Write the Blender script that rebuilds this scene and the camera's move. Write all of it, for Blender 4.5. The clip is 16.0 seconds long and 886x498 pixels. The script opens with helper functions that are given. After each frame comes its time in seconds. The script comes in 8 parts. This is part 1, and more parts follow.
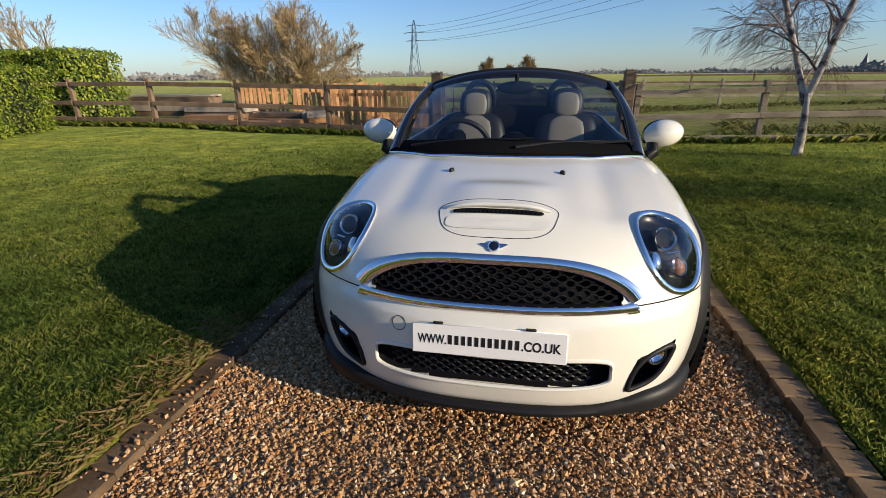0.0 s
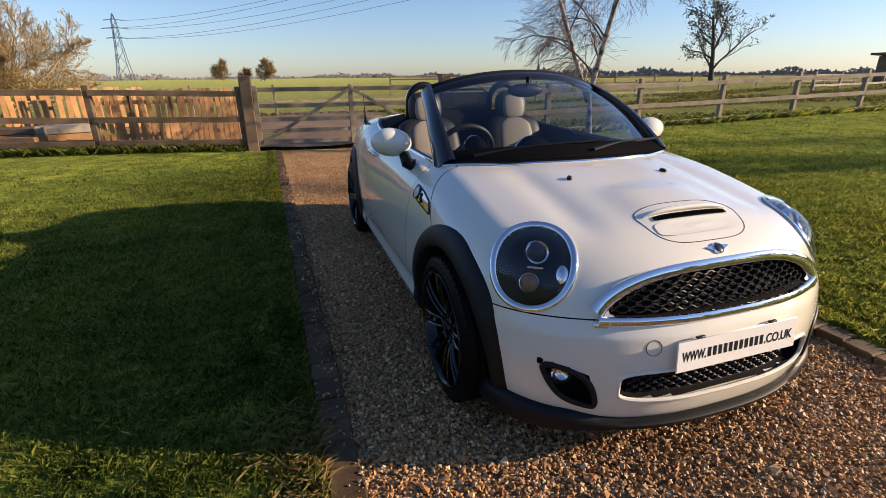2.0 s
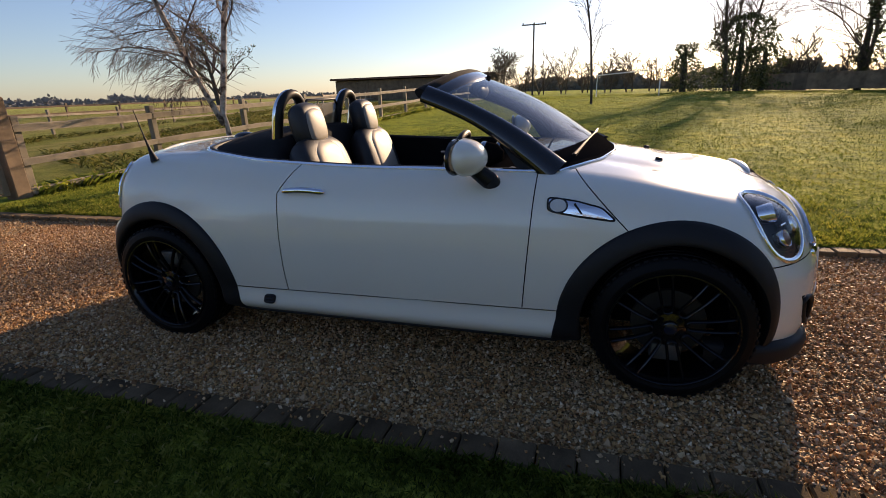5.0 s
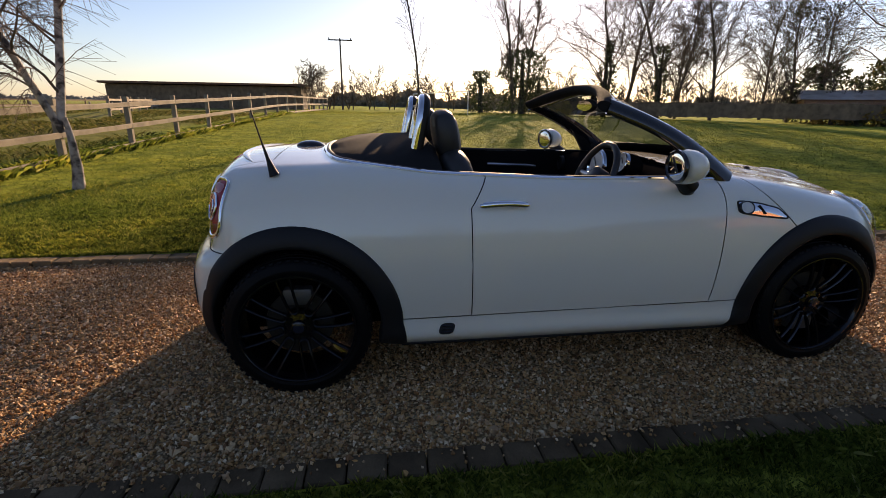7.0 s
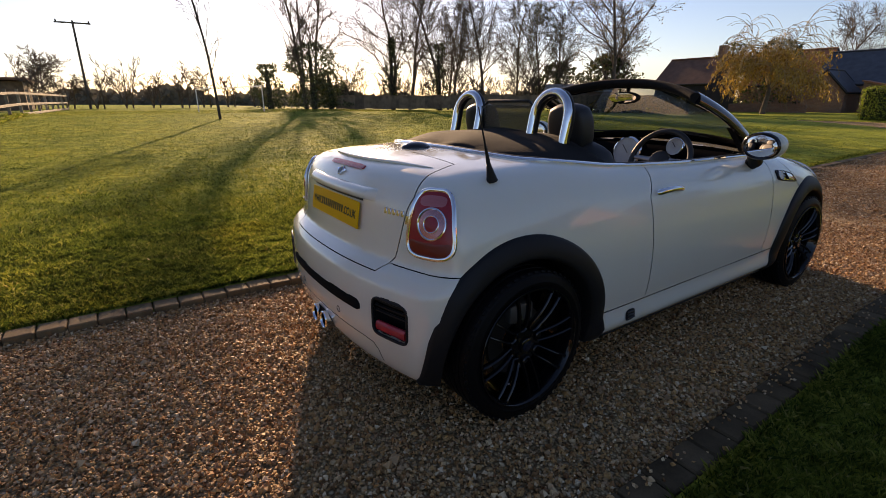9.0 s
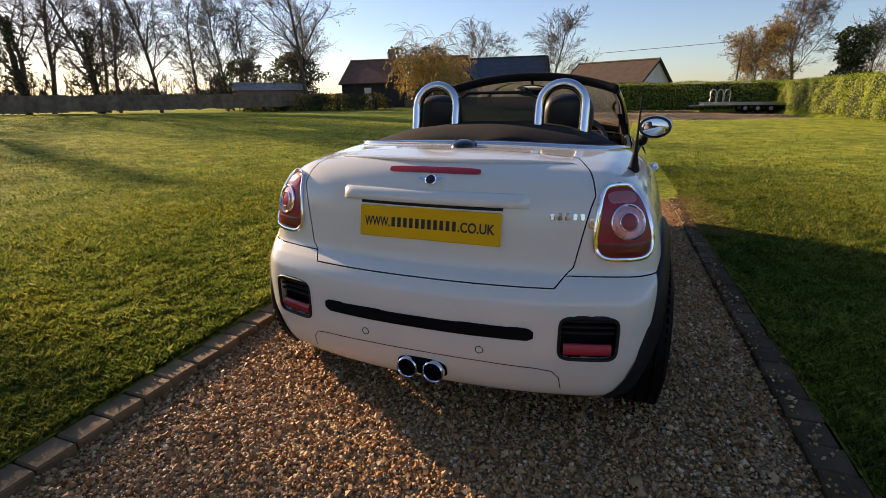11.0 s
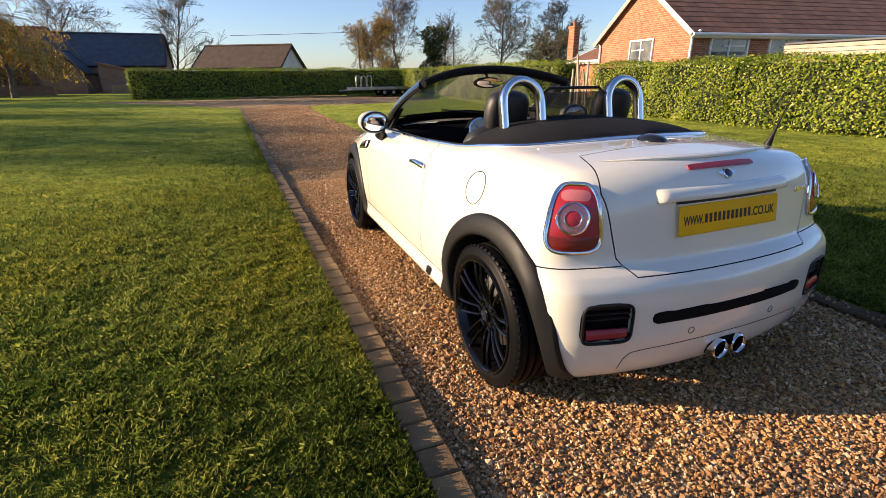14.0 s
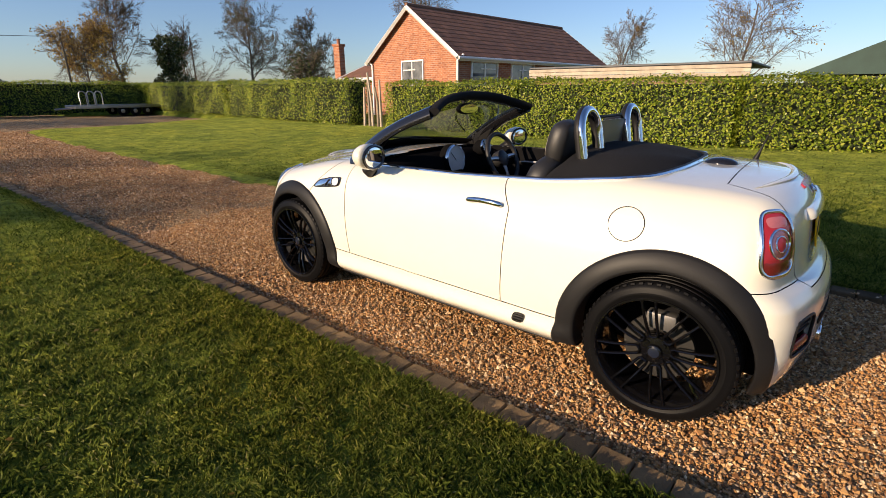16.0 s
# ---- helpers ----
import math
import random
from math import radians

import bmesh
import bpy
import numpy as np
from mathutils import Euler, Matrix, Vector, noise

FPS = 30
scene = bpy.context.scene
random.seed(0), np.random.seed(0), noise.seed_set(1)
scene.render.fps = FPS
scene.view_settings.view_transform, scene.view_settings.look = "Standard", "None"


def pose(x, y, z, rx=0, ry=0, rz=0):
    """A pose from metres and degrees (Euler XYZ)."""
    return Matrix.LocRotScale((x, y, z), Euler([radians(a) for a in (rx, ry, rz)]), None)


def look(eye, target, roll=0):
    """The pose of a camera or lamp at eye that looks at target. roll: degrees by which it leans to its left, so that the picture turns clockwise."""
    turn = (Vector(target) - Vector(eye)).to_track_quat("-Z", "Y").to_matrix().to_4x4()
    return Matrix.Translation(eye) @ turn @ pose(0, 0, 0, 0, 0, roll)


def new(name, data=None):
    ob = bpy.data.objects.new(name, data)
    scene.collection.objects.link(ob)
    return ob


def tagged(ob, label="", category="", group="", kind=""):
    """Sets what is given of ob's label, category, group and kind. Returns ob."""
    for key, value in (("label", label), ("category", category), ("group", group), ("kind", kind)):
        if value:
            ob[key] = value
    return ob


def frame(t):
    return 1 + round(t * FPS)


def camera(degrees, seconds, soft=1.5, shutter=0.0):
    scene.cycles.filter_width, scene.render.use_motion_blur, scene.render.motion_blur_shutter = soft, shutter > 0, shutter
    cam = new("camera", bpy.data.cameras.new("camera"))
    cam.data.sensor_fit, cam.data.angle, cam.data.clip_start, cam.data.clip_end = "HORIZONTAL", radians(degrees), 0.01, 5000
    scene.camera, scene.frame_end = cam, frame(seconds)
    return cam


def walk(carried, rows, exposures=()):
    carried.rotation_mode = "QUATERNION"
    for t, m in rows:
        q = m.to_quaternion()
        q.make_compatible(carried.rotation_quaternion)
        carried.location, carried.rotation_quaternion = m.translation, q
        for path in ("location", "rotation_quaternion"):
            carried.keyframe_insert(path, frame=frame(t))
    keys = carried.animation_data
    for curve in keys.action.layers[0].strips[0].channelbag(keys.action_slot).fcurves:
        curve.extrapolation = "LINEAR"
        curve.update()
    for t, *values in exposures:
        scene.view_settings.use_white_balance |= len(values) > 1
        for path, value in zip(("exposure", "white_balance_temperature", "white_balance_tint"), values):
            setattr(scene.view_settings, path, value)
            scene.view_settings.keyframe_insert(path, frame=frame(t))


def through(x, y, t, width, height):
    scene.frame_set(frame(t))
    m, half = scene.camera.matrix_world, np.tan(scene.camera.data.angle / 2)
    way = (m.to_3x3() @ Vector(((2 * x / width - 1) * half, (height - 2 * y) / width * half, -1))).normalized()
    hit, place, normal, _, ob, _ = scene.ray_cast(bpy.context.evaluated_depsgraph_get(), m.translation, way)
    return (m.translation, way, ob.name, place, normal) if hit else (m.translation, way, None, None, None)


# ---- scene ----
cam = camera(86.3, 16.0, 0.7)
PATH = [
    (0, (0.116, -3.292, 1.297), (-0.238, -1.448, 0.606), -0.7),
    (0.5, (-0.276, -3.302, 1.288), (-0.376, -1.43, 0.592), -0.7),
    (1, (-0.646, -3.227, 1.28), (-0.5, -1.358, 0.583), -0.4),
    (1.5, (-0.985, -3.047, 1.273), (-0.634, -1.204, 0.58), -0.1),
    (2, (-1.37, -2.901, 1.303), (-0.775, -1.12, 0.616), -0.5),
    (2.5, (-1.679, -2.658, 1.29), (-0.795, -0.995, 0.614), -1.0),
    (3, (-1.937, -2.342, 1.278), (-0.781, -0.852, 0.612), -1.6),
    (3.5, (-2.216, -2.031, 1.275), (-0.828, -0.739, 0.639), -1.5),
    (4, (-2.413, -1.652, 1.241), (-0.84, -0.587, 0.614), -1.6),
    (4.5, (-2.552, -1.265, 1.218), (-0.844, -0.442, 0.581), -1.8),
    (4.7, (-2.613, -1.104, 1.232), (-0.856, -0.391, 0.595), -2.0),
    (6.8, (-2.726, 0.725, 1.207), (-0.831, 0.473, 0.621), 0.8),
    (7, (-2.685, 0.894, 1.221), (-0.793, 0.619, 0.634), 0.8),
    (7.5, (-2.582, 1.288, 1.226), (-0.722, 0.865, 0.626), 0.7),
    (8, (-2.444, 1.664, 1.231), (-0.643, 1.045, 0.621), 0.3),
    (8.5, (-2.211, 2.03, 1.221), (-0.507, 1.179, 0.612), 0.1),
    (9, (-1.975, 2.414, 1.212), (-0.395, 1.346, 0.61), -0.1),
    (9.5, (-1.687, 2.722, 1.204), (-0.265, 1.451, 0.603), -0.1),
    (10, (-1.34, 2.935, 1.183), (-0.144, 1.447, 0.586), -0.3),
    (10.2, (-1.183, 2.974, 1.175), (-0.102, 1.4, 0.581), -0.4),
    (12.3, (0.356, 3.289, 1.224), (0.412, 1.397, 0.58), -0.8),
    (12.5, (0.514, 3.271, 1.221), (0.48, 1.38, 0.571), -0.8),
    (13, (0.913, 3.186, 1.215), (0.653, 1.318, 0.549), -0.6),
    (13.5, (1.318, 3.075, 1.273), (0.842, 1.255, 0.595), -0.4),
    (14, (1.654, 2.835, 1.266), (0.939, 1.097, 0.58), -0.5),
    (14.5, (1.98, 2.574, 1.271), (1.014, 0.964, 0.58), -0.5),
    (15, (2.264, 2.291, 1.312), (1.114, 0.807, 0.623), -0.3),
    (15.5, (2.468, 1.955, 1.315), (1.148, 0.611, 0.644), -0.3),
    (16, (2.697, 1.629, 1.337), (1.217, 0.444, 0.702), -0.1),
]
EXPOSURES = [(0.0, 0.44, 6150, 12), (2.0, 0.76, 7000, 19), (4.5, 0.62, 7700, 22), (7.0, 0.62, 8500, 25), (8.5, 0.62, 8800, 26), (10.0, 0.64, 8500, 23), (12.5, 1.10, 7600, 19), (14.0, 0.98, 7300, 19), (16.0, 0.50, 7000, 17)]
walk(cam, [(t, look(eye, target, roll)) for t, eye, target, roll in PATH], EXPOSURES)

# ---- light ----
SUN_WAY = Vector((0.945, -0.327, 0.300)).normalized()
sky_world = bpy.data.worlds.new("sky")
scene.world = sky_world
sky_world.use_nodes = True
wn = sky_world.node_tree.nodes
sky = wn.new("ShaderNodeTexSky")
sky.sky_type = 'NISHITA'
sky.sun_disc = False
sky.sun_elevation = math.asin(SUN_WAY.z)
sky.sun_rotation = math.atan2(SUN_WAY.x, SUN_WAY.y)
sky.air_density, sky.dust_density, sky.ozone_density = 1.0, 0.40, 3.5
wn["Background"].inputs["Strength"].default_value = 0.100
clear_air = wn.new("ShaderNodeMix")
clear_air.data_type, clear_air.blend_type = 'RGBA', 'MULTIPLY'
clear_air.inputs[0].default_value = 1.0
clear_air.inputs[7].default_value = (0.88, 0.96, 1.12, 1)
sky_world.node_tree.links.new(sky.outputs["Color"], clear_air.inputs[6])
sky_world.node_tree.links.new(clear_air.outputs[2], wn["Background"].inputs["Color"])
sun_lamp = bpy.data.lights.new("sun", 'SUN')
sun_lamp.energy, sun_lamp.angle, sun_lamp.color = 5.0, radians(0.55), (1.0, 0.82, 0.58)
new("sun", sun_lamp).matrix_world = look(SUN_WAY * 60, (0, 0, 0))


# ---- materials ----
def node_mat(name, rough=0.5, metal=0.0, spec=0.5):
    m = bpy.data.materials.new(name)
    m.use_nodes = True
    b = m.node_tree.nodes["Principled BSDF"]
    b.inputs["Roughness"].default_value, b.inputs["Metallic"].default_value = rough, metal
    b.inputs["Specular IOR Level"].default_value = spec
    return m, m.node_tree.nodes, m.node_tree.links, b


def ramp_of(nodes, links, fac, stops):
    r = nodes.new("ShaderNodeValToRGB")
    e = r.color_ramp.elements
    while len(e) < len(stops):
        e.new(0.5)
    for el, (p, c) in zip(e, stops):
        el.position, el.color = p, (*c, 1)
    links.new(fac, r.inputs["Fac"])
    return r.outputs["Color"]


def noise_of(nodes, links, scale, detail=4.0, rough=0.55, coords=None):
    n = nodes.new("ShaderNodeTexNoise")
    n.inputs["Scale"].default_value, n.inputs["Detail"].default_value, n.inputs["Roughness"].default_value = scale, detail, rough
    if coords is None:
        g = nodes.new("ShaderNodeNewGeometry")
        coords = g.outputs["Position"]
    links.new(coords, n.inputs["Vector"])
    return n.outputs["Fac"]


def mixed(nodes, links, fac, a, b, kind='MIX'):
    m = nodes.new("ShaderNodeMix")
    m.data_type, m.blend_type = 'RGBA', kind
    for sock, v in ((m.inputs[0], fac), (m.inputs[6], a), (m.inputs[7], b)):
        if isinstance(v, (int, float)):
            sock.default_value = v
        elif isinstance(v, tuple):
            sock.default_value = (*v, 1)
        else:
            links.new(v, sock)
    return m.outputs[2]


def bumped(nodes, links, bsdf, height, strength, distance):
    b = nodes.new("ShaderNodeBump")
    b.inputs["Strength"].default_value, b.inputs["Distance"].default_value = strength, distance
    links.new(height, b.inputs["Height"])
    links.new(b.outputs["Normal"], bsdf.inputs["Normal"])


def scaled(c, k):
    return tuple(min(1.0, v * k) for v in c)


def stuff_mat(name, base, rough=0.6, metal=0.0, big=1.5, fine=40.0, var=0.25, bump=0.0, spread=0.0, spec=0.5, dist=0.01):
    """A surface with broad patches and fine grain; spread varies it from piece to piece."""
    m, nodes, links, b = node_mat(name, rough, metal, spec)
    broad = ramp_of(nodes, links, noise_of(nodes, links, big), [(0.3, scaled(base, 1 - var)), (0.7, scaled(base, 1 + var))])
    grain = noise_of(nodes, links, fine, 6.0, 0.65)
    tone = ramp_of(nodes, links, grain, [(0.3, (1 - var * 0.6,) * 3), (0.7, (1 + 0.0,) * 3)])
    col = mixed(nodes, links, 1.0, broad, tone, 'MULTIPLY')
    if spread:
        info = nodes.new("ShaderNodeObjectInfo")
        geo = nodes.new("ShaderNodeNewGeometry")
        add = nodes.new("ShaderNodeMath")
        add.operation = 'ADD'
        links.new(info.outputs["Random"], add.inputs[0])
        links.new(geo.outputs["Random Per Island"], add.inputs[1])
        fr = nodes.new("ShaderNodeMath")
        fr.operation = 'FRACT'
        links.new(add.outputs[0], fr.inputs[0])
        piece = ramp_of(nodes, links, fr.outputs[0], [(0.0, (1 - spread,) * 3), (1.0, (1.0, 1.0, 1.0))])
        col = mixed(nodes, links, 1.0, col, piece, 'MULTIPLY')
    links.new(col, b.inputs["Base Color"])
    if bump:
        bumped(nodes, links, b, grain, bump, dist)
    return m


def leaf_mat(name, stops, rough=0.45, through=0.25, spec=0.4, patchy=0.0):
    """Leaves: a colour per leaf, some light let through."""
    m, nodes, links, b = node_mat(name, rough, 0, spec)
    geo = nodes.new("ShaderNodeNewGeometry")
    col = ramp_of(nodes, links, geo.outputs["Random Per Island"], stops)
    broad = ramp_of(nodes, links, noise_of(nodes, links, 0.7), [(0.3, (0.75, 0.75, 0.72)), (0.7, (1, 1, 1))])
    col = mixed(nodes, links, 1.0, col, broad, 'MULTIPLY')
    if patchy:
        # yellower and darker drifts, some metres and some hands wide
        drift = ramp_of(nodes, links, noise_of(nodes, links, 0.9, 5.0), [(0.38, (0.55, 0.66, 0.58)), (0.50, (0.92, 0.95, 0.9)), (0.62, (1.0, 0.94, 0.74))])
        col = mixed(nodes, links, 1.0, col, drift, 'MULTIPLY')
        clump = ramp_of(nodes, links, noise_of(nodes, links, 3.5 * patchy, 4.0), [(0.36, (0.66, 0.70, 0.66)), (0.56, (1, 1, 1))])
        col = mixed(nodes, links, 1.0, col, clump, 'MULTIPLY')
    links.new(col, b.inputs["Base Color"])
    if through:
        t = nodes.new("ShaderNodeBsdfTranslucent")
        links.new(col, t.inputs["Color"])
        mix = nodes.new("ShaderNodeMixShader")
        mix.inputs[0].default_value = through
        links.new(b.outputs[0], mix.inputs[1])
        links.new(t.outputs[0], mix.inputs[2])
        links.new(mix.outputs[0], nodes["Material Output"].inputs["Surface"])
    return m


def paint_mat(name, base, rough=0.25, coat=1.0, spec=0.5):
    m, nodes, links, b = node_mat(name, rough, 0.0, spec)
    n = noise_of(nodes, links, 2.2)
    links.new(ramp_of(nodes, links, n, [(0.3, scaled(base, 0.97)), (0.7, base)]), b.inputs["Base Color"])
    b.inputs["Coat Weight"].default_value, b.inputs["Coat Roughness"].default_value = coat, 0.03
    fine = noise_of(nodes, links, 300.0, 2.0)
    r = ramp_of(nodes, links, fine, [(0.3, (rough * 0.85,) * 3), (0.7, (rough * 1.2,) * 3)])
    links.new(r, b.inputs["Roughness"])
    return m


def glass_mat(name, tint=(1, 1, 1), rough=0.0, clear=0.9):
    """Thin clear glass: mostly see-through, with a mirror sheen."""
    m, nodes, links, b = node_mat(name, rough)
    nodes.remove(b)
    g = nodes.new("ShaderNodeBsdfGlossy")
    g.inputs["Roughness"].default_value = rough
    t = nodes.new("ShaderNodeBsdfTransparent")
    t.inputs["Color"].default_value = (*tint, 1)
    lw = nodes.new("ShaderNodeLayerWeight")
    lw.inputs["Blend"].default_value = 0.5
    pw = nodes.new("ShaderNodeMath")
    pw.operation = 'POWER'
    pw.inputs[1].default_value = 3.2
    links.new(lw.outputs["Facing"], pw.inputs[0])
    sc = nodes.new("ShaderNodeMath")
    sc.operation = 'MULTIPLY_ADD'
    sc.inputs[1].default_value, sc.inputs[2].default_value = 0.75, 0.045
    links.new(pw.outputs[0], sc.inputs[0])
    mix = nodes.new("ShaderNodeMixShader")
    links.new(sc.outputs[0], mix.inputs[0])
    links.new(t.outputs[0], mix.inputs[1])
    links.new(g.outputs[0], mix.inputs[2])
    links.new(mix.outputs[0], nodes["Material Output"].inputs["Surface"])
    return m


WHITE = paint_mat("cream_white_paint", (0.77, 0.75, 0.65), 0.22)
BLACK_GLOSS = paint_mat("gloss_black_paint", (0.010, 0.010, 0.012), 0.15, 1.0, 0.15)
CLADDING = stuff_mat("black_plastic", (0.013, 0.013, 0.014), 0.48, fine=900, var=0.2, bump=0.15, dist=0.0006, spec=0.22)
DARK = stuff_mat("dark_void", (0.006, 0.006, 0.007), 0.8, spec=0.1)
RUBBER = stuff_mat("tyre_rubber", (0.0055, 0.0055, 0.006), 0.45, fine=250, bump=0.25, dist=0.001, spec=0.09)
CHROME, _n, _l, _b = node_mat("chrome", 0.06, 1.0)
_b.inputs["Base Color"].default_value = (0.82, 0.83, 0.85, 1)
STEEL = stuff_mat("brushed_steel", (0.45, 0.45, 0.46), 0.35, 1.0, fine=400)
MIRROR, _n, _l, _b = node_mat("mirror_glass", 0.01, 1.0)
_b.inputs["Base Color"].default_value = (0.9, 0.9, 0.9, 1)
FABRIC = stuff_mat("black_fabric", (0.011, 0.011, 0.012), 0.9, spec=0.2, fine=1500, var=0.35, bump=0.35, dist=0.0012)
LEATHER_DARK = stuff_mat("black_leather", (0.018, 0.018, 0.019), 0.5, fine=600, bump=0.25, dist=0.001)
LEATHER_CREAM = stuff_mat("cream_leather", (0.33, 0.285, 0.225), 0.5, fine=500, var=0.08, bump=0.25, dist=0.001)
DASH = stuff_mat("dash_plastic", (0.009, 0.009, 0.010), 0.75, spec=0.0, fine=700, bump=0.2, dist=0.0008)
GLASS = glass_mat("clear_glass", (0.48, 0.54, 0.57))
WHEEL_BLACK = paint_mat("gloss_black_wheel", (0.004, 0.004, 0.005), 0.22, 0.9, 0.04)
LENS = glass_mat("lens_glass", (0.97, 0.97, 0.97))
MESH_WIND = glass_mat("wind_mesh", (0.35, 0.35, 0.36), 0.4)
RED_LENS = stuff_mat("red_lens", (0.40, 0.026, 0.038), 0.08, fine=220, var=0.35, bump=0.35, dist=0.002)
PINK_LENS = stuff_mat("pale_red_lens", (0.52, 0.16, 0.18), 0.10, fine=220, var=0.3, bump=0.3, dist=0.002)
DARK_RED = stuff_mat("dark_red_lens", (0.20, 0.018, 0.012), 0.10, fine=220, var=0.35, bump=0.35, dist=0.002)
ROUNDEL = stuff_mat("silvered_pink_reflector", (0.58, 0.26, 0.27), 0.18, 0.8, fine=150, var=0.25, bump=0.3, dist=0.002)
BOWL = stuff_mat("black_lamp_bowl", (0.010, 0.011, 0.014), 0.3, spec=0.3)
DISC = stuff_mat("dull_brake_disc", (0.04, 0.038, 0.036), 0.5, 0.6, fine=300)
CALIPER = stuff_mat("grey_cast_caliper", (0.16, 0.155, 0.15), 0.5, 0.6, fine=200, bump=0.2, dist=0.001)
AMBER_LENS = stuff_mat("clear_amber_lens", (0.20, 0.10, 0.07), 0.12, fine=60, var=0.12)
PLATE_WHITE = stuff_mat("plate_white", (0.82, 0.82, 0.80), 0.35, var=0.03)
PLATE_YELLOW = stuff_mat("plate_yellow", (0.86, 0.46, 0.006), 0.4, var=0.03, spec=0.2)
PRINT = stuff_mat("print_black", (0.01, 0.01, 0.011), 0.4)
BADGE = stuff_mat("badge_dark", (0.012, 0.016, 0.03), 0.2)
DIAL = stuff_mat("dial_face", (0.62, 0.63, 0.62), 0.4, fine=30, var=0.1)


# ---- mesh helpers ----
def link_mesh(name, verts, faces, mat, parent=None, smooth=False, label=""):
    me = bpy.data.meshes.new(name)
    me.from_pydata([tuple(v) for v in verts], [], [tuple(f) for f in faces])
    if smooth:
        me.polygons.foreach_set("use_smooth", [True] * len(me.polygons))
    me.materials.append(mat)
    ob = new(name, me)
    if parent:
        ob.parent = parent
    return tagged(ob, label)


def quads_mesh(name, verts, faces, mat, parent=None, smooth=False):
    """Fast mesh from arrays; all faces have as many corners as faces has columns."""
    verts, faces = np.asarray(verts, np.float32), np.asarray(faces, np.int32)
    me = bpy.data.meshes.new(name)
    me.vertices.add(len(verts))
    me.vertices.foreach_set("co", verts.ravel())
    me.loops.add(faces.size)
    me.loops.foreach_set("vertex_index", faces.ravel())
    me.polygons.add(len(faces))
    me.polygons.foreach_set("loop_start", np.arange(0, faces.size, faces.shape[1], dtype=np.int32))
    me.polygons.foreach_set("use_smooth", np.full(len(faces), smooth))
    me.update(calc_edges=True)
    me.materials.append(mat)
    ob = new(name, me)
    if parent:
        ob.parent = parent
    return ob


def part(name, bm, mat, parent=None, label="", smooth=True, sharp=40):
    """Links a bmesh as one mesh under a thing or a part."""
    me = bpy.data.meshes.new(name)
    bmesh.ops.recalc_face_normals(bm, faces=bm.faces)
    for f in bm.faces:
        f.smooth = smooth
    if smooth:
        for e in bm.edges:
            if len(e.link_faces) == 2 and e.calc_face_angle(0) > radians(sharp):
                e.smooth = False
    bm.to_mesh(me)
    bm.free()
    me.materials.append(mat)
    ob = new(name, me)
    if parent:
        ob.parent = parent
    return tagged(ob, label)


def box_bm(size, at=(0, 0, 0), bevel=0.0, turn=None, segs=1, bm=None):
    own = bmesh.new()
    bmesh.ops.create_cube(own, size=1.0)
    bmesh.ops.scale(own, vec=size, verts=own.verts)
    if bevel:
        bmesh.ops.bevel(own, geom=own.edges[:], offset=bevel, segments=segs, affect='EDGES', profile=0.5)
    m = Matrix.Translation(at) @ (turn or Matrix())
    bmesh.ops.transform(own, matrix=m, verts=own.verts)
    return joined(bm, own)


def joined(bm, own):
    if bm is None:
        return own
    tmp = bpy.data.meshes.new("tmp")
    own.to_mesh(tmp)
    own.free()
    bm.from_mesh(tmp)
    bpy.data.meshes.remove(tmp)
    return bm


def lathe_bm(profile, axis_matrix=None, segs=32, bm=None, close=False):
    """Turns (radius, height) pairs round z."""
    own = bmesh.new()
    rings = []
    for r, h in profile:
        if r < 1e-6:
            rings.append([own.verts.new((0, 0, h))])
        else:
            rings.append([own.verts.new((r * math.cos(2 * math.pi * k / segs), r * math.sin(2 * math.pi * k / segs), h)) for k in range(segs)])
    pairs = list(zip(rings, rings[1:])) + ([(rings[-1], rings[0])] if close else [])
    for a, b in pairs:
        for k in range(segs):
            q = [a[k % len(a)], a[(k + 1) % len(a)], b[(k + 1) % len(b)], b[k % len(b)]]
            u = list(dict.fromkeys(q))
            if len(u) >= 3:
                own.faces.new(u)
    if axis_matrix:
        bmesh.ops.transform(own, matrix=axis_matrix, verts=own.verts)
    return joined(bm, own)


def tube_bm(points, radius, segs=8, closed=False, flat=None, bm=None, caps=True):
    """A tube along points; radius may be a list; flat=(up vector, ratio) squashes its section."""
    own = bmesh.new()
    pts = [Vector(p) for p in points]
    n = len(pts)
    rad = [float(r) for r in radius] if isinstance(radius, (list, tuple)) else [float(radius)] * n
    rings = []
    ref = Vector(flat[0]).normalized() if flat else None
    last = None
    for i, p in enumerate(pts):
        a = pts[(i - 1) % n] if (closed or i) else p
        b = pts[(i + 1) % n] if (closed or i < n - 1) else p
        d = (b - a).normalized()
        if ref is not None:
            u = (ref - d * ref.dot(d)).normalized()
        elif last is None:
            u = d.orthogonal().normalized()
        else:
            u = (last - d * last.dot(d)).normalized()
        last = u
        w = d.cross(u)
        k = flat[1] if flat else 1.0
        rings.append([own.verts.new(p + rad[i] * (math.cos(2 * math.pi * j / segs) * u * k + math.sin(2 * math.pi * j / segs) * w)) for j in range(segs)])
    for i in range(n if closed else n - 1):
        a, b = rings[i], rings[(i + 1) % n]
        for j in range(segs):
            own.faces.new((a[j], a[(j + 1) % segs], b[(j + 1) % segs], b[j]))
    if caps and not closed:
        own.faces.new(rings[0][::-1])
        own.faces.new(rings[-1])
    return joined(bm, own)


def empty(name, at=(0, 0, 0), **tags):
    e = new(name)
    e.location = at
    return tagged(e, **tags)


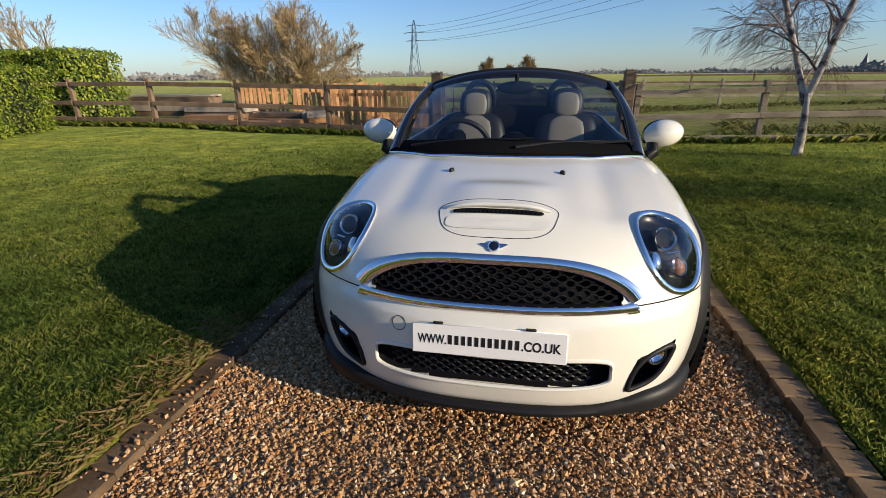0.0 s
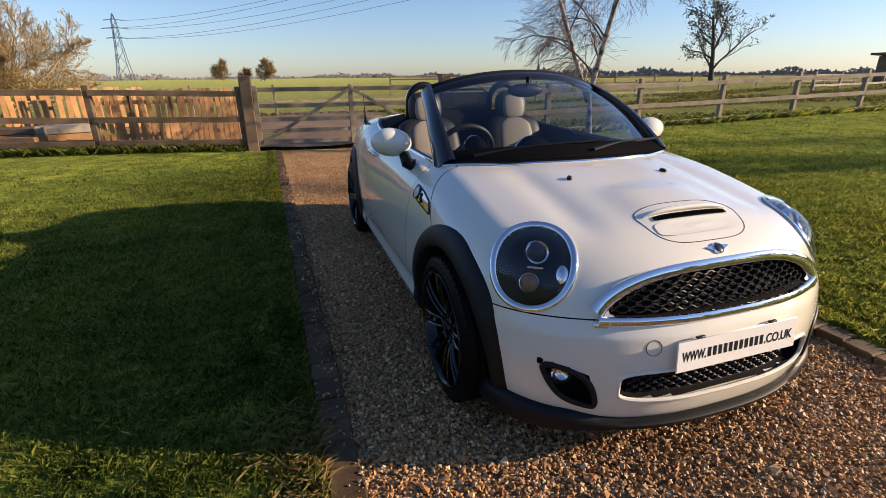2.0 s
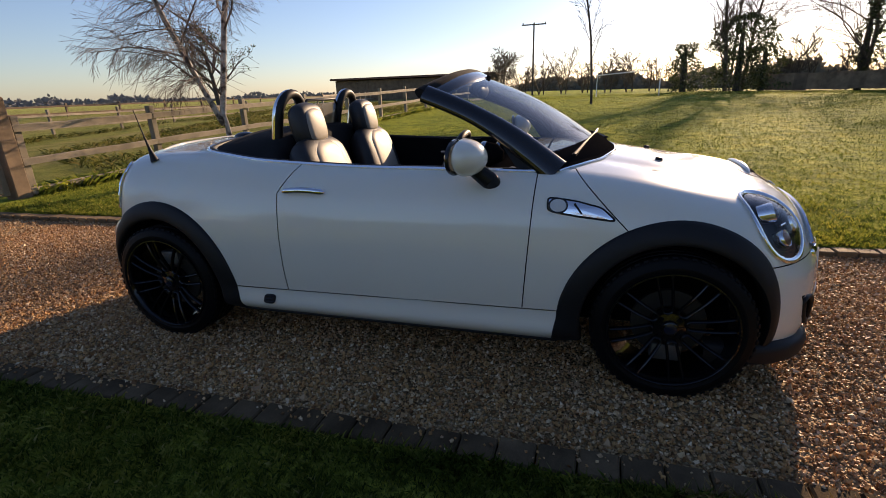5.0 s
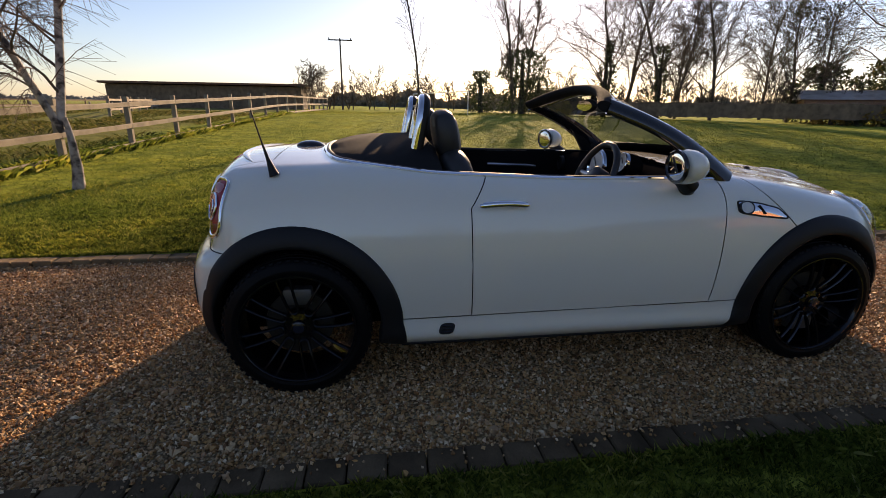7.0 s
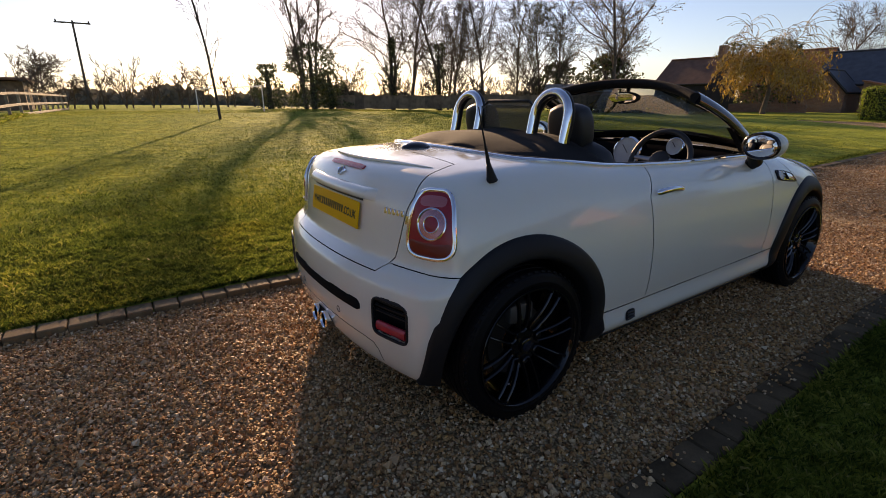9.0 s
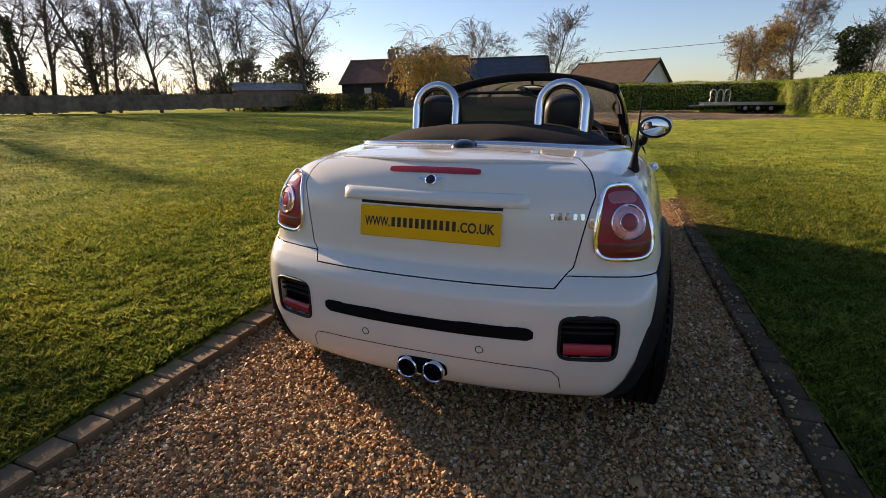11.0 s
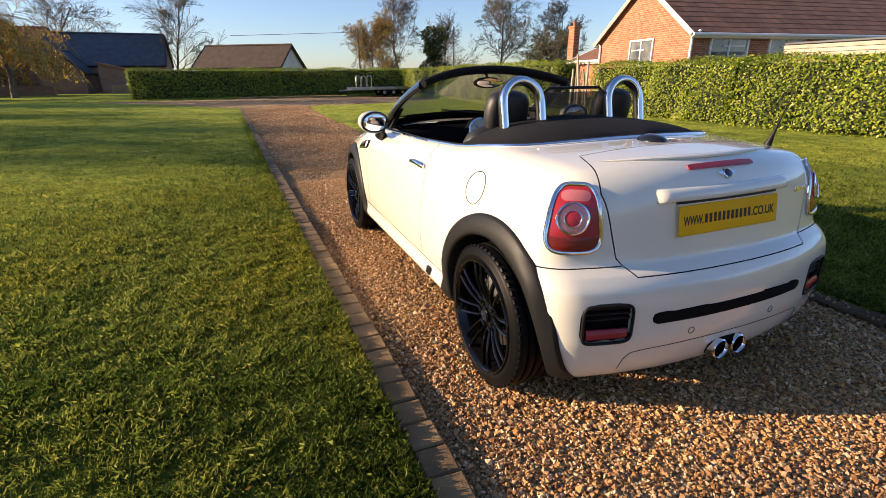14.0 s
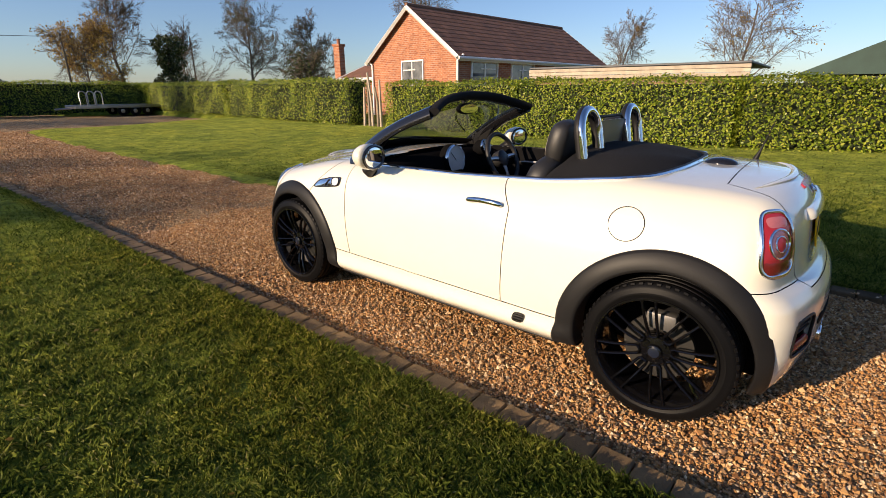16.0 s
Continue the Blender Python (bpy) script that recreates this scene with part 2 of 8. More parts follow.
def curve1(xs, ys):
    """A smooth curve through (x, y) pairs, for arrays."""
    xs, ys = np.array(xs, float), np.array(ys, float)
    d = np.diff(ys) / np.diff(xs)
    t = np.empty_like(ys)
    t[1:-1] = np.where(d[:-1] * d[1:] > 0, 2 * d[:-1] * d[1:] / (d[:-1] + d[1:] + 1e-12), 0)
    t[0], t[-1] = d[0], d[-1]

    def at(x):
        x = np.clip(np.asarray(x, float), xs[0], xs[-1])
        i = np.clip(np.searchsorted(xs, x) - 1, 0, len(xs) - 2)
        h = xs[i + 1] - xs[i]
        u = (x - xs[i]) / h
        return ((1 + 2 * u) * (1 - u) ** 2 * ys[i] + u * (1 - u) ** 2 * h * t[i] + u * u * (3 - 2 * u) * ys[i + 1] + u * u * (u - 1) * h * t[i + 1])
    return at

# ---- ground ----
def clamp01(v):
    return np.clip(v, 0.0, 1.0)


def ground_z(x, y):
    """Height of the lawn: it climbs gently away from the drive."""
    x, y = np.asarray(x, float), np.asarray(y, float)
    east = 0.026 * np.clip(x - 1.35, 0, 22) * clamp01((y + 30) / 22)
    west = 0.020 * np.clip(-x - 1.5, 0, 8)
    south = 0.004 * np.clip(-y - 3, 0, 30)
    far = np.hypot(x, y)
    return (0.035 + east + west + south) * (1 - 0.6 * clamp01((far - 60) / 200))


def edge_east(y):
    return 1.165 - 0.018 * np.asarray(y, float)


def edge_west(y):
    return -1.265 - 0.018 * np.asarray(y, float)


def verge_west(y):
    """Where the gravel ends to the west: at the kerb, then at a bare grass edge."""
    y = np.asarray(y, float)
    bare = np.interp(y, [-22, -19.0, -13, -4.0, -2.6], [-5.0, -1.15, -0.95, -1.06, -1.215]) + 0.02 * np.sin(y * 3.1) + 0.012 * np.sin(y * 7.7)
    return np.where(y > -2.7, edge_west(y), bare)


def yard_east(y):
    return np.interp(y, [-29.5, -24.0, -19.4], [11.0, 4.6, 1.7])


def on_drive(x, y, grow=0.0):
    x, y = np.asarray(x, float), np.asarray(y, float)
    west = verge_west(y)
    lane = (x > west - grow) & (x < edge_east(y) + grow) & (y < 6.6 + grow) & (y > -33)
    yard = (y < -19.5 + grow) & (y > -29.3 - grow) & (x > -8.6 - grow) & (x < yard_east(y) + grow)
    return lane | yard


def grid_axis(fine_lo, fine_hi, step, far):
    mid = list(np.arange(fine_lo, fine_hi + 1e-6, step))
    out, k = [], step
    v = fine_hi
    while v < far:
        k *= 1.35
        v += k
        out.append(v)
    lo, k = [], step
    v = fine_lo
    while v > -far:
        k *= 1.35
        v -= k
        lo.append(v)
    return np.array(lo[::-1] + mid + out)


LAWN, nodes, links, b = node_mat("lawn_turf", 0.8, 0, 0.02)
b.inputs["Sheen Weight"].default_value, b.inputs["Sheen Roughness"].default_value = 0.28, 0.5
b.inputs["Sheen Tint"].default_value = (0.62, 0.70, 0.20, 1)
n1 = noise_of(nodes, links, 0.35, 3)
n2 = noise_of(nodes, links, 3.0, 6)
n3 = noise_of(nodes, links, 45.0, 6, 0.7)
turf = ramp_of(nodes, links, n2, [(0.36, (0.14, 0.19, 0.022)), (0.5, (0.29, 0.34, 0.042)), (0.66, (0.50, 0.50, 0.075))])
turf = mixed(nodes, links, 1.0, turf, ramp_of(nodes, links, n3, [(0.36, (0.35, 0.40, 0.3)), (0.62, (1, 1, 1))]), 'MULTIPLY')
turf = mixed(nodes, links, 1.0, turf, ramp_of(nodes, links, n1, [(0.38, (0.62, 0.72, 0.62)), (0.50, (0.95, 0.97, 0.95)), (0.62, (1.0, 0.93, 0.7))]), 'MULTIPLY')
tufts = nodes.new("ShaderNodeMapping")
tufts.inputs["Scale"].default_value = (9.0, 14.0, 9.0)
tuft_geo = nodes.new("ShaderNodeNewGeometry")
links.new(tuft_geo.outputs["Position"], tufts.inputs["Vector"])
n4 = noise_of(nodes, links, 1.0, 5, 0.65, tufts.outputs["Vector"])
turf = mixed(nodes, links, 1.0, turf, ramp_of(nodes, links, n4, [(0.40, (0.42, 0.48, 0.42)), (0.54, (1, 1, 1))]), 'MULTIPLY')
geo = nodes.new("ShaderNodeNewGeometry")
sep = nodes.new("ShaderNodeSeparateXYZ")
links.new(geo.outputs["Position"], sep.inputs[0])
yy = nodes.new("ShaderNodeMapRange")
yy.inputs[1].default_value, yy.inputs[2].default_value = 6.9, 7.6
links.new(sep.outputs["Y"], yy.inputs[0])
bands = nodes.new("ShaderNodeMapping")
bands.inputs["Scale"].default_value = (0.05, 0.55, 1.0)
bands.inputs["Rotation"].default_value = (0, 0, -0.06)
links.new(geo.outputs["Position"], bands.inputs["Vector"])
soil = ramp_of(nodes, links, noise_of(nodes, links, 0.5, 6, 0.6, bands.outputs["Vector"]), [(0.36, (0.10, 0.115, 0.03)), (0.47, (0.165, 0.150, 0.055)), (0.55, (0.19, 0.138, 0.08)), (0.66, (0.13, 0.088, 0.058))])
soil = mixed(nodes, links, 1.0, soil, ramp_of(nodes, links, n3, [(0.3, (0.55, 0.55, 0.5)), (0.65, (1, 1, 1))]), 'MULTIPLY')
soil = mixed(nodes, links, 1.0, soil, ramp_of(nodes, links, noise_of(nodes, links, 1.6, 6), [(0.36, (0.42, 0.46, 0.42)), (0.60, (0.95, 0.95, 0.95))]), 'MULTIPLY')
links.new(mixed(nodes, links, yy.outputs[0], turf, soil), b.inputs["Base Color"])
bumped(nodes, links, b, n3, 0.9, 0.03)

gx, gy = grid_axis(-11, 24, 0.35, 2500), grid_axis(-32, 16, 0.35, 2500)
GX, GY = np.meshgrid(gx, gy, indexing="ij")
swell = 0.012 * np.sin(GX * 1.3 + 0.5 * np.sin(GY * 0.9)) * np.sin(GY * 1.1 + 0.8)
GZ = ground_z(GX, GY) + swell * (np.hypot(GX, GY) < 60)
GZ = np.where(on_drive(GX, GY, 0.30), -0.06, GZ)
nx, ny = GX.shape
idx = np.arange(nx * ny).reshape(nx, ny)
gf = np.stack([idx[:-1, :-1], idx[1:, :-1], idx[1:, 1:], idx[:-1, 1:]], -1).reshape(-1, 4)
ground = quads_mesh("ground", np.stack([GX, GY, GZ], -1).reshape(-1, 3), gf, LAWN, None, True)
tagged(ground, "short damp green lawn running out to flat fen fields", "lawn", kind="structure")

GRAVEL, nodes, links, b = node_mat("gravel_bed", 0.8, 0, 0.3)
vor = nodes.new("ShaderNodeTexVoronoi")
vor.inputs["Scale"].default_value = 70.0
geo = nodes.new("ShaderNodeNewGeometry")
links.new(geo.outputs["Position"], vor.inputs["Vector"])
stone = ramp_of(nodes, links, vor.outputs["Color"], [(0.15, (0.34, 0.205, 0.10)), (0.45, (0.62, 0.42, 0.205)), (0.65, (0.70, 0.49, 0.25)), (0.9, (0.82, 0.65, 0.42))])
# gaps between stones darkened by cell distance, their shade put into the colour
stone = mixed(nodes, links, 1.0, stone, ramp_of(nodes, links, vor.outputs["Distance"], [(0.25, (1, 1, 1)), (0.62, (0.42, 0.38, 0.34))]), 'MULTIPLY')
stone = mixed(nodes, links, 1.0, stone, ramp_of(nodes, links, noise_of(nodes, links, 0.8), [(0.35, (0.72, 0.70, 0.68)), (0.65, (1, 1, 1))]), 'MULTIPLY')
links.new(stone, b.inputs["Base Color"])
inv = nodes.new("ShaderNodeMath")
inv.operation = 'SUBTRACT'
inv.inputs[0].default_value = 1.0
links.new(vor.outputs["Distance"], inv.inputs[1])
bumped(nodes, links, b, inv.outputs[0], 1.0, 0.012)


def strip(name, mat, ys, west, east, z, label, cols=12):
    """A ground strip between two edges, given along y."""
    V, Fc = [], []
    for y in ys:
        w, e = west(y), east(y)
        for k in range(cols + 1):
            x = w + (e - w) * k / cols
            V.append((x, y, z(x, y)))
    for i in range(len(ys) - 1):
        for k in range(cols):
            a = i * (cols + 1) + k
            Fc.append((a, a + 1, a + cols + 2, a + cols + 1))
    return tagged(quads_mesh(name, V, Fc, mat, None, True), label, name.replace("_", " "), kind="structure")


def heaped(x, y):
    """Loose heaps and ruts in the gravel ahead of the car."""
    k = clamp01((-2.4 - y) / 1.5)
    return k * (0.022 * np.sin(5.1 * y + 2 * np.sin(3 * x)) * np.sin(4.2 * x + 1.3 * y) + 0.010 * np.sin(x * 5.2 + 0.5 * np.sin(0.8 * y)) + 0.026 * np.exp(-((x + 0.05) / 0.36) ** 2))


def drive_z(x, y):
    rut = 0.012 * math.sin(x * 4.6 + 0.4) + 0.006 * math.sin(y * 2.3 + x)
    return float(rut * 0.6 - 0.004 + 0.0035 * max(-y - 4, 0) + heaped(x, y))


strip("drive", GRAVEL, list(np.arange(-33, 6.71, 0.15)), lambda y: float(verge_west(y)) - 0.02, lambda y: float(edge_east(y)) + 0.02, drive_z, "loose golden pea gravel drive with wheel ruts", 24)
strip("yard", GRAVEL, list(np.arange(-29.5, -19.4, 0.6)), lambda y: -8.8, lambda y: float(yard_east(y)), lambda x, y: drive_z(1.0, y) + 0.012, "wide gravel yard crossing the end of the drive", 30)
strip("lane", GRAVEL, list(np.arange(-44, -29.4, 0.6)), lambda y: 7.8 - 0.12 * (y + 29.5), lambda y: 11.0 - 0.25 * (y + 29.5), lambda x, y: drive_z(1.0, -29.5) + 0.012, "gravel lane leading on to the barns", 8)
def bank(name, ys, edge, sgn, wide, inner, label):
    """Turf between the lawn and an edge: inner gives its height at the edge."""
    def z(x, y):
        f = float(clamp01(abs(x - float(edge(y))) / wide))
        lawn = float(ground_z(x, y)) + 0.012 * math.sin(x * 1.3 + 0.5 * math.sin(y * 0.9)) * math.sin(y * 1.1 + 0.8) + 0.003
        return inner(x, y) * (1 - min(1.0, f * 4)) + lawn * min(1.0, f * 4)
    a, b2 = edge, lambda y: float(edge(y)) + sgn * wide
    west, east = (b2, lambda y: float(a(y))) if sgn < 0 else (lambda y: float(a(y)), b2)
    strip(name, LAWN, ys, west, east, z, label, 8)


bank("verge", list(np.arange(-19.4, -2.69, 0.12)), lambda y: float(verge_west(y)) + 0.05, -1, 0.9, lambda x, y: drive_z(x, y) + 0.004, "grass edge creeping over the gravel drive")
bank("verge", list(np.arange(-2.74, 6.6, 0.2)), lambda y: float(edge_west(y)) - 0.124, -1, 0.8, lambda x, y: 0.030, "turf behind the kerb of the drive")
bank("verge", list(np.arange(-19.4, 6.6, 0.2)), lambda y: float(edge_east(y)) + 0.124, 1, 0.8, lambda x, y: 0.030 + 0.0035 * max(-y - 4, 0), "turf behind the kerb of the drive")
strip("track", stuff_mat("bare_earth", (0.22, 0.138, 0.075), 0.9, big=0.6, fine=25, var=0.35, bump=0.6, dist=0.03), list(np.arange(6.7, 17, 0.5)), lambda y: -2.2 - 0.25 * (y - 6.7), lambda y: 1.8 + 0.5 * (y - 6.7), lambda x, y: 0.06 + 0.02 * math.sin(x * 3 + y), "bare trodden earth track beyond the field gate", 12)

# ---- the car ----
AXLE, HUB_Z, TYRE_R = 1.2335, 0.305, 0.308
car = empty("car", (0, 0, 0), label="cream white two-seat convertible with black arches, roof folded down", category="car")


def smax(a, b, k):
    h = np.maximum(k - np.abs(a - b), 0) / k
    return np.maximum(a, b) + h * h * k * 0.25


top_mid = curve1([-1.98, -1.86, -1.77, -1.6, -1.4, -1.2, -0.95, -0.75, -0.5, 0.0, 0.6, 1.0, 1.3, 1.48, 1.58, 1.66, 1.75],
                 [0.66, 0.735, 0.775, 0.825, 0.866, 0.899, 0.932, 0.948, 0.950, 0.945, 0.965, 0.997, 0.995, 0.983, 0.965, 0.93, 0.86])
top_drop = curve1([-1.9, -1.5, -1.0, -0.7, 0.0, 0.8, 1.3, 1.7], [0.10, 0.085, 0.055, 0.050, 0.03, 0.025, 0.05, 0.07])
nose_y = curve1([0.15, 0.22, 0.30, 0.40, 0.50, 0.56, 0.62, 0.70, 0.78, 0.95], [-1.86, -1.895, -1.910, -1.912, -1.900, -1.872, -1.845, -1.815, -1.775, -1.65])
tail_y = curve1([0.15, 0.24, 0.30, 0.38, 0.48, 0.555, 0.60, 0.635, 0.70, 0.80, 0.90, 1.0], [1.68, 1.735, 1.752, 1.765, 1.765, 1.755, 1.725, 1.680, 1.668, 1.655, 1.635, 1.60])


def half_width(y, z):
    w = 0.826 - 0.072 * np.clip((-y - 0.6) / 1.2, 0, 2) ** 2.2 - 0.080 * np.clip((y - 0.6) / 1.1, 0, 2) ** 2.2
    low = np.clip((0.5 - z) / 0.3, 0, 2)
    high = np.clip((z - 0.5) / 0.45, 0, 2)
    skirt = 0.036 * np.exp(-((z - 0.238) / 0.055) ** 2) * clamp01((0.95 - np.abs(y)) / 0.15)
    return w - 0.062 * low ** 2.4 - 0.105 * high ** 2.2 + skirt


def body_field(x, y, z):
    ax = np.abs(x)
    side = ax - half_width(y, z)
    ztop = top_mid(y) - top_drop(y) * (ax / 0.7) ** 2.2
    # bonnet scoop plateau and the crease lines that run back from the lamps
    ztop = ztop + 0.018 * np.exp(-((ax / 0.20) ** 4)) * np.exp(-(((y + 1.50) / 0.15) ** 4))
    ztop = ztop - 0.010 * np.exp(-(((ax - 0.40) / 0.07) ** 2)) * clamp01((-0.8 - y) / 0.3) * clamp01((y + 1.7) / 0.2)
    top = (z - ztop) * 0.96
    f = smax(side, top, 0.13)
    front = nose_y(z) + 0.275 * (ax / 0.75) ** 2.6 - y
    rear = y - (tail_y(z) - 0.115 * (ax / 0.72) ** 2.3)
    f = smax(f, front, 0.14)
    f = smax(f, rear, 0.10)
    return smax(f, 0.172 - z, 0.04)


def on_body(p, d, far=0.6, field=None):
    """Where the line from p along d first meets the body, and the outward normal there."""
    field = field or body_field
    p, d = np.array(p, float), np.array(d, float)
    d /= np.linalg.norm(d)
    lo, hi = 0.0, far
    for count in (120, 24, 24, 24):
        ts = np.linspace(lo, hi, count)
        q = p + ts[:, None] * d
        v = field(q[:, 0], q[:, 1], q[:, 2])
        k = int(np.argmax(v < 0)) if (v < 0).any() else int(np.argmin(v))
        lo, hi = ts[max(k - 1, 0)], ts[k]
        if lo == hi:
            break
    c = p + hi * d
    return Vector(c), Vector(normal_at(c[None, :], field)[0])


def normal_at(P, field=None):
    field = field or body_field
    e = 0.004
    g = np.stack([field(*(P + o).T) - field(*(P - o).T) for o in np.eye(3) * e], -1)
    return g / np.maximum(np.linalg.norm(g, axis=1, keepdims=True), 1e-9)


def side_pt(s, y, z, lift=0.0):
    c, n = on_body((s * 1.2, y, z), (-s, 0, 0), 1.2)
    return c + n * lift, n


def front_pt(x, z, lift=0.0):
    c, n = on_body((x, -2.4, z), (0, 1, 0), 1.6)
    return c + n * lift, n


def rear_pt(x, z, lift=0.0):
    c, n = on_body((x, 2.3, z), (0, -1, 0), 1.4)
    return c + n * lift, n


def top_pt(x, y, lift=0.0):
    c, n = on_body((x, y, 1.3), (0, 0, -1), 1.0)
    return c + n * lift, n


def arches(x, y, z):
    ax = np.abs(x)
    out = np.full(np.shape(x), -9.0)
    for yc in (-AXLE, AXLE):
        r = np.hypot(y - yc, z - HUB_Z)
        out = np.maximum(out, np.minimum(0.372 - r, ax - 0.50))
    return out


def cabin(x, y, z):
    wall = np.interp(y, [-0.75, -0.3, 0.5, 0.85, 1.06], [0.60, 0.635, 0.645, 0.62, 0.45])
    return -np.maximum.reduce([np.abs(x) - wall, -0.60 - 0.18 * (1 - clamp01((z - 0.7) / 0.25)) - y, y - 1.04, 0.33 - z])


LAMP_C = np.array((0.634, -1.620, 0.718))
LAMP_N = np.array((0.49, -0.71, 0.50))
LAMP_N = LAMP_N / np.linalg.norm(LAMP_N)
LAMP_U = np.cross(LAMP_N, (0, 0, 1.0))
LAMP_U = LAMP_U / np.linalg.norm(LAMP_U)
LAMP_V = np.cross(LAMP_U, LAMP_N)
LAMP_V = LAMP_V if LAMP_V[2] > 0 else -LAMP_V


def grille_top(x, half=0.49, low=0.553, rise=0.162):
    return low + rise * np.clip(1 - (np.abs(x) / half) ** 3.2, 0, 1) ** 0.625


FOG_SHAPE = [(0.088, 0.082), (-0.048, 0.040), (-0.084, -0.080), (-0.055, -0.080), (0.022, -0.054), (0.066, 0.012)]


def cut_corners(pts, times=3):
    """Rounds the corners of a closed outline."""
    for _ in range(times):
        pts = [(a[0] * (1 - f) + b[0] * f, a[1] * (1 - f) + b[1] * f) for a, b in zip(pts, pts[1:] + pts[:1]) for f in (0.25, 0.75)]
    return pts


def in_polygon(pts, u, v):
    """How far inside a convex outline, listed anticlockwise, a point lies."""
    out = np.full(np.shape(u), 9.0)
    for (x0, y0), (x1, y1) in zip(pts, pts[1:] + pts[:1]):
        L = math.hypot(x1 - x0, y1 - y0)
        out = np.minimum(out, ((x1 - x0) * (v - y0) - (y1 - y0) * (u - x0)) / L)
    return out


def pockets(x, y, z):
    """Openings let into the skin: lamps, grilles, intake, vents."""
    ax = np.abs(x)
    out = np.full(np.shape(x), -9.0)
    skin = body_field(x, y, z)
    front, rear = y < -1.2, y > 1.2
    grille = np.minimum.reduce([grille_top(x, 0.445, 0.57, 0.126) - z, z - 0.572, 0.43 - ax])
    intake = 0.06 * (1 - (ax / 0.415) ** 6 - (np.abs(z - 0.340) / 0.058) ** 4)
    fog = in_polygon(FOG_SHAPE, ax - 0.556, z - 0.336)
    vent = 0.08 * (1 - (np.abs(ax - 0.562) / 0.088) ** 6 - (np.abs(z - 0.440) / 0.073) ** 6)
    slot = np.minimum(0.385 - ax, 0.017 - np.abs(z - 0.447))
    for shape, where in ((grille, front), (intake, front), (fog, front), (vent, rear), (slot, rear)):
        out = np.maximum(out, np.where(where, np.minimum(shape, skin + 0.055), -9.0))
    d = np.stack([ax - LAMP_C[0], y - LAMP_C[1], z - LAMP_C[2]], -1)
    a, b2, n2 = d @ LAMP_U, d @ LAMP_V, d @ LAMP_N
    lamp = 0.15 * (1 - np.sqrt((a / 0.128) ** 2 + ((b2 - 0.006) / 0.145) ** 2))
    return np.maximum(out, np.where(front, np.minimum(lamp, skin + 0.075), -9.0))


def shell_field(x, y, z):
    return np.maximum.reduce([body_field(x, y, z), arches(x, y, z), cabin(x, y, z), pockets(x, y, z)])


def surface_net(field, lo, hi, step):
    """Quads on the zero surface of a field."""
    ax = [np.arange(a, b + step, step) for a, b in zip(lo, hi)]
    X, Y, Z = np.meshgrid(*ax, indexing="ij")
    V = field(X, Y, Z)
    inside = V < 0
    n = np.array(V.shape) - 1
    acc, cnt = np.zeros((*n, 3)), np.zeros(n)
    base = np.stack([X, Y, Z], -1)
    corner = lambda a, o: a[o[0]:n[0] + o[0], o[1]:n[1] + o[1], o[2]:n[2] + o[2]]
    cs = [(i, j, k) for i in (0, 1) for j in (0, 1) for k in (0, 1)]
    for a in cs:
        for d in range(3):
            if a[d] == 0:
                b2 = list(a)
                b2[d] = 1
                va, vb = corner(V, a), corner(V, b2)
                m = (va < 0) != (vb < 0)
                t = np.where(m, va / np.where(va == vb, 1, va - vb), 0)
                p = corner(base, a) + t[..., None] * (corner(base, b2) - corner(base, a))
                acc += np.where(m[..., None], p, 0)
                cnt += m
    act = cnt > 0
    ids = np.full(n, -1)
    ids[act] = np.arange(act.sum())
    verts = acc[act] / cnt[act][:, None]
    faces = []
    for d in range(3):
        o1, o2 = [(1, 2), (2, 0), (0, 1)][d]
        sl = lambda s1, s2: tuple(slice(None, None) if q == d else (slice(1, None) if (q == o1 and not s1) or (q == o2 and not s2) else slice(None, -1)) for q in range(3))
        sh = [slice(None)] * 3
        sh[o1], sh[o2] = slice(1, -1), slice(1, -1)
        I = inside[tuple(sh)]
        a0 = np.take(I, range(I.shape[d] - 1), d)
        a1 = np.take(I, range(1, I.shape[d]), d)
        cross = a0 != a1
        q = np.stack([ids[sl(1, 1)], ids[sl(0, 1)], ids[sl(0, 0)], ids[sl(1, 0)]], -1)
        f = q[cross]
        flip = ~a0[cross]
        f[flip] = f[flip][:, ::-1]
        faces.append(f)
    return verts, np.concatenate(faces)


def settle(P, field, times=4):
    for _ in range(times):
        e = 0.003
        v = field(*P.T)
        g = np.stack([field(*(P + o).T) - field(*(P - o).T) for o in np.eye(3) * e], -1) / (2 * e)
        P = P - g * (v / np.maximum((g * g).sum(1), 1e-6))[:, None] * 0.9
    return P


bv, bf = surface_net(shell_field, (-0.92, -2.06, 0.12), (0.92, 1.90, 1.06), 0.0140)
skin = np.abs(body_field(*bv.T)) < np.maximum(np.abs(arches(*bv.T)), 0.02) * 0.9
skin &= (np.abs(body_field(*bv.T)) < 0.012) & (arches(*bv.T) < -0.006) & (cabin(*bv.T) < -0.006) & (pockets(*bv.T) < -0.004)
bv[skin] = settle(bv[skin], body_field)
shell = bmesh.new()
for v in bv:
    shell.verts.new(v)
shell.verts.ensure_lookup_table()
for f in bf:
    shell.faces.new([shell.verts[k] for k in f])


def slice_shell(co, no, keep):
    geom = [f for f in shell.faces if keep(f.calc_center_median())]
    edges = {e for f in geom for e in f.edges}
    vs = {v for f in geom for v in f.verts}
    bmesh.ops.bisect_plane(shell, geom=list(vs) + list(edges) + geom, dist=1e-5, plane_co=co, plane_no=no)


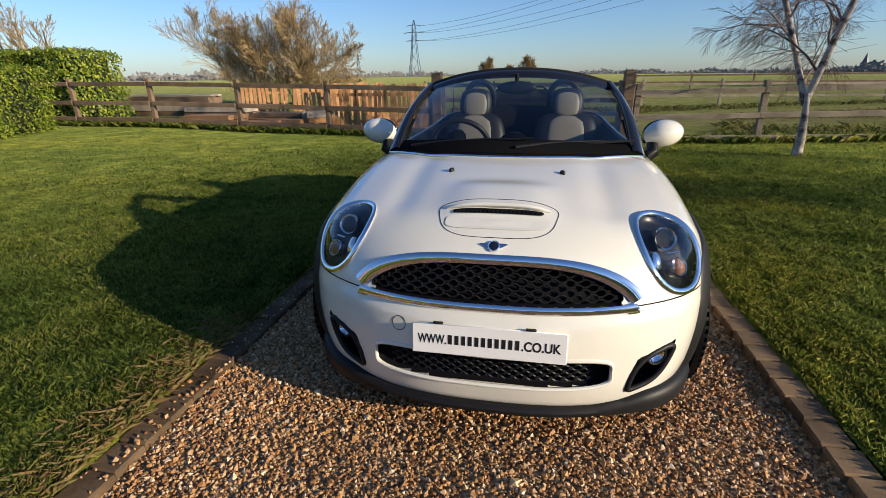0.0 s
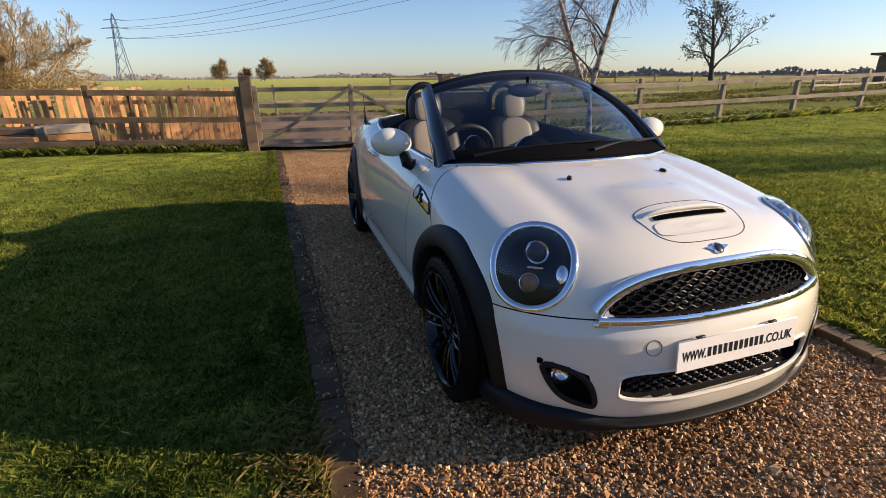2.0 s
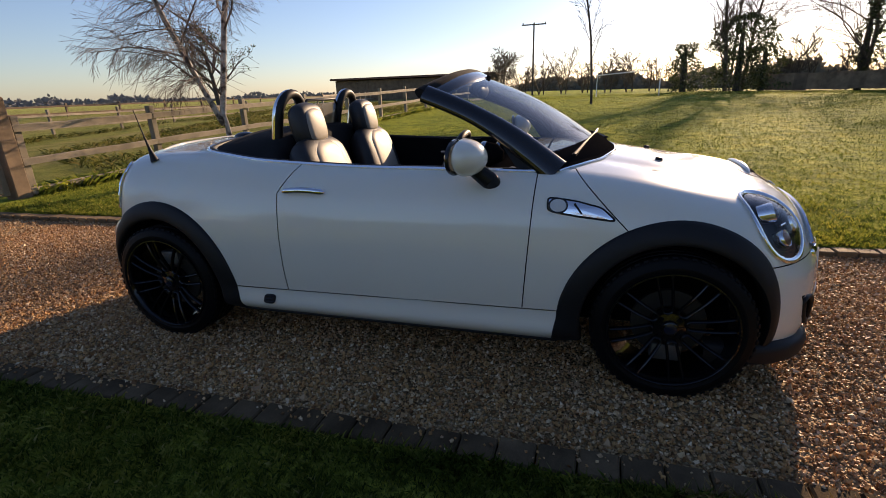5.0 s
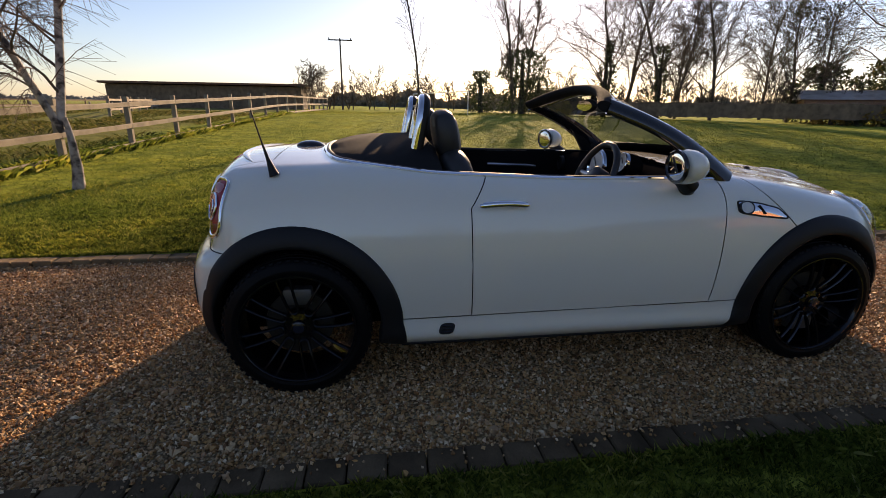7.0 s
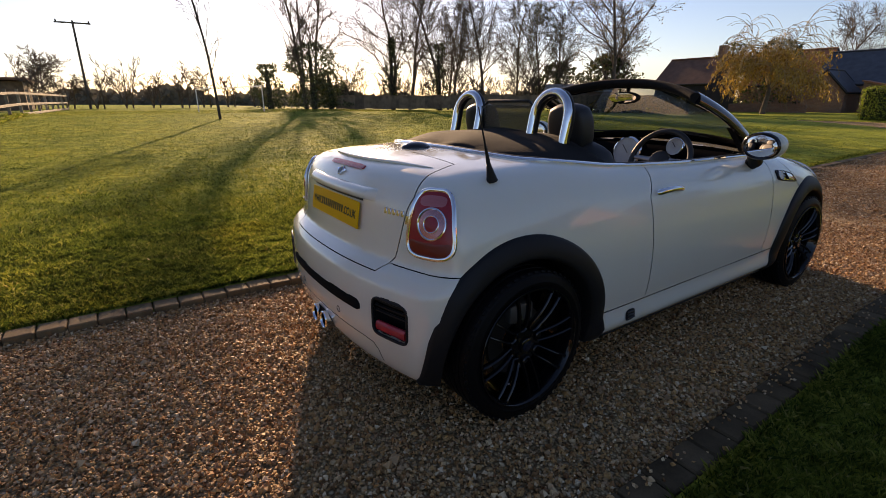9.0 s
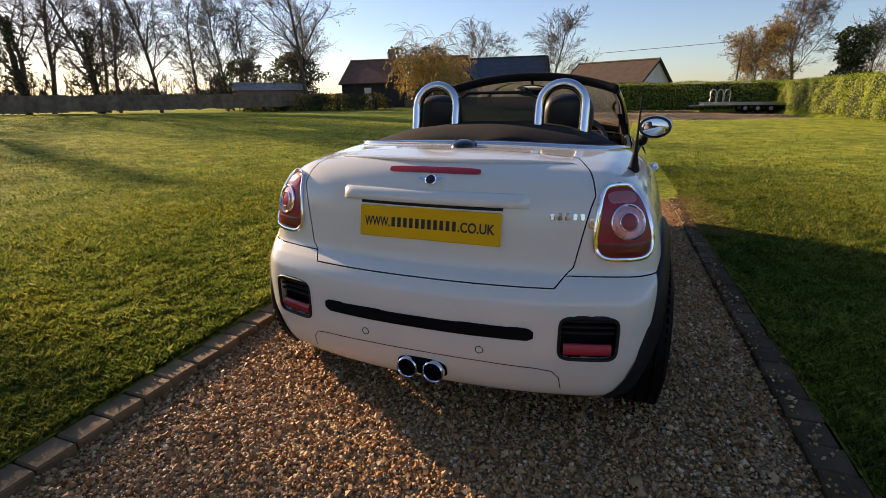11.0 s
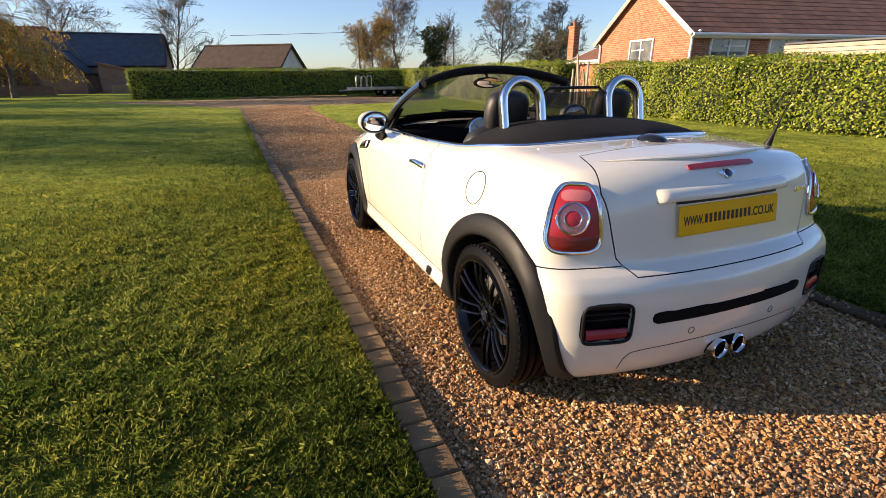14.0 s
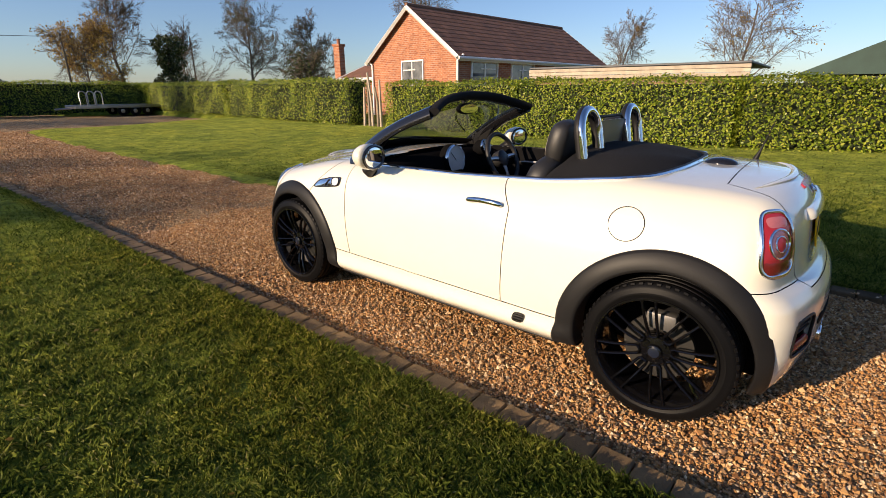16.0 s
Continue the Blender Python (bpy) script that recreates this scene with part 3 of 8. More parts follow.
BONNET_CO, BONNET_NO = Vector((0, -0.864, 0.879)), Vector((0, -1.0, 1.0)).normalized()
slice_shell((0, -0.667, 0.6), (0, 1, 0.07), lambda c: abs(c.x) > 0.55 and -0.8 < c.y < -0.55)
slice_shell((0, 0.495, 0.6), (0, 1, -0.02), lambda c: abs(c.x) > 0.55 and 0.3 < c.y < 0.7 and c.z < 0.82)
slice_shell((0, 0.498, 0.805), (0, 1, 0.68), lambda c: abs(c.x) > 0.55 and 0.3 < c.y < 0.7 and c.z > 0.79)
slice_shell((0, 0, 0.335), (0, 0.012, 1), lambda c: abs(c.x) > 0.55 and -0.9 < c.y < 0.9)
slice_shell(BONNET_CO, BONNET_NO, lambda c: abs(c.x) > 0.5 and -1.3 < c.y < -0.5)
slice_shell((0, 0, 0.565), (0, 0, 1), lambda c: c.y < -1.3)
slice_shell((0, 0, 0.628), (0, 0.0, 1), lambda c: c.y > 1.3 and abs(c.x) > 0.42)
slice_shell((0, 0, 0.598), (0, 0.0, 1), lambda c: c.y > 1.3 and abs(c.x) < 0.50)
for s in (-1, 1):
    slice_shell((s * 0.487, 1.64, 0.63), (s, 0.30, -0.14), lambda c: c.y > 1.05 and s * c.x > 0.2)
for s in (-1, 1):
    slice_shell((s * 0.4635, 1.66, 0.620), (s * 0.74, 0, -0.67), lambda c: c.y > 1.3 and s * c.x > 0.40 and 0.585 < c.z < 0.66)
slice_shell((0, 1.340, 1.0), (0, 1, 0), lambda c: c.z > 0.9 and 1.25 < c.y < 1.45 and abs(c.x) < 0.6)
for s in (-1, 1):
    slice_shell((s * 0.535, 1.546, 0.95), (s, -0.34, 0), lambda c: c.z > 0.8 and c.y > 1.25 and s * c.x > 0.3)
slice_shell((0, -0.70, 0.9), (0, 1, 0), lambda c: c.z > 0.88 and abs(c.x) <= 0.6 and c.y < 0)


def panel_of(c, in_cabin, in_arch, in_pocket, in_body):
    if in_cabin > -0.009:
        return "cabin_lining"
    if in_arch > -0.012:
        return "wheel_housing_" + ("front" if c.y < 0 else "rear") + ("_right" if c.x < 0 else "_left")
    if in_pocket > -0.008 and in_body < -0.005:
        if c.y > 0:
            return "vent_pocket" + ("_right" if c.x < -0.45 else "_left" if c.x > 0.45 else "_mid")
        if c.z > 0.56 and abs(c.x) < 0.46:
            return "grille_pocket"
        side = "_right" if c.x < 0 else "_left"
        return "lamp_pocket" + side if c.z > 0.5 else ("fog_pocket" + side if abs(c.x) > 0.44 else "intake_pocket")
    if c.z < 0.182:
        return "underside"
    if c.y < -1.3 and c.z < 0.565:
        return "front_bumper"
    if c.y > 1.3 and c.z < (0.598 if lid_side(c) < 0 else 0.628):
        return "rear_bumper"
    if c.z < 0.335 - 0.012 * c.y and abs(c.x) > 0.5:
        return "sill_right" if c.x < 0 else "sill_left"
    if c.y < -1.3 or (abs(c.x) <= 0.6 and c.y < -0.70 and c.z > 0.88):
        return "bonnet"
    if c.y + 0.07 * (c.z - 0.6) < -0.667:
        return "bonnet" if bonnet_side(c) else ("wing_right" if c.x < 0 else "wing_left")
    if (c.y - 0.02 * (c.z - 0.6) < 0.495 if c.z < 0.805 else c.y + 0.68 * (c.z - 0.805) < 0.498):
        if abs(c.x) > 0.56:
            return "door_right" if c.x < 0 else "door_left"
        return "scuttle"
    if lid_side(c) > 0:
        return "quarter_panel_right" if c.x < 0 else "quarter_panel_left"
    if c.y > 1.340:
        return "boot_lid"
    return "quarter_panel_right" if c.x < 0 else "quarter_panel_left"


def lid_side(c):
    a = abs(c.x) - 0.487 + 0.30 * (c.y - 1.64) - 0.14 * (c.z - 0.63)
    if c.z < 0.66:
        a = max(a, 0.74 * (abs(c.x) - 0.4635) - 0.67 * (c.z - 0.620))
    return max(a, abs(c.x) - 0.535 - 0.34 * (c.y - 1.546)) if c.z > 0.8 else a


def bonnet_side(c):
    return (c - BONNET_CO).dot(BONNET_NO) > 0


groups = {}
mids = np.array([f.calc_center_median() for f in shell.faces])
near = zip(cabin(*mids.T), arches(*mids.T), pockets(*mids.T), body_field(*mids.T))
for f, q in zip(shell.faces, near):
    groups.setdefault(panel_of(f.calc_center_median(), *q), []).append(f)
dark_panels = {"cabin_lining": DASH, "underside": CLADDING}
dark_panels.update({k: DARK for k in groups if k.startswith("wheel_housing") or "pocket" in k})
for name in sorted(groups):
    fs = groups[name]
    keys = {}
    out = bmesh.new()
    for f in fs:
        q = []
        for v in f.verts:
            if v not in keys:
                keys[v] = out.verts.new(v.co)
            q.append(keys[v])
        try:
            out.faces.new(q)
        except ValueError:
            pass
    out.normal_update()
    white = name not in dark_panels
    if white:
        # draw the edges back a little and turn them in, so that the joints are real gaps
        rim = [e for e in out.edges if e.is_boundary]
        pull = {}
        for e in rim:
            f = e.link_faces[0]
            d = (f.calc_center_median() - (e.verts[0].co + e.verts[1].co) / 2)
            edge = (e.verts[1].co - e.verts[0].co).normalized()
            d = (d - edge * d.dot(edge)).normalized()
            for v in e.verts:
                pull.setdefault(v, []).append(d)
        for v, ds in pull.items():
            v.co += sum(ds, Vector()) / len(ds) * 0.0024
    P = np.array([v.co for v in out.verts])
    N = normal_at(P)
    me = bpy.data.meshes.new(name)
    nv = len(out.verts)
    if white:
        out.verts.index_update()
        rim = [e for e in out.edges if e.is_boundary]
        low = {}
        for e in rim:
            for v in e.verts:
                if v not in low:
                    i = v.index
                    low[v] = out.verts.new(v.co - Vector(N[i]) * 0.012)
            a, b2 = e.verts
            try:
                out.faces.new((a, b2, low[b2], low[a]))
            except ValueError:
                pass
    out.verts.index_update()
    for f in out.faces:
        f.smooth = True
    out.to_mesh(me)
    if white:
        allP = np.array([v.co for v in me.vertices])
        me.normals_split_custom_set_from_vertices([tuple(n) for n in normal_at(allP)])
    out.free()
    me.materials.append(dark_panels.get(name, WHITE))
    ob = new(name.replace("_right", "").replace("_left", "").replace("_mid", "").replace("_front", "").replace("housing_rear", "housing"), me)
    ob.parent = car
shell.free()

# dark inner skin seen through the joints
iv, ifc = surface_net(lambda x, y, z: np.maximum.reduce([body_field(x, y, z) + 0.014, arches(x, y, z) + 0.01, cabin(x, y, z) + 0.01, pockets(x, y, z) + 0.012]), (-0.92, -2.06, 0.12), (0.92, 1.90, 1.06), 0.03)
tagged(quads_mesh("inner_frame", iv, ifc, DARK, car, True), "dark inner frame behind the panel joints")

# ---- the car's fittings ----
def frame_at(c, n):
    """Axes on the skin: u level to the right when looking at it, v up along it."""
    n = Vector(n).normalized()
    u = Vector((0, 0, 1)).cross(n)
    u = u.normalized() if u.length > 1e-3 else Vector((1, 0, 0))
    return Vector(c), u, n.cross(u).normalized(), n


def patch(name, at, shape, lift, mat, parent=car, rings=5, segs=40, label="", skirt=0.0):
    """A piece that lies on the skin: shape(angle) gives its outline in the axes `at`."""
    c, u, v, n = at
    bm = bmesh.new()
    cols = []
    mid = on_body(c + n * 0.3, -n, 0.6)[0]
    hub = bm.verts.new(mid + n * lift(0.0))
    for i in range(1, rings + 1):
        r = i / rings
        row = []
        for k in range(segs):
            a, b2 = shape(2 * math.pi * k / segs)
            p, pn = on_body(c + u * (a * r) + v * (b2 * r) + n * 0.3, -n, 0.7)
            row.append(bm.verts.new(p + n * lift(r)))
        cols.append(row)
    if skirt:
        cols.append([bm.verts.new(q.co - n * skirt) for q in cols[-1]])
    for k in range(segs):
        bm.faces.new((hub, cols[0][k], cols[0][(k + 1) % segs]))
        for a, b2 in zip(cols, cols[1:]):
            bm.faces.new((a[k], b2[k], b2[(k + 1) % segs], a[(k + 1) % segs]))
    return part(name, bm, mat, parent, label)


def outline(at, shape, lift=0.0, segs=48):
    c, u, v, n = at
    pts = []
    for k in range(segs):
        a, b2 = shape(2 * math.pi * k / segs)
        p, pn = on_body(c + u * a + v * b2 + n * 0.3, -n, 0.7)
        pts.append(p + n * lift)
    return pts


def superell(a, b2, p=2.0, skew=None):
    def at(t):
        c, s = math.cos(t), math.sin(t)
        x = a * math.copysign(abs(c) ** (2 / p), c)
        y = b2 * math.copysign(abs(s) ** (2 / p), s)
        return skew(x, y) if skew else (x, y)
    return at


def turned(m):
    return Matrix(m).to_4x4()


def facing(at, n, up=(0, 0, 1)):
    """A matrix whose z axis is n."""
    n = Vector(n).normalized()
    x = Vector(up).cross(n)
    x = x.normalized() if x.length > 1e-3 else Vector((1, 0, 0))
    y = n.cross(x)
    return Matrix.Translation(at) @ Matrix((x, y, n)).transposed().to_4x4()


# wheels
def make_wheel(s, y):
    wheel = empty("wheel", (s * 0.722, y, HUB_Z), label="gloss black twin-spoke alloy wheel with low-profile tyre")
    wheel.parent = car
    m = Matrix.Rotation(s * math.pi / 2, 4, 'Y')
    prof = [(0.236, -0.098), (0.250, -0.106), (0.268, -0.108), (0.287, -0.103), (0.300, -0.094)]
    for a in (-0.075, -0.037, 0.0, 0.037, 0.075):
        prof += [(0.3065, a - 0.014), (0.3085, a - 0.006), (0.3085, a + 0.006), (0.3065, a + 0.013), (0.2995, a + 0.0155), (0.2995, a + 0.0215)] if a < 0.07 else [(0.3065, a - 0.014), (0.306, a + 0.006)]
    prof += [(0.300, 0.094), (0.285, 0.103), (0.268, 0.107), (0.266, 0.1085), (0.260, 0.1085), (0.258, 0.107), (0.250, 0.106), (0.240, 0.099), (0.232, 0.090), (0.232, -0.09)]
    bm = lathe_bm(prof, m, 64, close=True)
    # tread blocks on both shoulders
    for k in range(56):
        for side in (-1, 1):
            t = 2 * math.pi * (k + 0.5 * (side > 0)) / 56
            rot = Matrix.Rotation(t, 4, 'Z')
            box_bm((0.012, 0.020, 0.022), (0, 0, 0), 0.002, m @ rot @ Matrix.Translation((0.2985, 0, side * 0.086)) @ Matrix.Rotation(side * 0.5, 4, 'Y'), bm=bm)
    part("tyre", bm, RUBBER, wheel, "low-profile black rubber tyre", sharp=35)
    bm = lathe_bm([(0.240, 0.098), (0.246, 0.107), (0.244, 0.112), (0.238, 0.1125), (0.234, 0.107), (0.231, 0.094), (0.226, 0.080), (0.220, 0.05), (0.212, -0.02), (0.215, -0.09), (0.230, -0.098)], m, 64)
    rim = part("rim", bm, WHEEL_BLACK, wheel, "gloss black rim with eight narrow spoke pairs")
    bm = bmesh.new()
    for k in range(8):
        turn = m @ Matrix.Rotation(2 * math.pi * (k + 0.25) / 8, 4, 'Z')
        # each pair is one bent bar: out along one side, round the inner end, out along the other
        lane = []
        for f in np.linspace(1, 0, 7):
            lane.append((0.076 + 0.158 * f, 0.0185 + 0.0085 * f, f))
        bend = [(0.066, 0.0135, 0.0), (0.061, 0.0, 0.0), (0.066, -0.0135, 0.0)]
        run = lane + bend + [(r, -w, f) for r, w, f in lane[::-1]]
        pts = [turn @ Vector((r, w, 0.066 + 0.026 * f + 0.010 * math.sin(f * math.pi))) for r, w, f in run]
        tube_bm(pts, 0.0062, 8, flat=((s, 0, 0), 1.9), bm=bm)
        for w in (-0.027, 0.027):
            lathe_bm([(0.0, 0.008), (0.006, 0.007), (0.008, 0.0)], turn @ Matrix.Translation((0.229, w, 0.096)), 8, bm=bm)
    part("spokes", bm, WHEEL_BLACK, rim)
    part("hub_cap", lathe_bm([(0.0, 0.088), (0.024, 0.088), (0.030, 0.084), (0.033, 0.072), (0.060, 0.066), (0.068, 0.055), (0.066, 0.02)], m, 32), WHEEL_BLACK, rim)
    part("centre_badge", lathe_bm([(0.0, 0.0885), (0.022, 0.0885), (0.0245, 0.0870)], m, 24), BADGE, rim, "dark round wheel badge")
    for k in range(4):
        a = 2 * math.pi * (k + 0.5) / 4
        part("wheel_bolt", lathe_bm([(0, 0.076), (0.008, 0.076), (0.010, 0.070), (0.011, 0.058)], m @ Matrix.Translation((0.047 * math.cos(a), 0.047 * math.sin(a), 0)), 10), WHEEL_BLACK, rim)
    part("brake_disc", lathe_bm([(0.06, 0.005), (0.075, 0.022), (0.142, 0.022), (0.144, 0.014), (0.142, 0.0), (0.07, 0.0)], m, 40), DISC, wheel, "dull steel brake disc")
    cal = box_bm((0.075, 0.12, 0.06), (0, 0, 0), 0.012, m @ Matrix.Translation((0.125 * (1 if y < 0 else -1) * s, 0.0, 0.02)), 2)
    part("brake_caliper", cal, CALIPER, wheel, "bare metal brake caliper")


for sx in (-1, 1):
    for yc in (-AXLE, AXLE):
        make_wheel(sx, yc)

# arch cladding
for s in (-1, 1):
    for yc in (-AXLE, AXLE):
        bm = bmesh.new()
        rows = []
        prof = [(0.348, -0.10), (0.348, 0.012), (0.353, 0.021), (0.364, 0.024), (0.395, 0.020), (0.425, 0.013), (0.436, 0.006), (0.439, -0.010)]
        lo, hi = (-0.30, math.pi + 0.26) if yc < 0 else (-0.26, math.pi + 0.30)
        for k in range(57):
            t = lo + (hi - lo) * k / 56
            low = clamp01((-math.sin(t)) / 0.28)
            row = []
            for r, off in prof:
                r2 = r
                cs = math.cos(t) * (1 if yc < 0 else -1)
                wide = 1.0 + max(0.0, (r - 0.37) / 0.07) * ((-0.080 * cs ** 2) if cs > 0 else 0.015 * cs ** 2 + 0.085 * float(low))
                yy2, zz2 = yc - math.cos(t) * r2 * wide, HUB_Z + math.sin(t) * r2
                zq = max(zz2, 0.20)
                sx = float(side_pt(s, float(np.clip(yc - math.cos(t) * min(r, 0.43), -1.66, 1.62)), zq)[0].x)
                row.append(bm.verts.new((sx + s * off, yy2, max(zz2, 0.185))))
            rows.append(row)
        for a, b2 in zip(rows, rows[1:]):
            for i in range(len(prof) - 1):
                bm.faces.new((a[i], a[i + 1], b2[i + 1], b2[i]))
        part("arch_cladding", bm, CLADDING, car, "matt black plastic wheel-arch trim", sharp=60)

# sill edge trim, black
for s in (-1, 1):
    pts = [side_pt(s, y, 0.200, -0.030)[0] + Vector((0, 0, -0.034)) for y in np.linspace(-0.80, 0.80, 24)]
    part("sill_trim", tube_bm(pts, 0.012, 8), CLADDING, car)
    at = frame_at(*side_pt(s, 0.600, 0.274))
    patch("side_vent", at, superell(0.034, 0.026, 3, lambda a, b2: (a + 0.25 * b2, b2)), lambda r: 0.003, CLADDING, label="small black slatted vent in the sill")
    for k in range(3):
        c, u, v, n = at
        part("vent_slat", tube_bm([c + v * (k - 1) * 0.014 - u * 0.026 + n * 0.007, c + v * (k - 1) * 0.014 + u * 0.026 + n * 0.007], 0.0035, 6), BLACK_GLOSS, car)

# splitter under the nose
bm = bmesh.new()
rows = []
for x in np.linspace(-0.752, 0.752, 61):
    # a thin lip in the middle that swells into winglets at the corners
    g = float(clamp01((abs(x) - 0.38) / 0.16)) * (0.55 + 0.45 * float(clamp01((abs(x) - 0.45) / 0.25)))
    c, n = front_pt(float(x), 0.232)
    n = Vector((n.x, n.y, 0)).normalized()
    b0 = Vector((c.x, c.y, 0))
    out, top = 0.006 + 0.026 * g, 0.196 + 0.050 * g
    rows.append([bm.verts.new(b0 + n * d + Vector((0, 0, h))) for d, h in ((-0.03, top + 0.002), (out * 0.3, top), (out * 0.9, top - 0.012), (out + 0.004, (top + 0.16) / 2), (out - 0.002, 0.160), (-0.04, 0.155))])
for a, b2 in zip(rows, rows[1:]):
    for i in range(5):
        bm.faces.new((a[i], a[i + 1], b2[i + 1], b2[i]))
part("splitter", bm, CLADDING, car, "scuffed matt black chin splitter", sharp=50)

# headlamps
for s in (-1, 1):
    n = Vector((s * LAMP_N[0], LAMP_N[1], LAMP_N[2]))
    at = frame_at(Vector((s * LAMP_C[0], LAMP_C[1], LAMP_C[2])) + frame_at((0, 0, 0), n)[2] * 0.006, n)
    c, u, v, n = at
    lamp = patch("headlamp", at, superell(0.134, 0.151, 2.1), lambda r: -0.058 + 0.054 * r ** 5, BOWL, car, 8, 48, "oval xenon headlamp with black bowl")
    ring = outline(at, superell(0.135, 0.152, 2.1), 0.003, 64)
    part("chrome_ring", tube_bm(ring, 0.0120, 12, True, flat=(n, 0.55)), CHROME, lamp, "polished chrome surround")
    patch("lens", at, superell(0.126, 0.143, 2.1), lambda r: 0.005 + 0.022 * (1 - r * r), LENS, lamp, 6, 48)
    pc = c + u * (-s * 0.012) + v * 0.040 - n * 0.034
    part("projector", lathe_bm([(0.0, 0.020), (0.018, 0.017), (0.029, 0.008), (0.034, 0.0)], facing(pc, Vector((0, -1, 0.25)) * 0.6 + n * 0.4), 32), LENS, lamp)
    part("projector_shroud", lathe_bm([(0.034, 0.0), (0.039, 0.004), (0.042, -0.004), (0.040, -0.05)], facing(pc, Vector((0, -1, 0.25)) * 0.6 + n * 0.4), 32), CHROME, lamp, "notched silver projector ring")
    part("projector_core", lathe_bm([(0.0, -0.01), (0.034, -0.008), (0.036, 0.0)], facing(pc, Vector((0, -1, 0.25)) * 0.6 + n * 0.4), 32), BOWL, lamp)
    part("projector_brow", tube_bm([pc + u * a - v * (0.054 + 0.10 * a * a) + n * 0.012 for a in np.linspace(-0.026, 0.026, 7)], 0.004, 6), CHROME, lamp)
    ic = c + u * (s * 0.004) - v * 0.066 - n * 0.026
    part("indicator", lathe_bm([(0.0, 0.016), (0.017, 0.012), (0.027, 0.004), (0.031, -0.01)], facing(ic, n), 24), AMBER_LENS, lamp, "clear amber indicator bulb housing")
    part("indicator_ring", lathe_bm([(0.030, 0.004), (0.033, 0.006), (0.036, 0.0), (0.034, -0.03)], facing(ic, n), 24), CHROME, lamp)
    wc = c + u * (-s * 0.100) - v * 0.030 - n * 0.012
    part("reflector_lobe", lathe_bm([(0.0, 0.006), (0.5, 0.005), (0.9, 0.0), (1.0, -0.01)], facing(wc, n) @ Matrix.Diagonal((0.020, 0.034, 1, 1)), 24), CHROME, lamp, "polished chrome reflector lobe")

# grille
grille = part("grille", bmesh.new(), CHROME, car, "wide black honeycomb grille in a chrome surround")
top_pts, low_pts = [], []
for x in np.linspace(-0.478, 0.478, 49):
    zt = float(grille_top(x, 0.487, 0.560, 0.146))
    top_pts.append(front_pt(float(x), zt, 0.004)[0])
for x in np.linspace(-0.478, 0.478, 41):
    low_pts.append(front_pt(float(x), 0.561, 0.007)[0])
part("chrome_arch", tube_bm(top_pts, [0.0185 + 0.013 * (abs(x) / 0.478) ** 3 for x in np.linspace(-0.478, 0.478, 49)], 10, flat=((0, -1, 0.3), 0.5)), CHROME, grille)
part("chrome_sill", tube_bm(low_pts, 0.0165, 10, flat=((0, -1, 0), 0.7)), CHROME, grille)
for s in (-1, 1):
    c, n = front_pt(s * 0.470, 0.553)
    part("chrome_end", box_bm((0.052, 0.026, 0.020), (0, 0, 0), 0.008, facing(c, n), 2), CHROME, grille)


def honeycomb(name, half, zlo, zhi, rows, pitch, inset, parent, top=None):
    bm = bmesh.new()
    for i in range(rows + 1):
        z = zlo + (zhi - zlo) * i / rows
        xs = np.arange(-half, half + 1e-6, pitch / 4)
        run = []
        for j, x in enumerate(xs):
            zz = z + 0.25 * (zhi - zlo) / rows * (1 if (j // 2 + i) % 2 == 0 else -1)
            if top is not None and zz > float(top(x)) - 0.004:
                if len(run) > 1:
                    tube_bm(run, 0.0035, 4, bm=bm, caps=False)
                run = []
                continue
            c = front_pt(float(x), zz)[0]
            run.append(c + Vector((0, inset, 0)))
        if len(run) > 1:
            tube_bm(run, 0.0035, 4, bm=bm, caps=False)
    for i in range(rows):
        z0, z1 = zlo + (zhi - zlo) * i / rows, zlo + (zhi - zlo) * (i + 1) / rows
        for x in np.arange(-half + (i % 2) * pitch / 2, half, pitch):
            if top is not None and z1 > float(top(x)) - 0.004:
                continue
            c = front_pt(float(x), (z0 + z1) / 2)[0]
            box_bm((0.005, 0.012, (z1 - z0)), c + Vector((0, inset, 0)), bm=bm)
    part(name, bm, CLADDING, parent, smooth=False)


honeycomb("honeycomb", 0.425, 0.585, 0.692, 7, 0.052, 0.016, grille, lambda x: grille_top(x, 0.445, 0.57, 0.126))
honeycomb("intake_mesh", 0.36, 0.290, 0.390, 7, 0.044, 0.046, car)
ir = []
for k in range(72):
    a, b2 = superell(0.418, 0.060, 5)(2 * math.pi * k / 72)
    ir.append(front_pt(a, 0.340 + b2, -0.001)[0])
part("intake_rim", tube_bm(ir, 0.008, 8, True), WHITE, car)
for s in (-1, 1):
    fr = [front_pt(s * (0.556 + a), 0.336 + b2, -0.001)[0] for a, b2 in cut_corners(FOG_SHAPE)]
    fog = part("fog_lamp", tube_bm(fr, 0.0105, 10, True), CLADDING, car, "round fog lamp in a black opening")
    c, n = front_pt(s * 0.582, 0.368)
    fm = facing(c + Vector((-s * 0.004, 0.016, 0)), Vector((s * 0.38, -1, 0)))
    part("fog_lens", lathe_bm([(0, 0.014), (0.016, 0.012), (0.029, 0.004), (0.032, -0.006)], fm, 28), LENS, fog)
    part("fog_reflector", lathe_bm([(0, -0.02), (0.02, -0.014), (0.031, 0.0)], fm, 28), CHROME, fog)
    part("fog_bezel", lathe_bm([(0.031, 0.004), (0.037, 0.006), (0.041, 0.0), (0.041, -0.04)], fm, 28), CLADDING, fog)

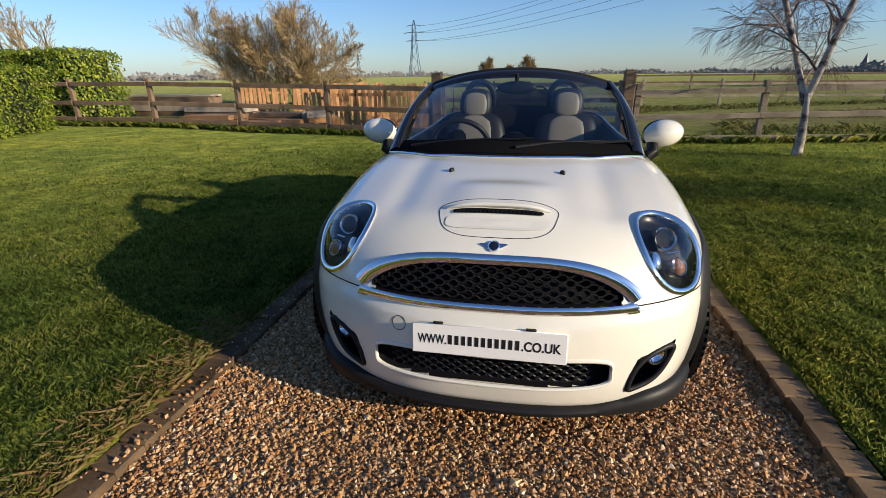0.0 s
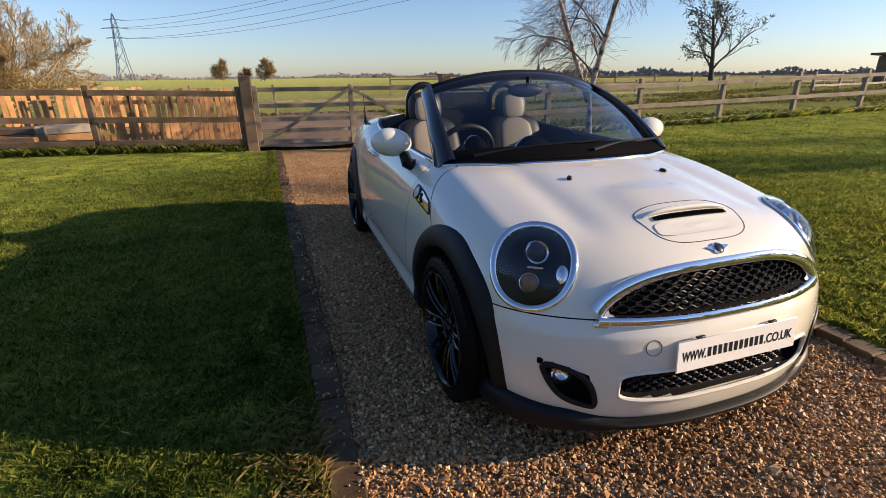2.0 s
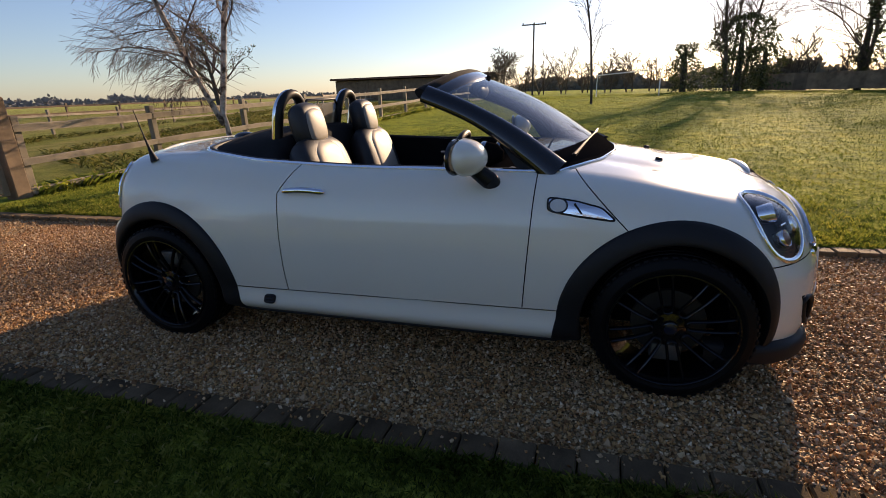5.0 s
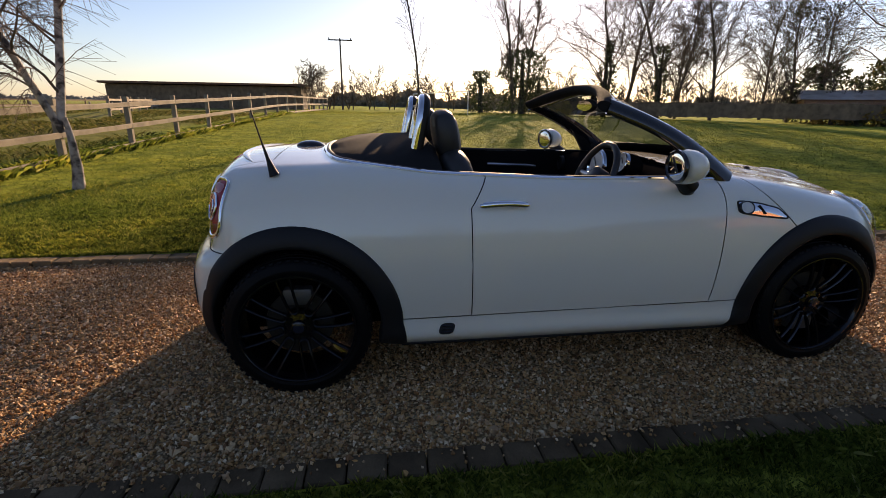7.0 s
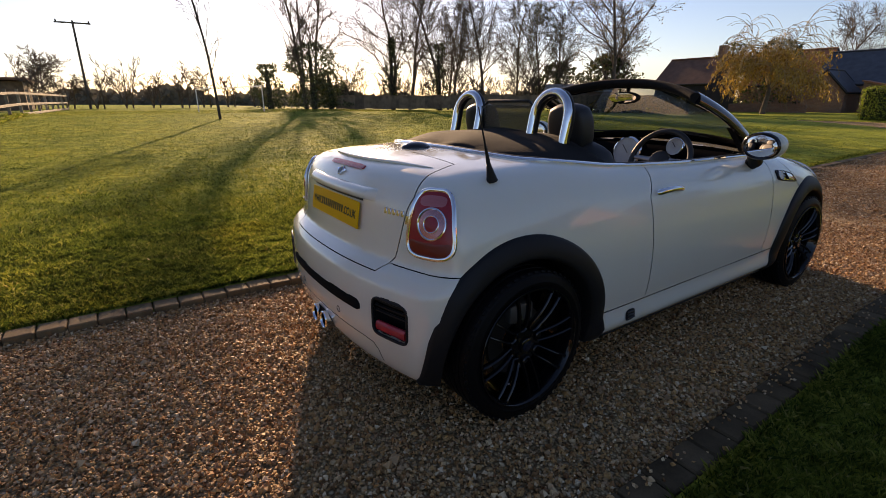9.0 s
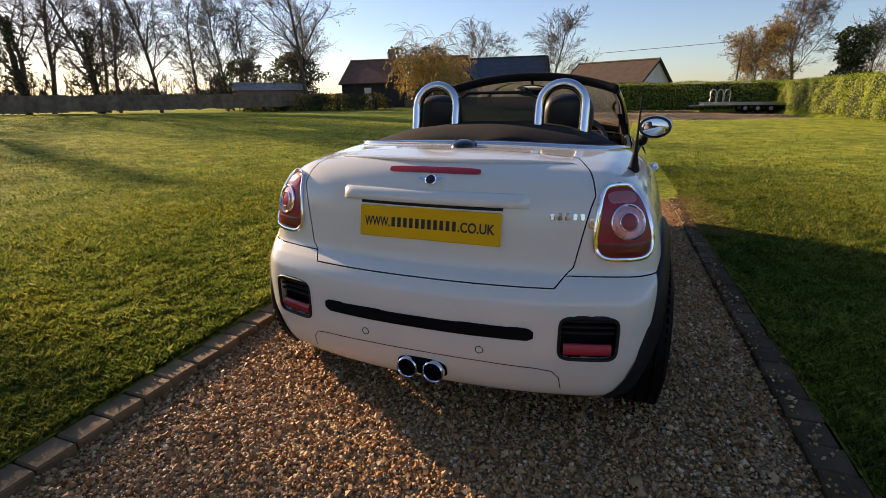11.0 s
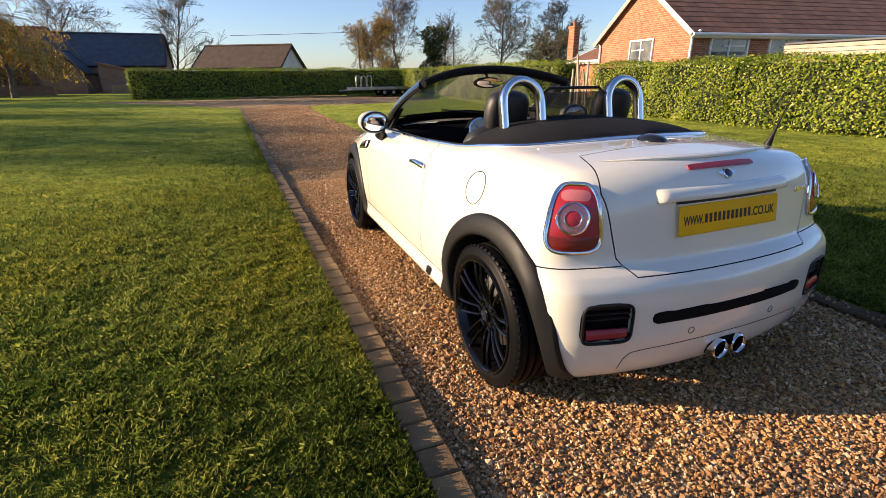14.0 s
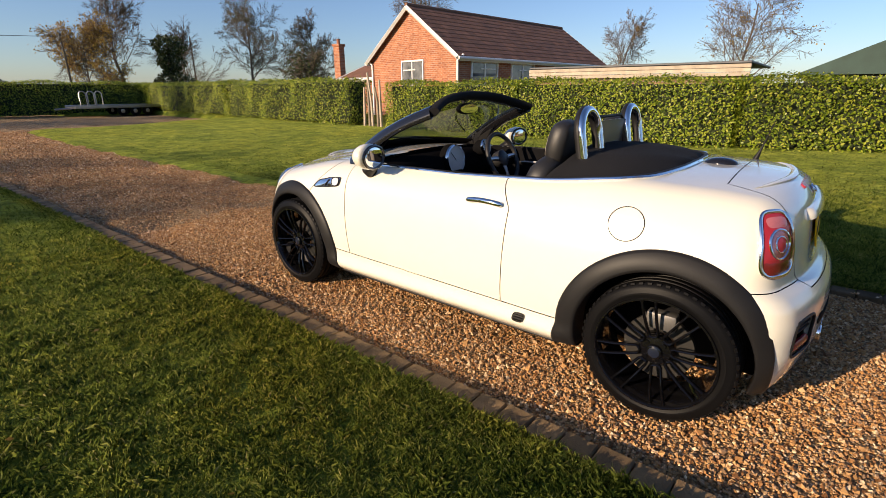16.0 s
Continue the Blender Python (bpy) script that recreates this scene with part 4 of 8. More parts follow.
# tow-eye cover and bonnet fittings
part("tow_cover", tube_bm(outline(frame_at(*front_pt(-0.318, 0.480)), superell(0.026, 0.026), 0.0), 0.0013, 6, True), CLADDING, car, "fine round tow-eye cover joint")
so = []
for k in range(72):
    a, b2 = superell(0.235, 0.098, 3.4, lambda a, b2: (a * (0.90 + 0.10 * b2 / 0.098), b2 * 0.95))(2 * math.pi * k / 72)
    so.append(top_pt(a, -1.640 + b2, 0.0003)[0])
part("scoop_joint", tube_bm(so, 0.0014, 5, True), CLADDING, car)
sc = []
for x in np.linspace(-0.19, 0.19, 31):
    sc.append(top_pt(float(x), -1.602)[0] + Vector((0, 0, 0.010 * (1 - (abs(x) / 0.2) ** 4))))
scoop = part("bonnet_scoop", tube_bm(sc, [0.012 * max(0.35, 1 - (abs(x) / 0.2) ** 6) for x in np.linspace(-0.19, 0.19, 31)], 12, flat=((0, 0, 1), 0.8)), WHITE, car, "raised bonnet scoop with black mesh slot")
patch("scoop_slot", frame_at(*top_pt(0.0, -1.625)), superell(0.165, 0.013, 5), lambda r: 0.0035, DARK, scoop, 3, 48)
part("scoop_mesh", tube_bm([top_pt(float(x), -1.625 + 0.008 * (1 if k % 2 else -1), 0.005)[0] for k, x in enumerate(np.linspace(-0.155, 0.155, 41))], 0.0022, 4), CLADDING, scoop)
patch("scoop_lip", frame_at(*top_pt(0.0, -1.672)), superell(0.185, 0.036, 4), lambda r: 0.003 - 0.004 * math.exp(-((r - 0.5) / 0.3) ** 2), WHITE, scoop, 6, 56)
for x in (-0.24, 0.245):
    c, n = top_pt(x, -1.205)
    part("washer_jet", lathe_bm([(0.011, -0.002), (0.011, 0.006), (0.008, 0.012), (0.0, 0.013)], facing(c, n) @ Matrix.Diagonal((1, 1.5, 1, 1)), 14), CLADDING, car)


def badge(at, size, parent):
    """A small round emblem with plain wings."""
    c, u, v, n = at
    b0 = part("badge", lathe_bm([(0, 0.006), (0.016, 0.006), (0.020, 0.004), (0.021, 0.0)], facing(c, n) @ Matrix.Scale(size, 4), 28), BADGE, parent, "round winged emblem, lettering left plain")
    part("badge_ring", lathe_bm([(0.0165, 0.0065), (0.0185, 0.0078), (0.021, 0.006), (0.022, 0.0)], facing(c, n) @ Matrix.Scale(size, 4), 28), CHROME, b0)
    for s in (-1, 1):
        bm = bmesh.new()
        top, low = [], []
        for f in np.linspace(0, 1, 8):
            a = (0.017 + 0.031 * f) * size * s
            top.append(bm.verts.new(c + u * a + v * (0.011 - 0.003 * f * f) * size + n * 0.004))
            low.append(bm.verts.new(c + u * a + v * (-0.010 + 0.016 * f) * size + n * 0.004))
        for a, b2, c2, d in zip(top, top[1:], low[1:], low):
            bm.faces.new((a, b2, c2, d))
        res = bmesh.ops.extrude_face_region(bm, geom=bm.faces[:])
        bmesh.ops.translate(bm, vec=-n * 0.005, verts=[g for g in res["geom"] if isinstance(g, bmesh.types.BMVert)])
        part("badge_wing", bm, CHROME, b0, smooth=False)


badge(frame_at(*front_pt(0, 0.742, 0.001)), 1.0, car)


def lettering(name, text, size, m, mat, parent, width):
    """Flat letters of the built-in font as a mesh, as wide as given."""
    cu = bpy.data.curves.new("letters", 'FONT')
    cu.body, cu.size, cu.extrude, cu.offset = text, size, 0.0006, 0.0011
    tmp = bpy.data.objects.new("letters", cu)
    me = bpy.data.meshes.new_from_object(tmp)
    xs = [v.co.x for v in me.vertices]
    k = width / (max(xs) - min(xs))
    for v in me.vertices:
        v.co.x = (v.co.x - min(xs)) * k
    me.name = name
    me.transform(m)
    me.materials.clear()
    me.materials.append(mat)
    bpy.data.objects.remove(tmp)
    bpy.data.curves.remove(cu)
    ob = new(name, me)
    ob.parent = parent
    return tagged(ob)


def number_plate(at, mat, word, frame_mat=None):
    c, u, v, n = at
    m = facing(c, n)
    plate = part("number_plate", box_bm((0.520, 0.111, 0.006), (0, 0, 0), 0.003, m), mat, car, word)
    for word2, x in (("WWW.", -0.240), (".CO.UK", 0.112)):
        lettering("printed_word", word2, 0.047, m @ Matrix.Translation((x, -0.0165, 0.0032)), PRINT, plate, 0.128 if x > 0 else 0.098)
    for k in range(11):
        part("printed_bar", box_bm((0.0135, 0.034, 0.0012), (0, 0, 0), 0.0004, m @ Matrix.Translation((-0.128 + 0.0226 * k, 0.0005, 0.0036))), PRINT, plate)
    return plate


fp = number_plate(frame_at((0, -1.912, 0.453), (0, -1, 0.10)), PLATE_WHITE, "white plate with black printing, its name as bars")
for x in (-0.17, 0.14):
    part("plate_clip", box_bm((0.035, 0.012, 0.007), (x, -1.908, 0.512), 0.002), CLADDING, fp)

# side fittings
for s in (-1, 1):
    c, n = side_pt(s, 0.367, 0.813, 0.020)
    handle = part("door_handle", tube_bm([side_pt(s, y, 0.811 + 0.004 * math.cos((y - 0.36) / 0.1 * 1.5), 0.022 - 3.0 * (y - 0.36) ** 2 * 0.4)[0] for y in np.linspace(0.250, 0.464, 14)], [0.007] + [0.0148] * 12 + [0.008], 10, flat=((0, 0, 1), 1.0)), CHROME, car, "chrome bar door handle")
    patch("handle_cup", frame_at(*side_pt(s, 0.367, 0.818)), superell(0.045, 0.036, 2.2), lambda r: 0.0012 - 0.0 * r, WHITE, handle, 3, 32)
    for y in (0.285, 0.45):
        part("handle_foot", tube_bm([side_pt(s, y, 0.813, -0.002)[0], side_pt(s, y, 0.813, 0.018)[0]], 0.007, 8), CHROME, handle)
    trim_c = frame_at(*side_pt(s, -0.855, 0.776))
    trim = patch("scuttle_trim", trim_c, superell(0.113, 0.026, 6, lambda a, b2: (a + (s * b2 * 1.1 * min(1, -a * s / 0.08) if a * s < 0 else 0), b2 + a * s * 0.16)), lambda r: 0.007 - 0.003 * r, CHROME, car, 4, 40, "chrome side repeater trim with a plain slash", 0.006)
    part("trim_edge", tube_bm(outline(trim_c, superell(0.116, 0.029, 6, lambda a, b2: (a + (s * b2 * 1.1 * min(1, -a * s / 0.08) if a * s < 0 else 0), b2 + a * s * 0.16)), 0.002, 48), 0.0045, 6, True), CLADDING, trim)
    patch("repeater", frame_at(*side_pt(s, -0.779, 0.786)), superell(0.032, 0.026, 2.2), lambda r: 0.012 - 0.003 * r * r, DIAL, trim, 4, 28, skirt=0.008)
    part("repeater_ring", tube_bm(outline(frame_at(*side_pt(s, -0.779, 0.786)), superell(0.034, 0.028, 2.2), 0.008, 32), 0.004, 6, True), BLACK_GLOSS, trim)
    part("slash", tube_bm([side_pt(s, -0.87 + 0.016 * k * 0.6, 0.757 + 0.012 * k, 0.009)[0] for k in range(4)], 0.004, 6), CLADDING, trim)
part("fuel_flap", tube_bm(outline(frame_at(*side_pt(1, 1.045, 0.818)), superell(0.072, 0.072), 0.0006, 72), 0.0020, 6, True), CLADDING, car, "round fuel flap joint")

# mirrors
for s in (-1, 1):
    bm = bmesh.new()
    bmesh.ops.create_uvsphere(bm, u_segments=28, v_segments=18, radius=1)
    for v in bm.verts:
        v.co.y = v.co.y * (1.0 if v.co.y < 0 else 0.45)
    bmesh.ops.transform(bm, matrix=Matrix.Translation((s * 0.822, -0.415, 0.978)) @ Matrix.Rotation(s * 0.16, 4, 'Z') @ Matrix.Rotation(-s * 0.10, 4, 'Y') @ Matrix.Diagonal((0.108, 0.088, 0.074, 1)), verts=bm.verts)
    mir = part("door_mirror", bm, WHITE, car, "oval cream white door mirror on a black foot")
    mm = facing((s * 0.819, -0.377, 0.978), Vector((-s * 0.16, 1, 0.0)))
    part("mirror_glass", lathe_bm([(0, 0.008), (0.7, 0.007), (0.97, 0.003), (1.0, 0.0)], mm @ Matrix.Diagonal((0.088, 0.058, 1, 1)), 36), MIRROR, mir, "mirror glass")
    part("mirror_rim", tube_bm([mm @ Vector((0.093 * math.cos(t), 0.063 * math.sin(t), 0.0)) for t in np.linspace(0, 2 * math.pi, 40, endpoint=False)], 0.009, 8, True), BLACK_GLOSS, mir)
    base = side_pt(s, -0.50, 0.865)[0]
    part("mirror_foot", tube_bm([base, base + Vector((s * 0.03, 0.004, 0.015)), (s * 0.765, -0.44, 0.925), (s * 0.79, -0.425, 0.945)], [0.034, 0.032, 0.028, 0.03], 14, flat=((0, 1, 0), 1.25)), CLADDING, mir)

# windscreen
def screen_pt(u, v):
    """u from -1 to 1 across, v from 0 at the scuttle to 1 at the header."""
    lo = Vector((0.630 * u, -0.985 + 0.235 * abs(u) ** 2.2, 0.935 - 0.030 * u * u))
    hi = Vector((0.545 * u, -0.290 + 0.115 * abs(u) ** 2.4, 1.308 - 0.085 * abs(u) ** 2.2))
    p = lo.lerp(hi, v)
    bow = 0.030 * math.sin(math.pi * v)
    return p + Vector((0.012 * u * math.sin(math.pi * v), -bow * 0.55, bow))


bm = bmesh.new()
rows = [[bm.verts.new(screen_pt(u * 0.985, 0.012 + v * 0.97)) for u in np.linspace(-1, 1, 25)] for v in np.linspace(0, 1, 13)]
for a, b2 in zip(rows, rows[1:]):
    for i in range(24):
        bm.faces.new((a[i], a[i + 1], b2[i + 1], b2[i]))
screen = part("windscreen", bm, GLASS, car, "raked clear windscreen in a black frame")
screen.visible_shadow = False
for s in (-1, 1):
    pts = [screen_pt(s * 1.01, v) + Vector((0, 0, 0.0)) for v in np.linspace(-0.03, 1.0, 16)]
    part("windscreen_pillar", tube_bm(pts, [0.066 - 0.022 * min(1, f * 1.6) for f in np.linspace(0, 1, 16)], 12, flat=((s, -0.5, 0.5), 0.5)), BLACK_GLOSS, screen)
    sail = [top_pt(s * 0.655, -0.77, 0.002)[0], top_pt(s * 0.655, -0.60, 0.002)[0], screen_pt(s, 0.42) + Vector((0, 0.035, -0.01))]
    bm = bmesh.new()
    vs = [bm.verts.new(p) for p in sail] + [bm.verts.new(p - Vector((s * 0.03, 0, 0))) for p in sail]
    bm.faces.new(vs[:3])
    bm.faces.new(vs[3:][::-1])
    for i in range(3):
        bm.faces.new((vs[i], vs[(i + 1) % 3], vs[3 + (i + 1) % 3], vs[3 + i]))
    part("corner_sail", bm, CLADDING, screen, smooth=False)
pts = [screen_pt(u, 1.0) + Vector((0, 0.012, 0.0)) for u in np.linspace(-1.02, 1.02, 31)]
part("header_rail", tube_bm(pts, 0.040, 14, flat=((0, -0.35, 0.9), 0.62)), FABRIC, screen, "black header rail with roof seal")
part("header_trim", tube_bm([screen_pt(u, 0.955) + Vector((0, 0, 0.004)) for u in np.linspace(-0.98, 0.98, 31)], 0.036, 8, flat=((0, -0.6, 0.8), 0.25)), BLACK_GLOSS, screen)
part("screen_foot", tube_bm([screen_pt(u, 0.06) + Vector((0, -0.004, 0.004)) for u in np.linspace(-1, 1, 31)], 0.055, 10, flat=((0, -0.5, 0.85), 0.22)), DASH, screen)
part("scuttle_chrome", tube_bm([top_pt(float(u * 0.655), float(-1.020 + 0.25 * abs(u) ** 2.2), 0.004)[0] for u in np.linspace(-1, 1, 41)], 0.0065, 8), CHROME, car, "thin bright strip under the windscreen")
part("scuttle_panel", tube_bm([top_pt(float(u * 0.63), float(-0.975 + 0.23 * abs(u) ** 2.2), 0.004)[0] for u in np.linspace(-1, 1, 41)], 0.042, 8, flat=((0, 0, 1), 0.22)), DASH, car)
for k, (x0, x1) in enumerate(((-0.52, 0.05), (0.03, 0.56))):
    a = screen_pt(x0 / 0.63, 0.03) + Vector((0, -0.012, 0.022))
    b2 = screen_pt(x1 / 0.63, 0.10) + Vector((0, -0.012, 0.020))
    wip = part("wiper", tube_bm([a, a.lerp(b2, 0.3) + Vector((0, -0.006, 0.012)), a.lerp(b2, 0.7) + Vector((0, -0.004, 0.012)), b2], [0.011, 0.009, 0.006, 0.005], 6, flat=((0, 0, 1), 0.7)), CLADDING, car, "black wiper arm and blade")
    part("wiper_blade", tube_bm([a.lerp(b2, 0.35) + Vector((0, -0.008, 0.0)), b2 + Vector((0.06, 0.0, 0.006))], 0.006, 6), CLADDING, wip)
bm = bmesh.new()
bmesh.ops.create_uvsphere(bm, u_segments=20, v_segments=12, radius=1)
bmesh.ops.transform(bm, matrix=Matrix.Translation((0, -0.325, 1.222)) @ Matrix.Diagonal((0.115, 0.024, 0.038, 1)), verts=bm.verts)
rvm = part("inside_mirror", bm, CLADDING, car, "oval inside mirror")
part("inside_mirror_stem", tube_bm([(0, -0.345, 1.245), (0, -0.36, 1.30)], 0.012, 8), CLADDING, rvm)
part("inside_mirror_glass", lathe_bm([(0, 0.003), (1, 0.0)], facing((0, -0.300, 1.222), (0, 1, -0.08)) @ Matrix.Diagonal((0.100, 0.029, 1, 1)), 28), MIRROR, rvm)

# bright waistline strip round the cockpit
belt = [(0.655, -0.76), (0.668, -0.60), (0.672, -0.3), (0.672, 0.0), (0.668, 0.3), (0.662, 0.6), (0.648, 0.80), (0.618, 0.95), (0.55, 1.045), (0.42, 1.10), (0.22, 1.135), (0.0, 1.145)]
bx = curve1(list(range(12)), [p[0] for p in belt])
by = curve1(list(range(12)), [p[1] for p in belt])
run = [top_pt(float(bx(t)), float(by(t)), 0.004)[0] for t in np.linspace(0, 11, 90)]
full = run[:-1] + [Vector((-p.x, p.y, p.z)) for p in run[::-1]]
part("waist_strip", tube_bm(full, 0.0085, 8), CHROME, car, "bright metal waistline strip")
part("waist_seal", tube_bm([p + Vector((-0.016 if p.x > 0 else 0.016, -0.012 if p.y > 1.0 else 0, 0.0)) for p in full], 0.011, 8), CLADDING, car)

# folded roof under its cover
bm = bmesh.new()
rows = []
for v in np.linspace(0, 1, 17):
    y = 0.60 + 0.535 * v
    w = 0.640 * (1 - max(0, (v - 0.25) / 0.75) ** 3.2) ** 0.5 if v < 1 else 0.02
    row = []
    for u in np.linspace(-1, 1, 29):
        x = w * u
        base = float(top_mid(y) - 0.03 * (abs(x) / 0.7) ** 2) - 0.004
        hgt = 0.105 * (1 - v) ** 0.55 * min(1.0, v / 0.12 + 0.55) * (1 - abs(u) ** 3.0)
        row.append(bm.verts.new((x, y, base + hgt + 0.003 * math.sin(9 * u + 5 * v))))
    rows.append(row)
front_row = [bm.verts.new((q.co.x, q.co.y - 0.015, 0.80)) for q in rows[0]]
rows.insert(0, front_row)
for a, b2 in zip(rows, rows[1:]):
    for i in range(28):
        bm.faces.new((a[i], a[i + 1], b2[i + 1], b2[i]))
part("folded_roof", bm, FABRIC, car, "black fabric folded roof behind the seats", sharp=70)

# roll hoops and wind stop
for s in (-1, 1):
    def hoop_pts(grow, back):
        pts = []
        for t in np.linspace(0, 1, 31):
            if t < 0.3:
                f = t / 0.3
                x, z = -0.108 - grow, 0.93 + (1.135 - 0.93) * f
            elif t > 0.7:
                f = (1 - t) / 0.3
                x, z = 0.108 + grow, 0.93 + (1.135 - 0.93) * f
            else:
                a = math.pi * (1 - (t - 0.3) / 0.4)
                x, z = (0.108 + grow) * math.cos(a), 1.135 + (0.108 + grow) * math.sin(a)
            pts.append(Vector((s * 0.325 + x, 0.71 - 0.20 * (z - 0.93) + back, z)))
        return pts
    hoop = part("roll_hoop", tube_bm(hoop_pts(0.0, 0.0), 0.024, 12), CLADDING, car, "roll hoop, polished metal with black front")
    part("hoop_sleeve", tube_bm(hoop_pts(0.002, 0.014), 0.0215, 12), CHROME, hoop, "polished metal sleeve")
    part("hoop_foot", box_bm((0.30, 0.10, 0.10), (s * 0.325, 0.72, 0.955), 0.03, None, 3), CLADDING, hoop)
bm = box_bm((0.40, 0.006, 0.20), (0, 0.668, 1.085), 0.0)
ws = part("wind_stop", tube_bm([(-0.205, 0.69, 0.98), (-0.205, 0.665, 1.17), (-0.16, 0.66, 1.205), (0.16, 0.66, 1.205), (0.205, 0.665, 1.17), (0.205, 0.69, 0.98)], 0.008, 8), CLADDING, car, "dark see-through wind stop between the hoops")
part("wind_mesh", bm, MESH_WIND, ws, smooth=False)

# seats
for s in (-1, 1):
    seat = empty("seat", (s * 0.345, 0.20, 0.40), label="cream leather seat with black sides and round headrest")
    seat.parent = car
    o = Vector(seat.location)

    def pad(name, size, at, lean, mat, power=4.0, label=""):
        bm = bmesh.new()
        bmesh.ops.create_cube(bm, size=1.0)
        bmesh.ops.subdivide_edges(bm, edges=bm.edges[:], cuts=7, use_grid_fill=True)
        for v in bm.verts:
            p = v.co * 2
            r = (abs(p.x) ** power + abs(p.y) ** power + abs(p.z) ** power) ** (1 / power)
            q = p / max(r, 1e-6)
            v.co = p.lerp(q, 0.85) / 2
        bmesh.ops.transform(bm, matrix=Matrix.Translation(Vector(at) - o) @ Matrix.Rotation(lean, 4, 'X') @ Matrix.Diagonal((*size, 1)), verts=bm.verts)
        return part(name, bm, mat, seat, label)

    x = s * 0.345
    pad("cushion", (0.47, 0.52, 0.16), (x, 0.15, 0.50), 0.12, LEATHER_DARK)
    pad("cushion_panel", (0.30, 0.46, 0.10), (x, 0.14, 0.545), 0.12, LEATHER_CREAM)
    pad("backrest", (0.49, 0.16, 0.60), (x, 0.455, 0.735), -0.30, LEATHER_DARK, 3.0, label="black leather backrest shell")
    pad("back_panel", (0.31, 0.10, 0.54), (x, 0.418, 0.745), -0.30, LEATHER_CREAM, 3.0, label="cream leather facing")
    hr = pad("headrest", (0.25, 0.12, 0.235), (x, 0.555, 1.080), -0.20, LEATHER_DARK, 2.6, label="round headrest, cream faced")
    pad("headrest_panel", (0.195, 0.075, 0.195), (x, 0.522, 1.077), -0.20, LEATHER_CREAM, 2.4)
    for d in (-0.05, 0.05):
        part("headrest_post", tube_bm([Vector((x + d, 0.54, 0.94)) - o, Vector((x + d, 0.56, 1.04)) - o], 0.006, 8), STEEL, seat)

# dashboard
bm = bmesh.new()
rows = []
for x in np.linspace(-0.615, 0.615, 21):
    crown = 0.02 * (1 - (x / 0.62) ** 2)
    rows.append([bm.verts.new((x, y, z + crown * k)) for y, z, k in ((-0.92, 0.885, 1), (-0.70, 0.905, 1), (-0.52, 0.900, 1), (-0.445, 0.872, 1), (-0.425, 0.83, 0.5), (-0.43, 0.74, 0), (-0.50, 0.64, 0), (-0.52, 0.50, 0))])
for a, b2 in zip(rows, rows[1:]):
    for i in range(7):
        bm.faces.new((a[i], a[i + 1], b2[i + 1], b2[i]))
dash = part("dashboard", bm, DASH, car, "black dashboard with a large central dial", sharp=60)


def dial(name, at, r, n, parent, face=DIAL):
    d0 = part(name, lathe_bm([(0, 0.010), (r * 0.88, 0.010), (r * 0.90, 0.012)], facing(at, n), 36), face, parent, "round dial with chrome rim")
    part("dial_rim", lathe_bm([(r * 0.88, 0.010), (r * 0.92, 0.024), (r, 0.020), (r * 1.02, 0.0), (r * 1.0, -0.012)], facing(at, n), 36), CHROME if face is DIAL else CLADDING, d0)
    part("dial_housing", lathe_bm([(r * 1.03, 0.002), (r * 1.04, -0.05), (r * 0.6, -0.09), (0, -0.1)], facing(at, n), 36), DASH, d0)
    part("dial_needle", box_bm((0.004, r * 0.7, 0.003), (0, 0, 0), 0, facing(at, n) @ Matrix.Rotation(0.7, 4, 'Z') @ Matrix.Translation((0, r * 0.3, 0.013))), PRINT, d0)
    return d0


dial("speedometer", (0.0, -0.425, 0.872), 0.105, (0, 1, 0.12), dash)
dial("rev_counter", (-0.345, -0.40, 0.935), 0.055, (0, 1, 0.25), dash)
for x in (-0.565, 0.565):
    dial("air_vent", (x, -0.43, 0.83), 0.05, (0, 1, 0.05), dash, CLADDING)
part("centre_stack", box_bm((0.17, 0.14, 0.40), (0, -0.44, 0.60), 0.03, None, 3), DASH, dash)
sw = part("steering_wheel", tube_bm([facing((-0.345, -0.235, 0.865), (0, 0.92, 0.40)) @ Vector((0.182 * math.cos(t), 0.182 * math.sin(t), 0)) for t in np.linspace(0, 2 * math.pi, 48, endpoint=False)], 0.0165, 10, True), LEATHER_DARK, car, "three-spoke black leather steering wheel")
wm = facing((-0.345, -0.235, 0.865), (0, 0.92, 0.40))
part("wheel_boss", lathe_bm([(0, 0.02), (0.045, 0.018), (0.062, 0.004), (0.055, -0.06)], wm, 28), LEATHER_DARK, sw)
for a in (0.05, math.pi - 0.05, -math.pi / 2):
    part("wheel_spoke", tube_bm([wm @ Vector((0.05 * math.cos(a), 0.05 * math.sin(a), -0.005)), wm @ Vector((0.175 * math.cos(a), 0.175 * math.sin(a), 0))], [0.020, 0.013], 8, flat=((0, 1, 0.4), 0.5)), STEEL, sw)
part("steering_column", tube_bm([wm @ Vector((0, 0, -0.03)), Vector((-0.345, -0.46, 0.77))], 0.045, 12), DASH, sw)
part("tunnel", box_bm((0.20, 0.95, 0.20), (0, 0.05, 0.43), 0.05, None, 3), DASH, car)
part("gear_lever", tube_bm([(0, -0.18, 0.52), (0, -0.16, 0.63), (0, -0.155, 0.67)], [0.02, 0.010, 0.024], 12), LEATHER_DARK, car)
part("handbrake", tube_bm([(0.0, 0.15, 0.55), (0.0, 0.02, 0.62), (0, -0.03, 0.63)], [0.016, 0.014, 0.016], 10), LEATHER_DARK, car)
for s in (-1, 1):
    part("door_pull", tube_bm([(s * 0.625, -0.25, 0.80), (s * 0.60, -0.20, 0.81), (s * 0.60, 0.05, 0.82), (s * 0.625, 0.10, 0.82)], 0.010, 8), STEEL, car)

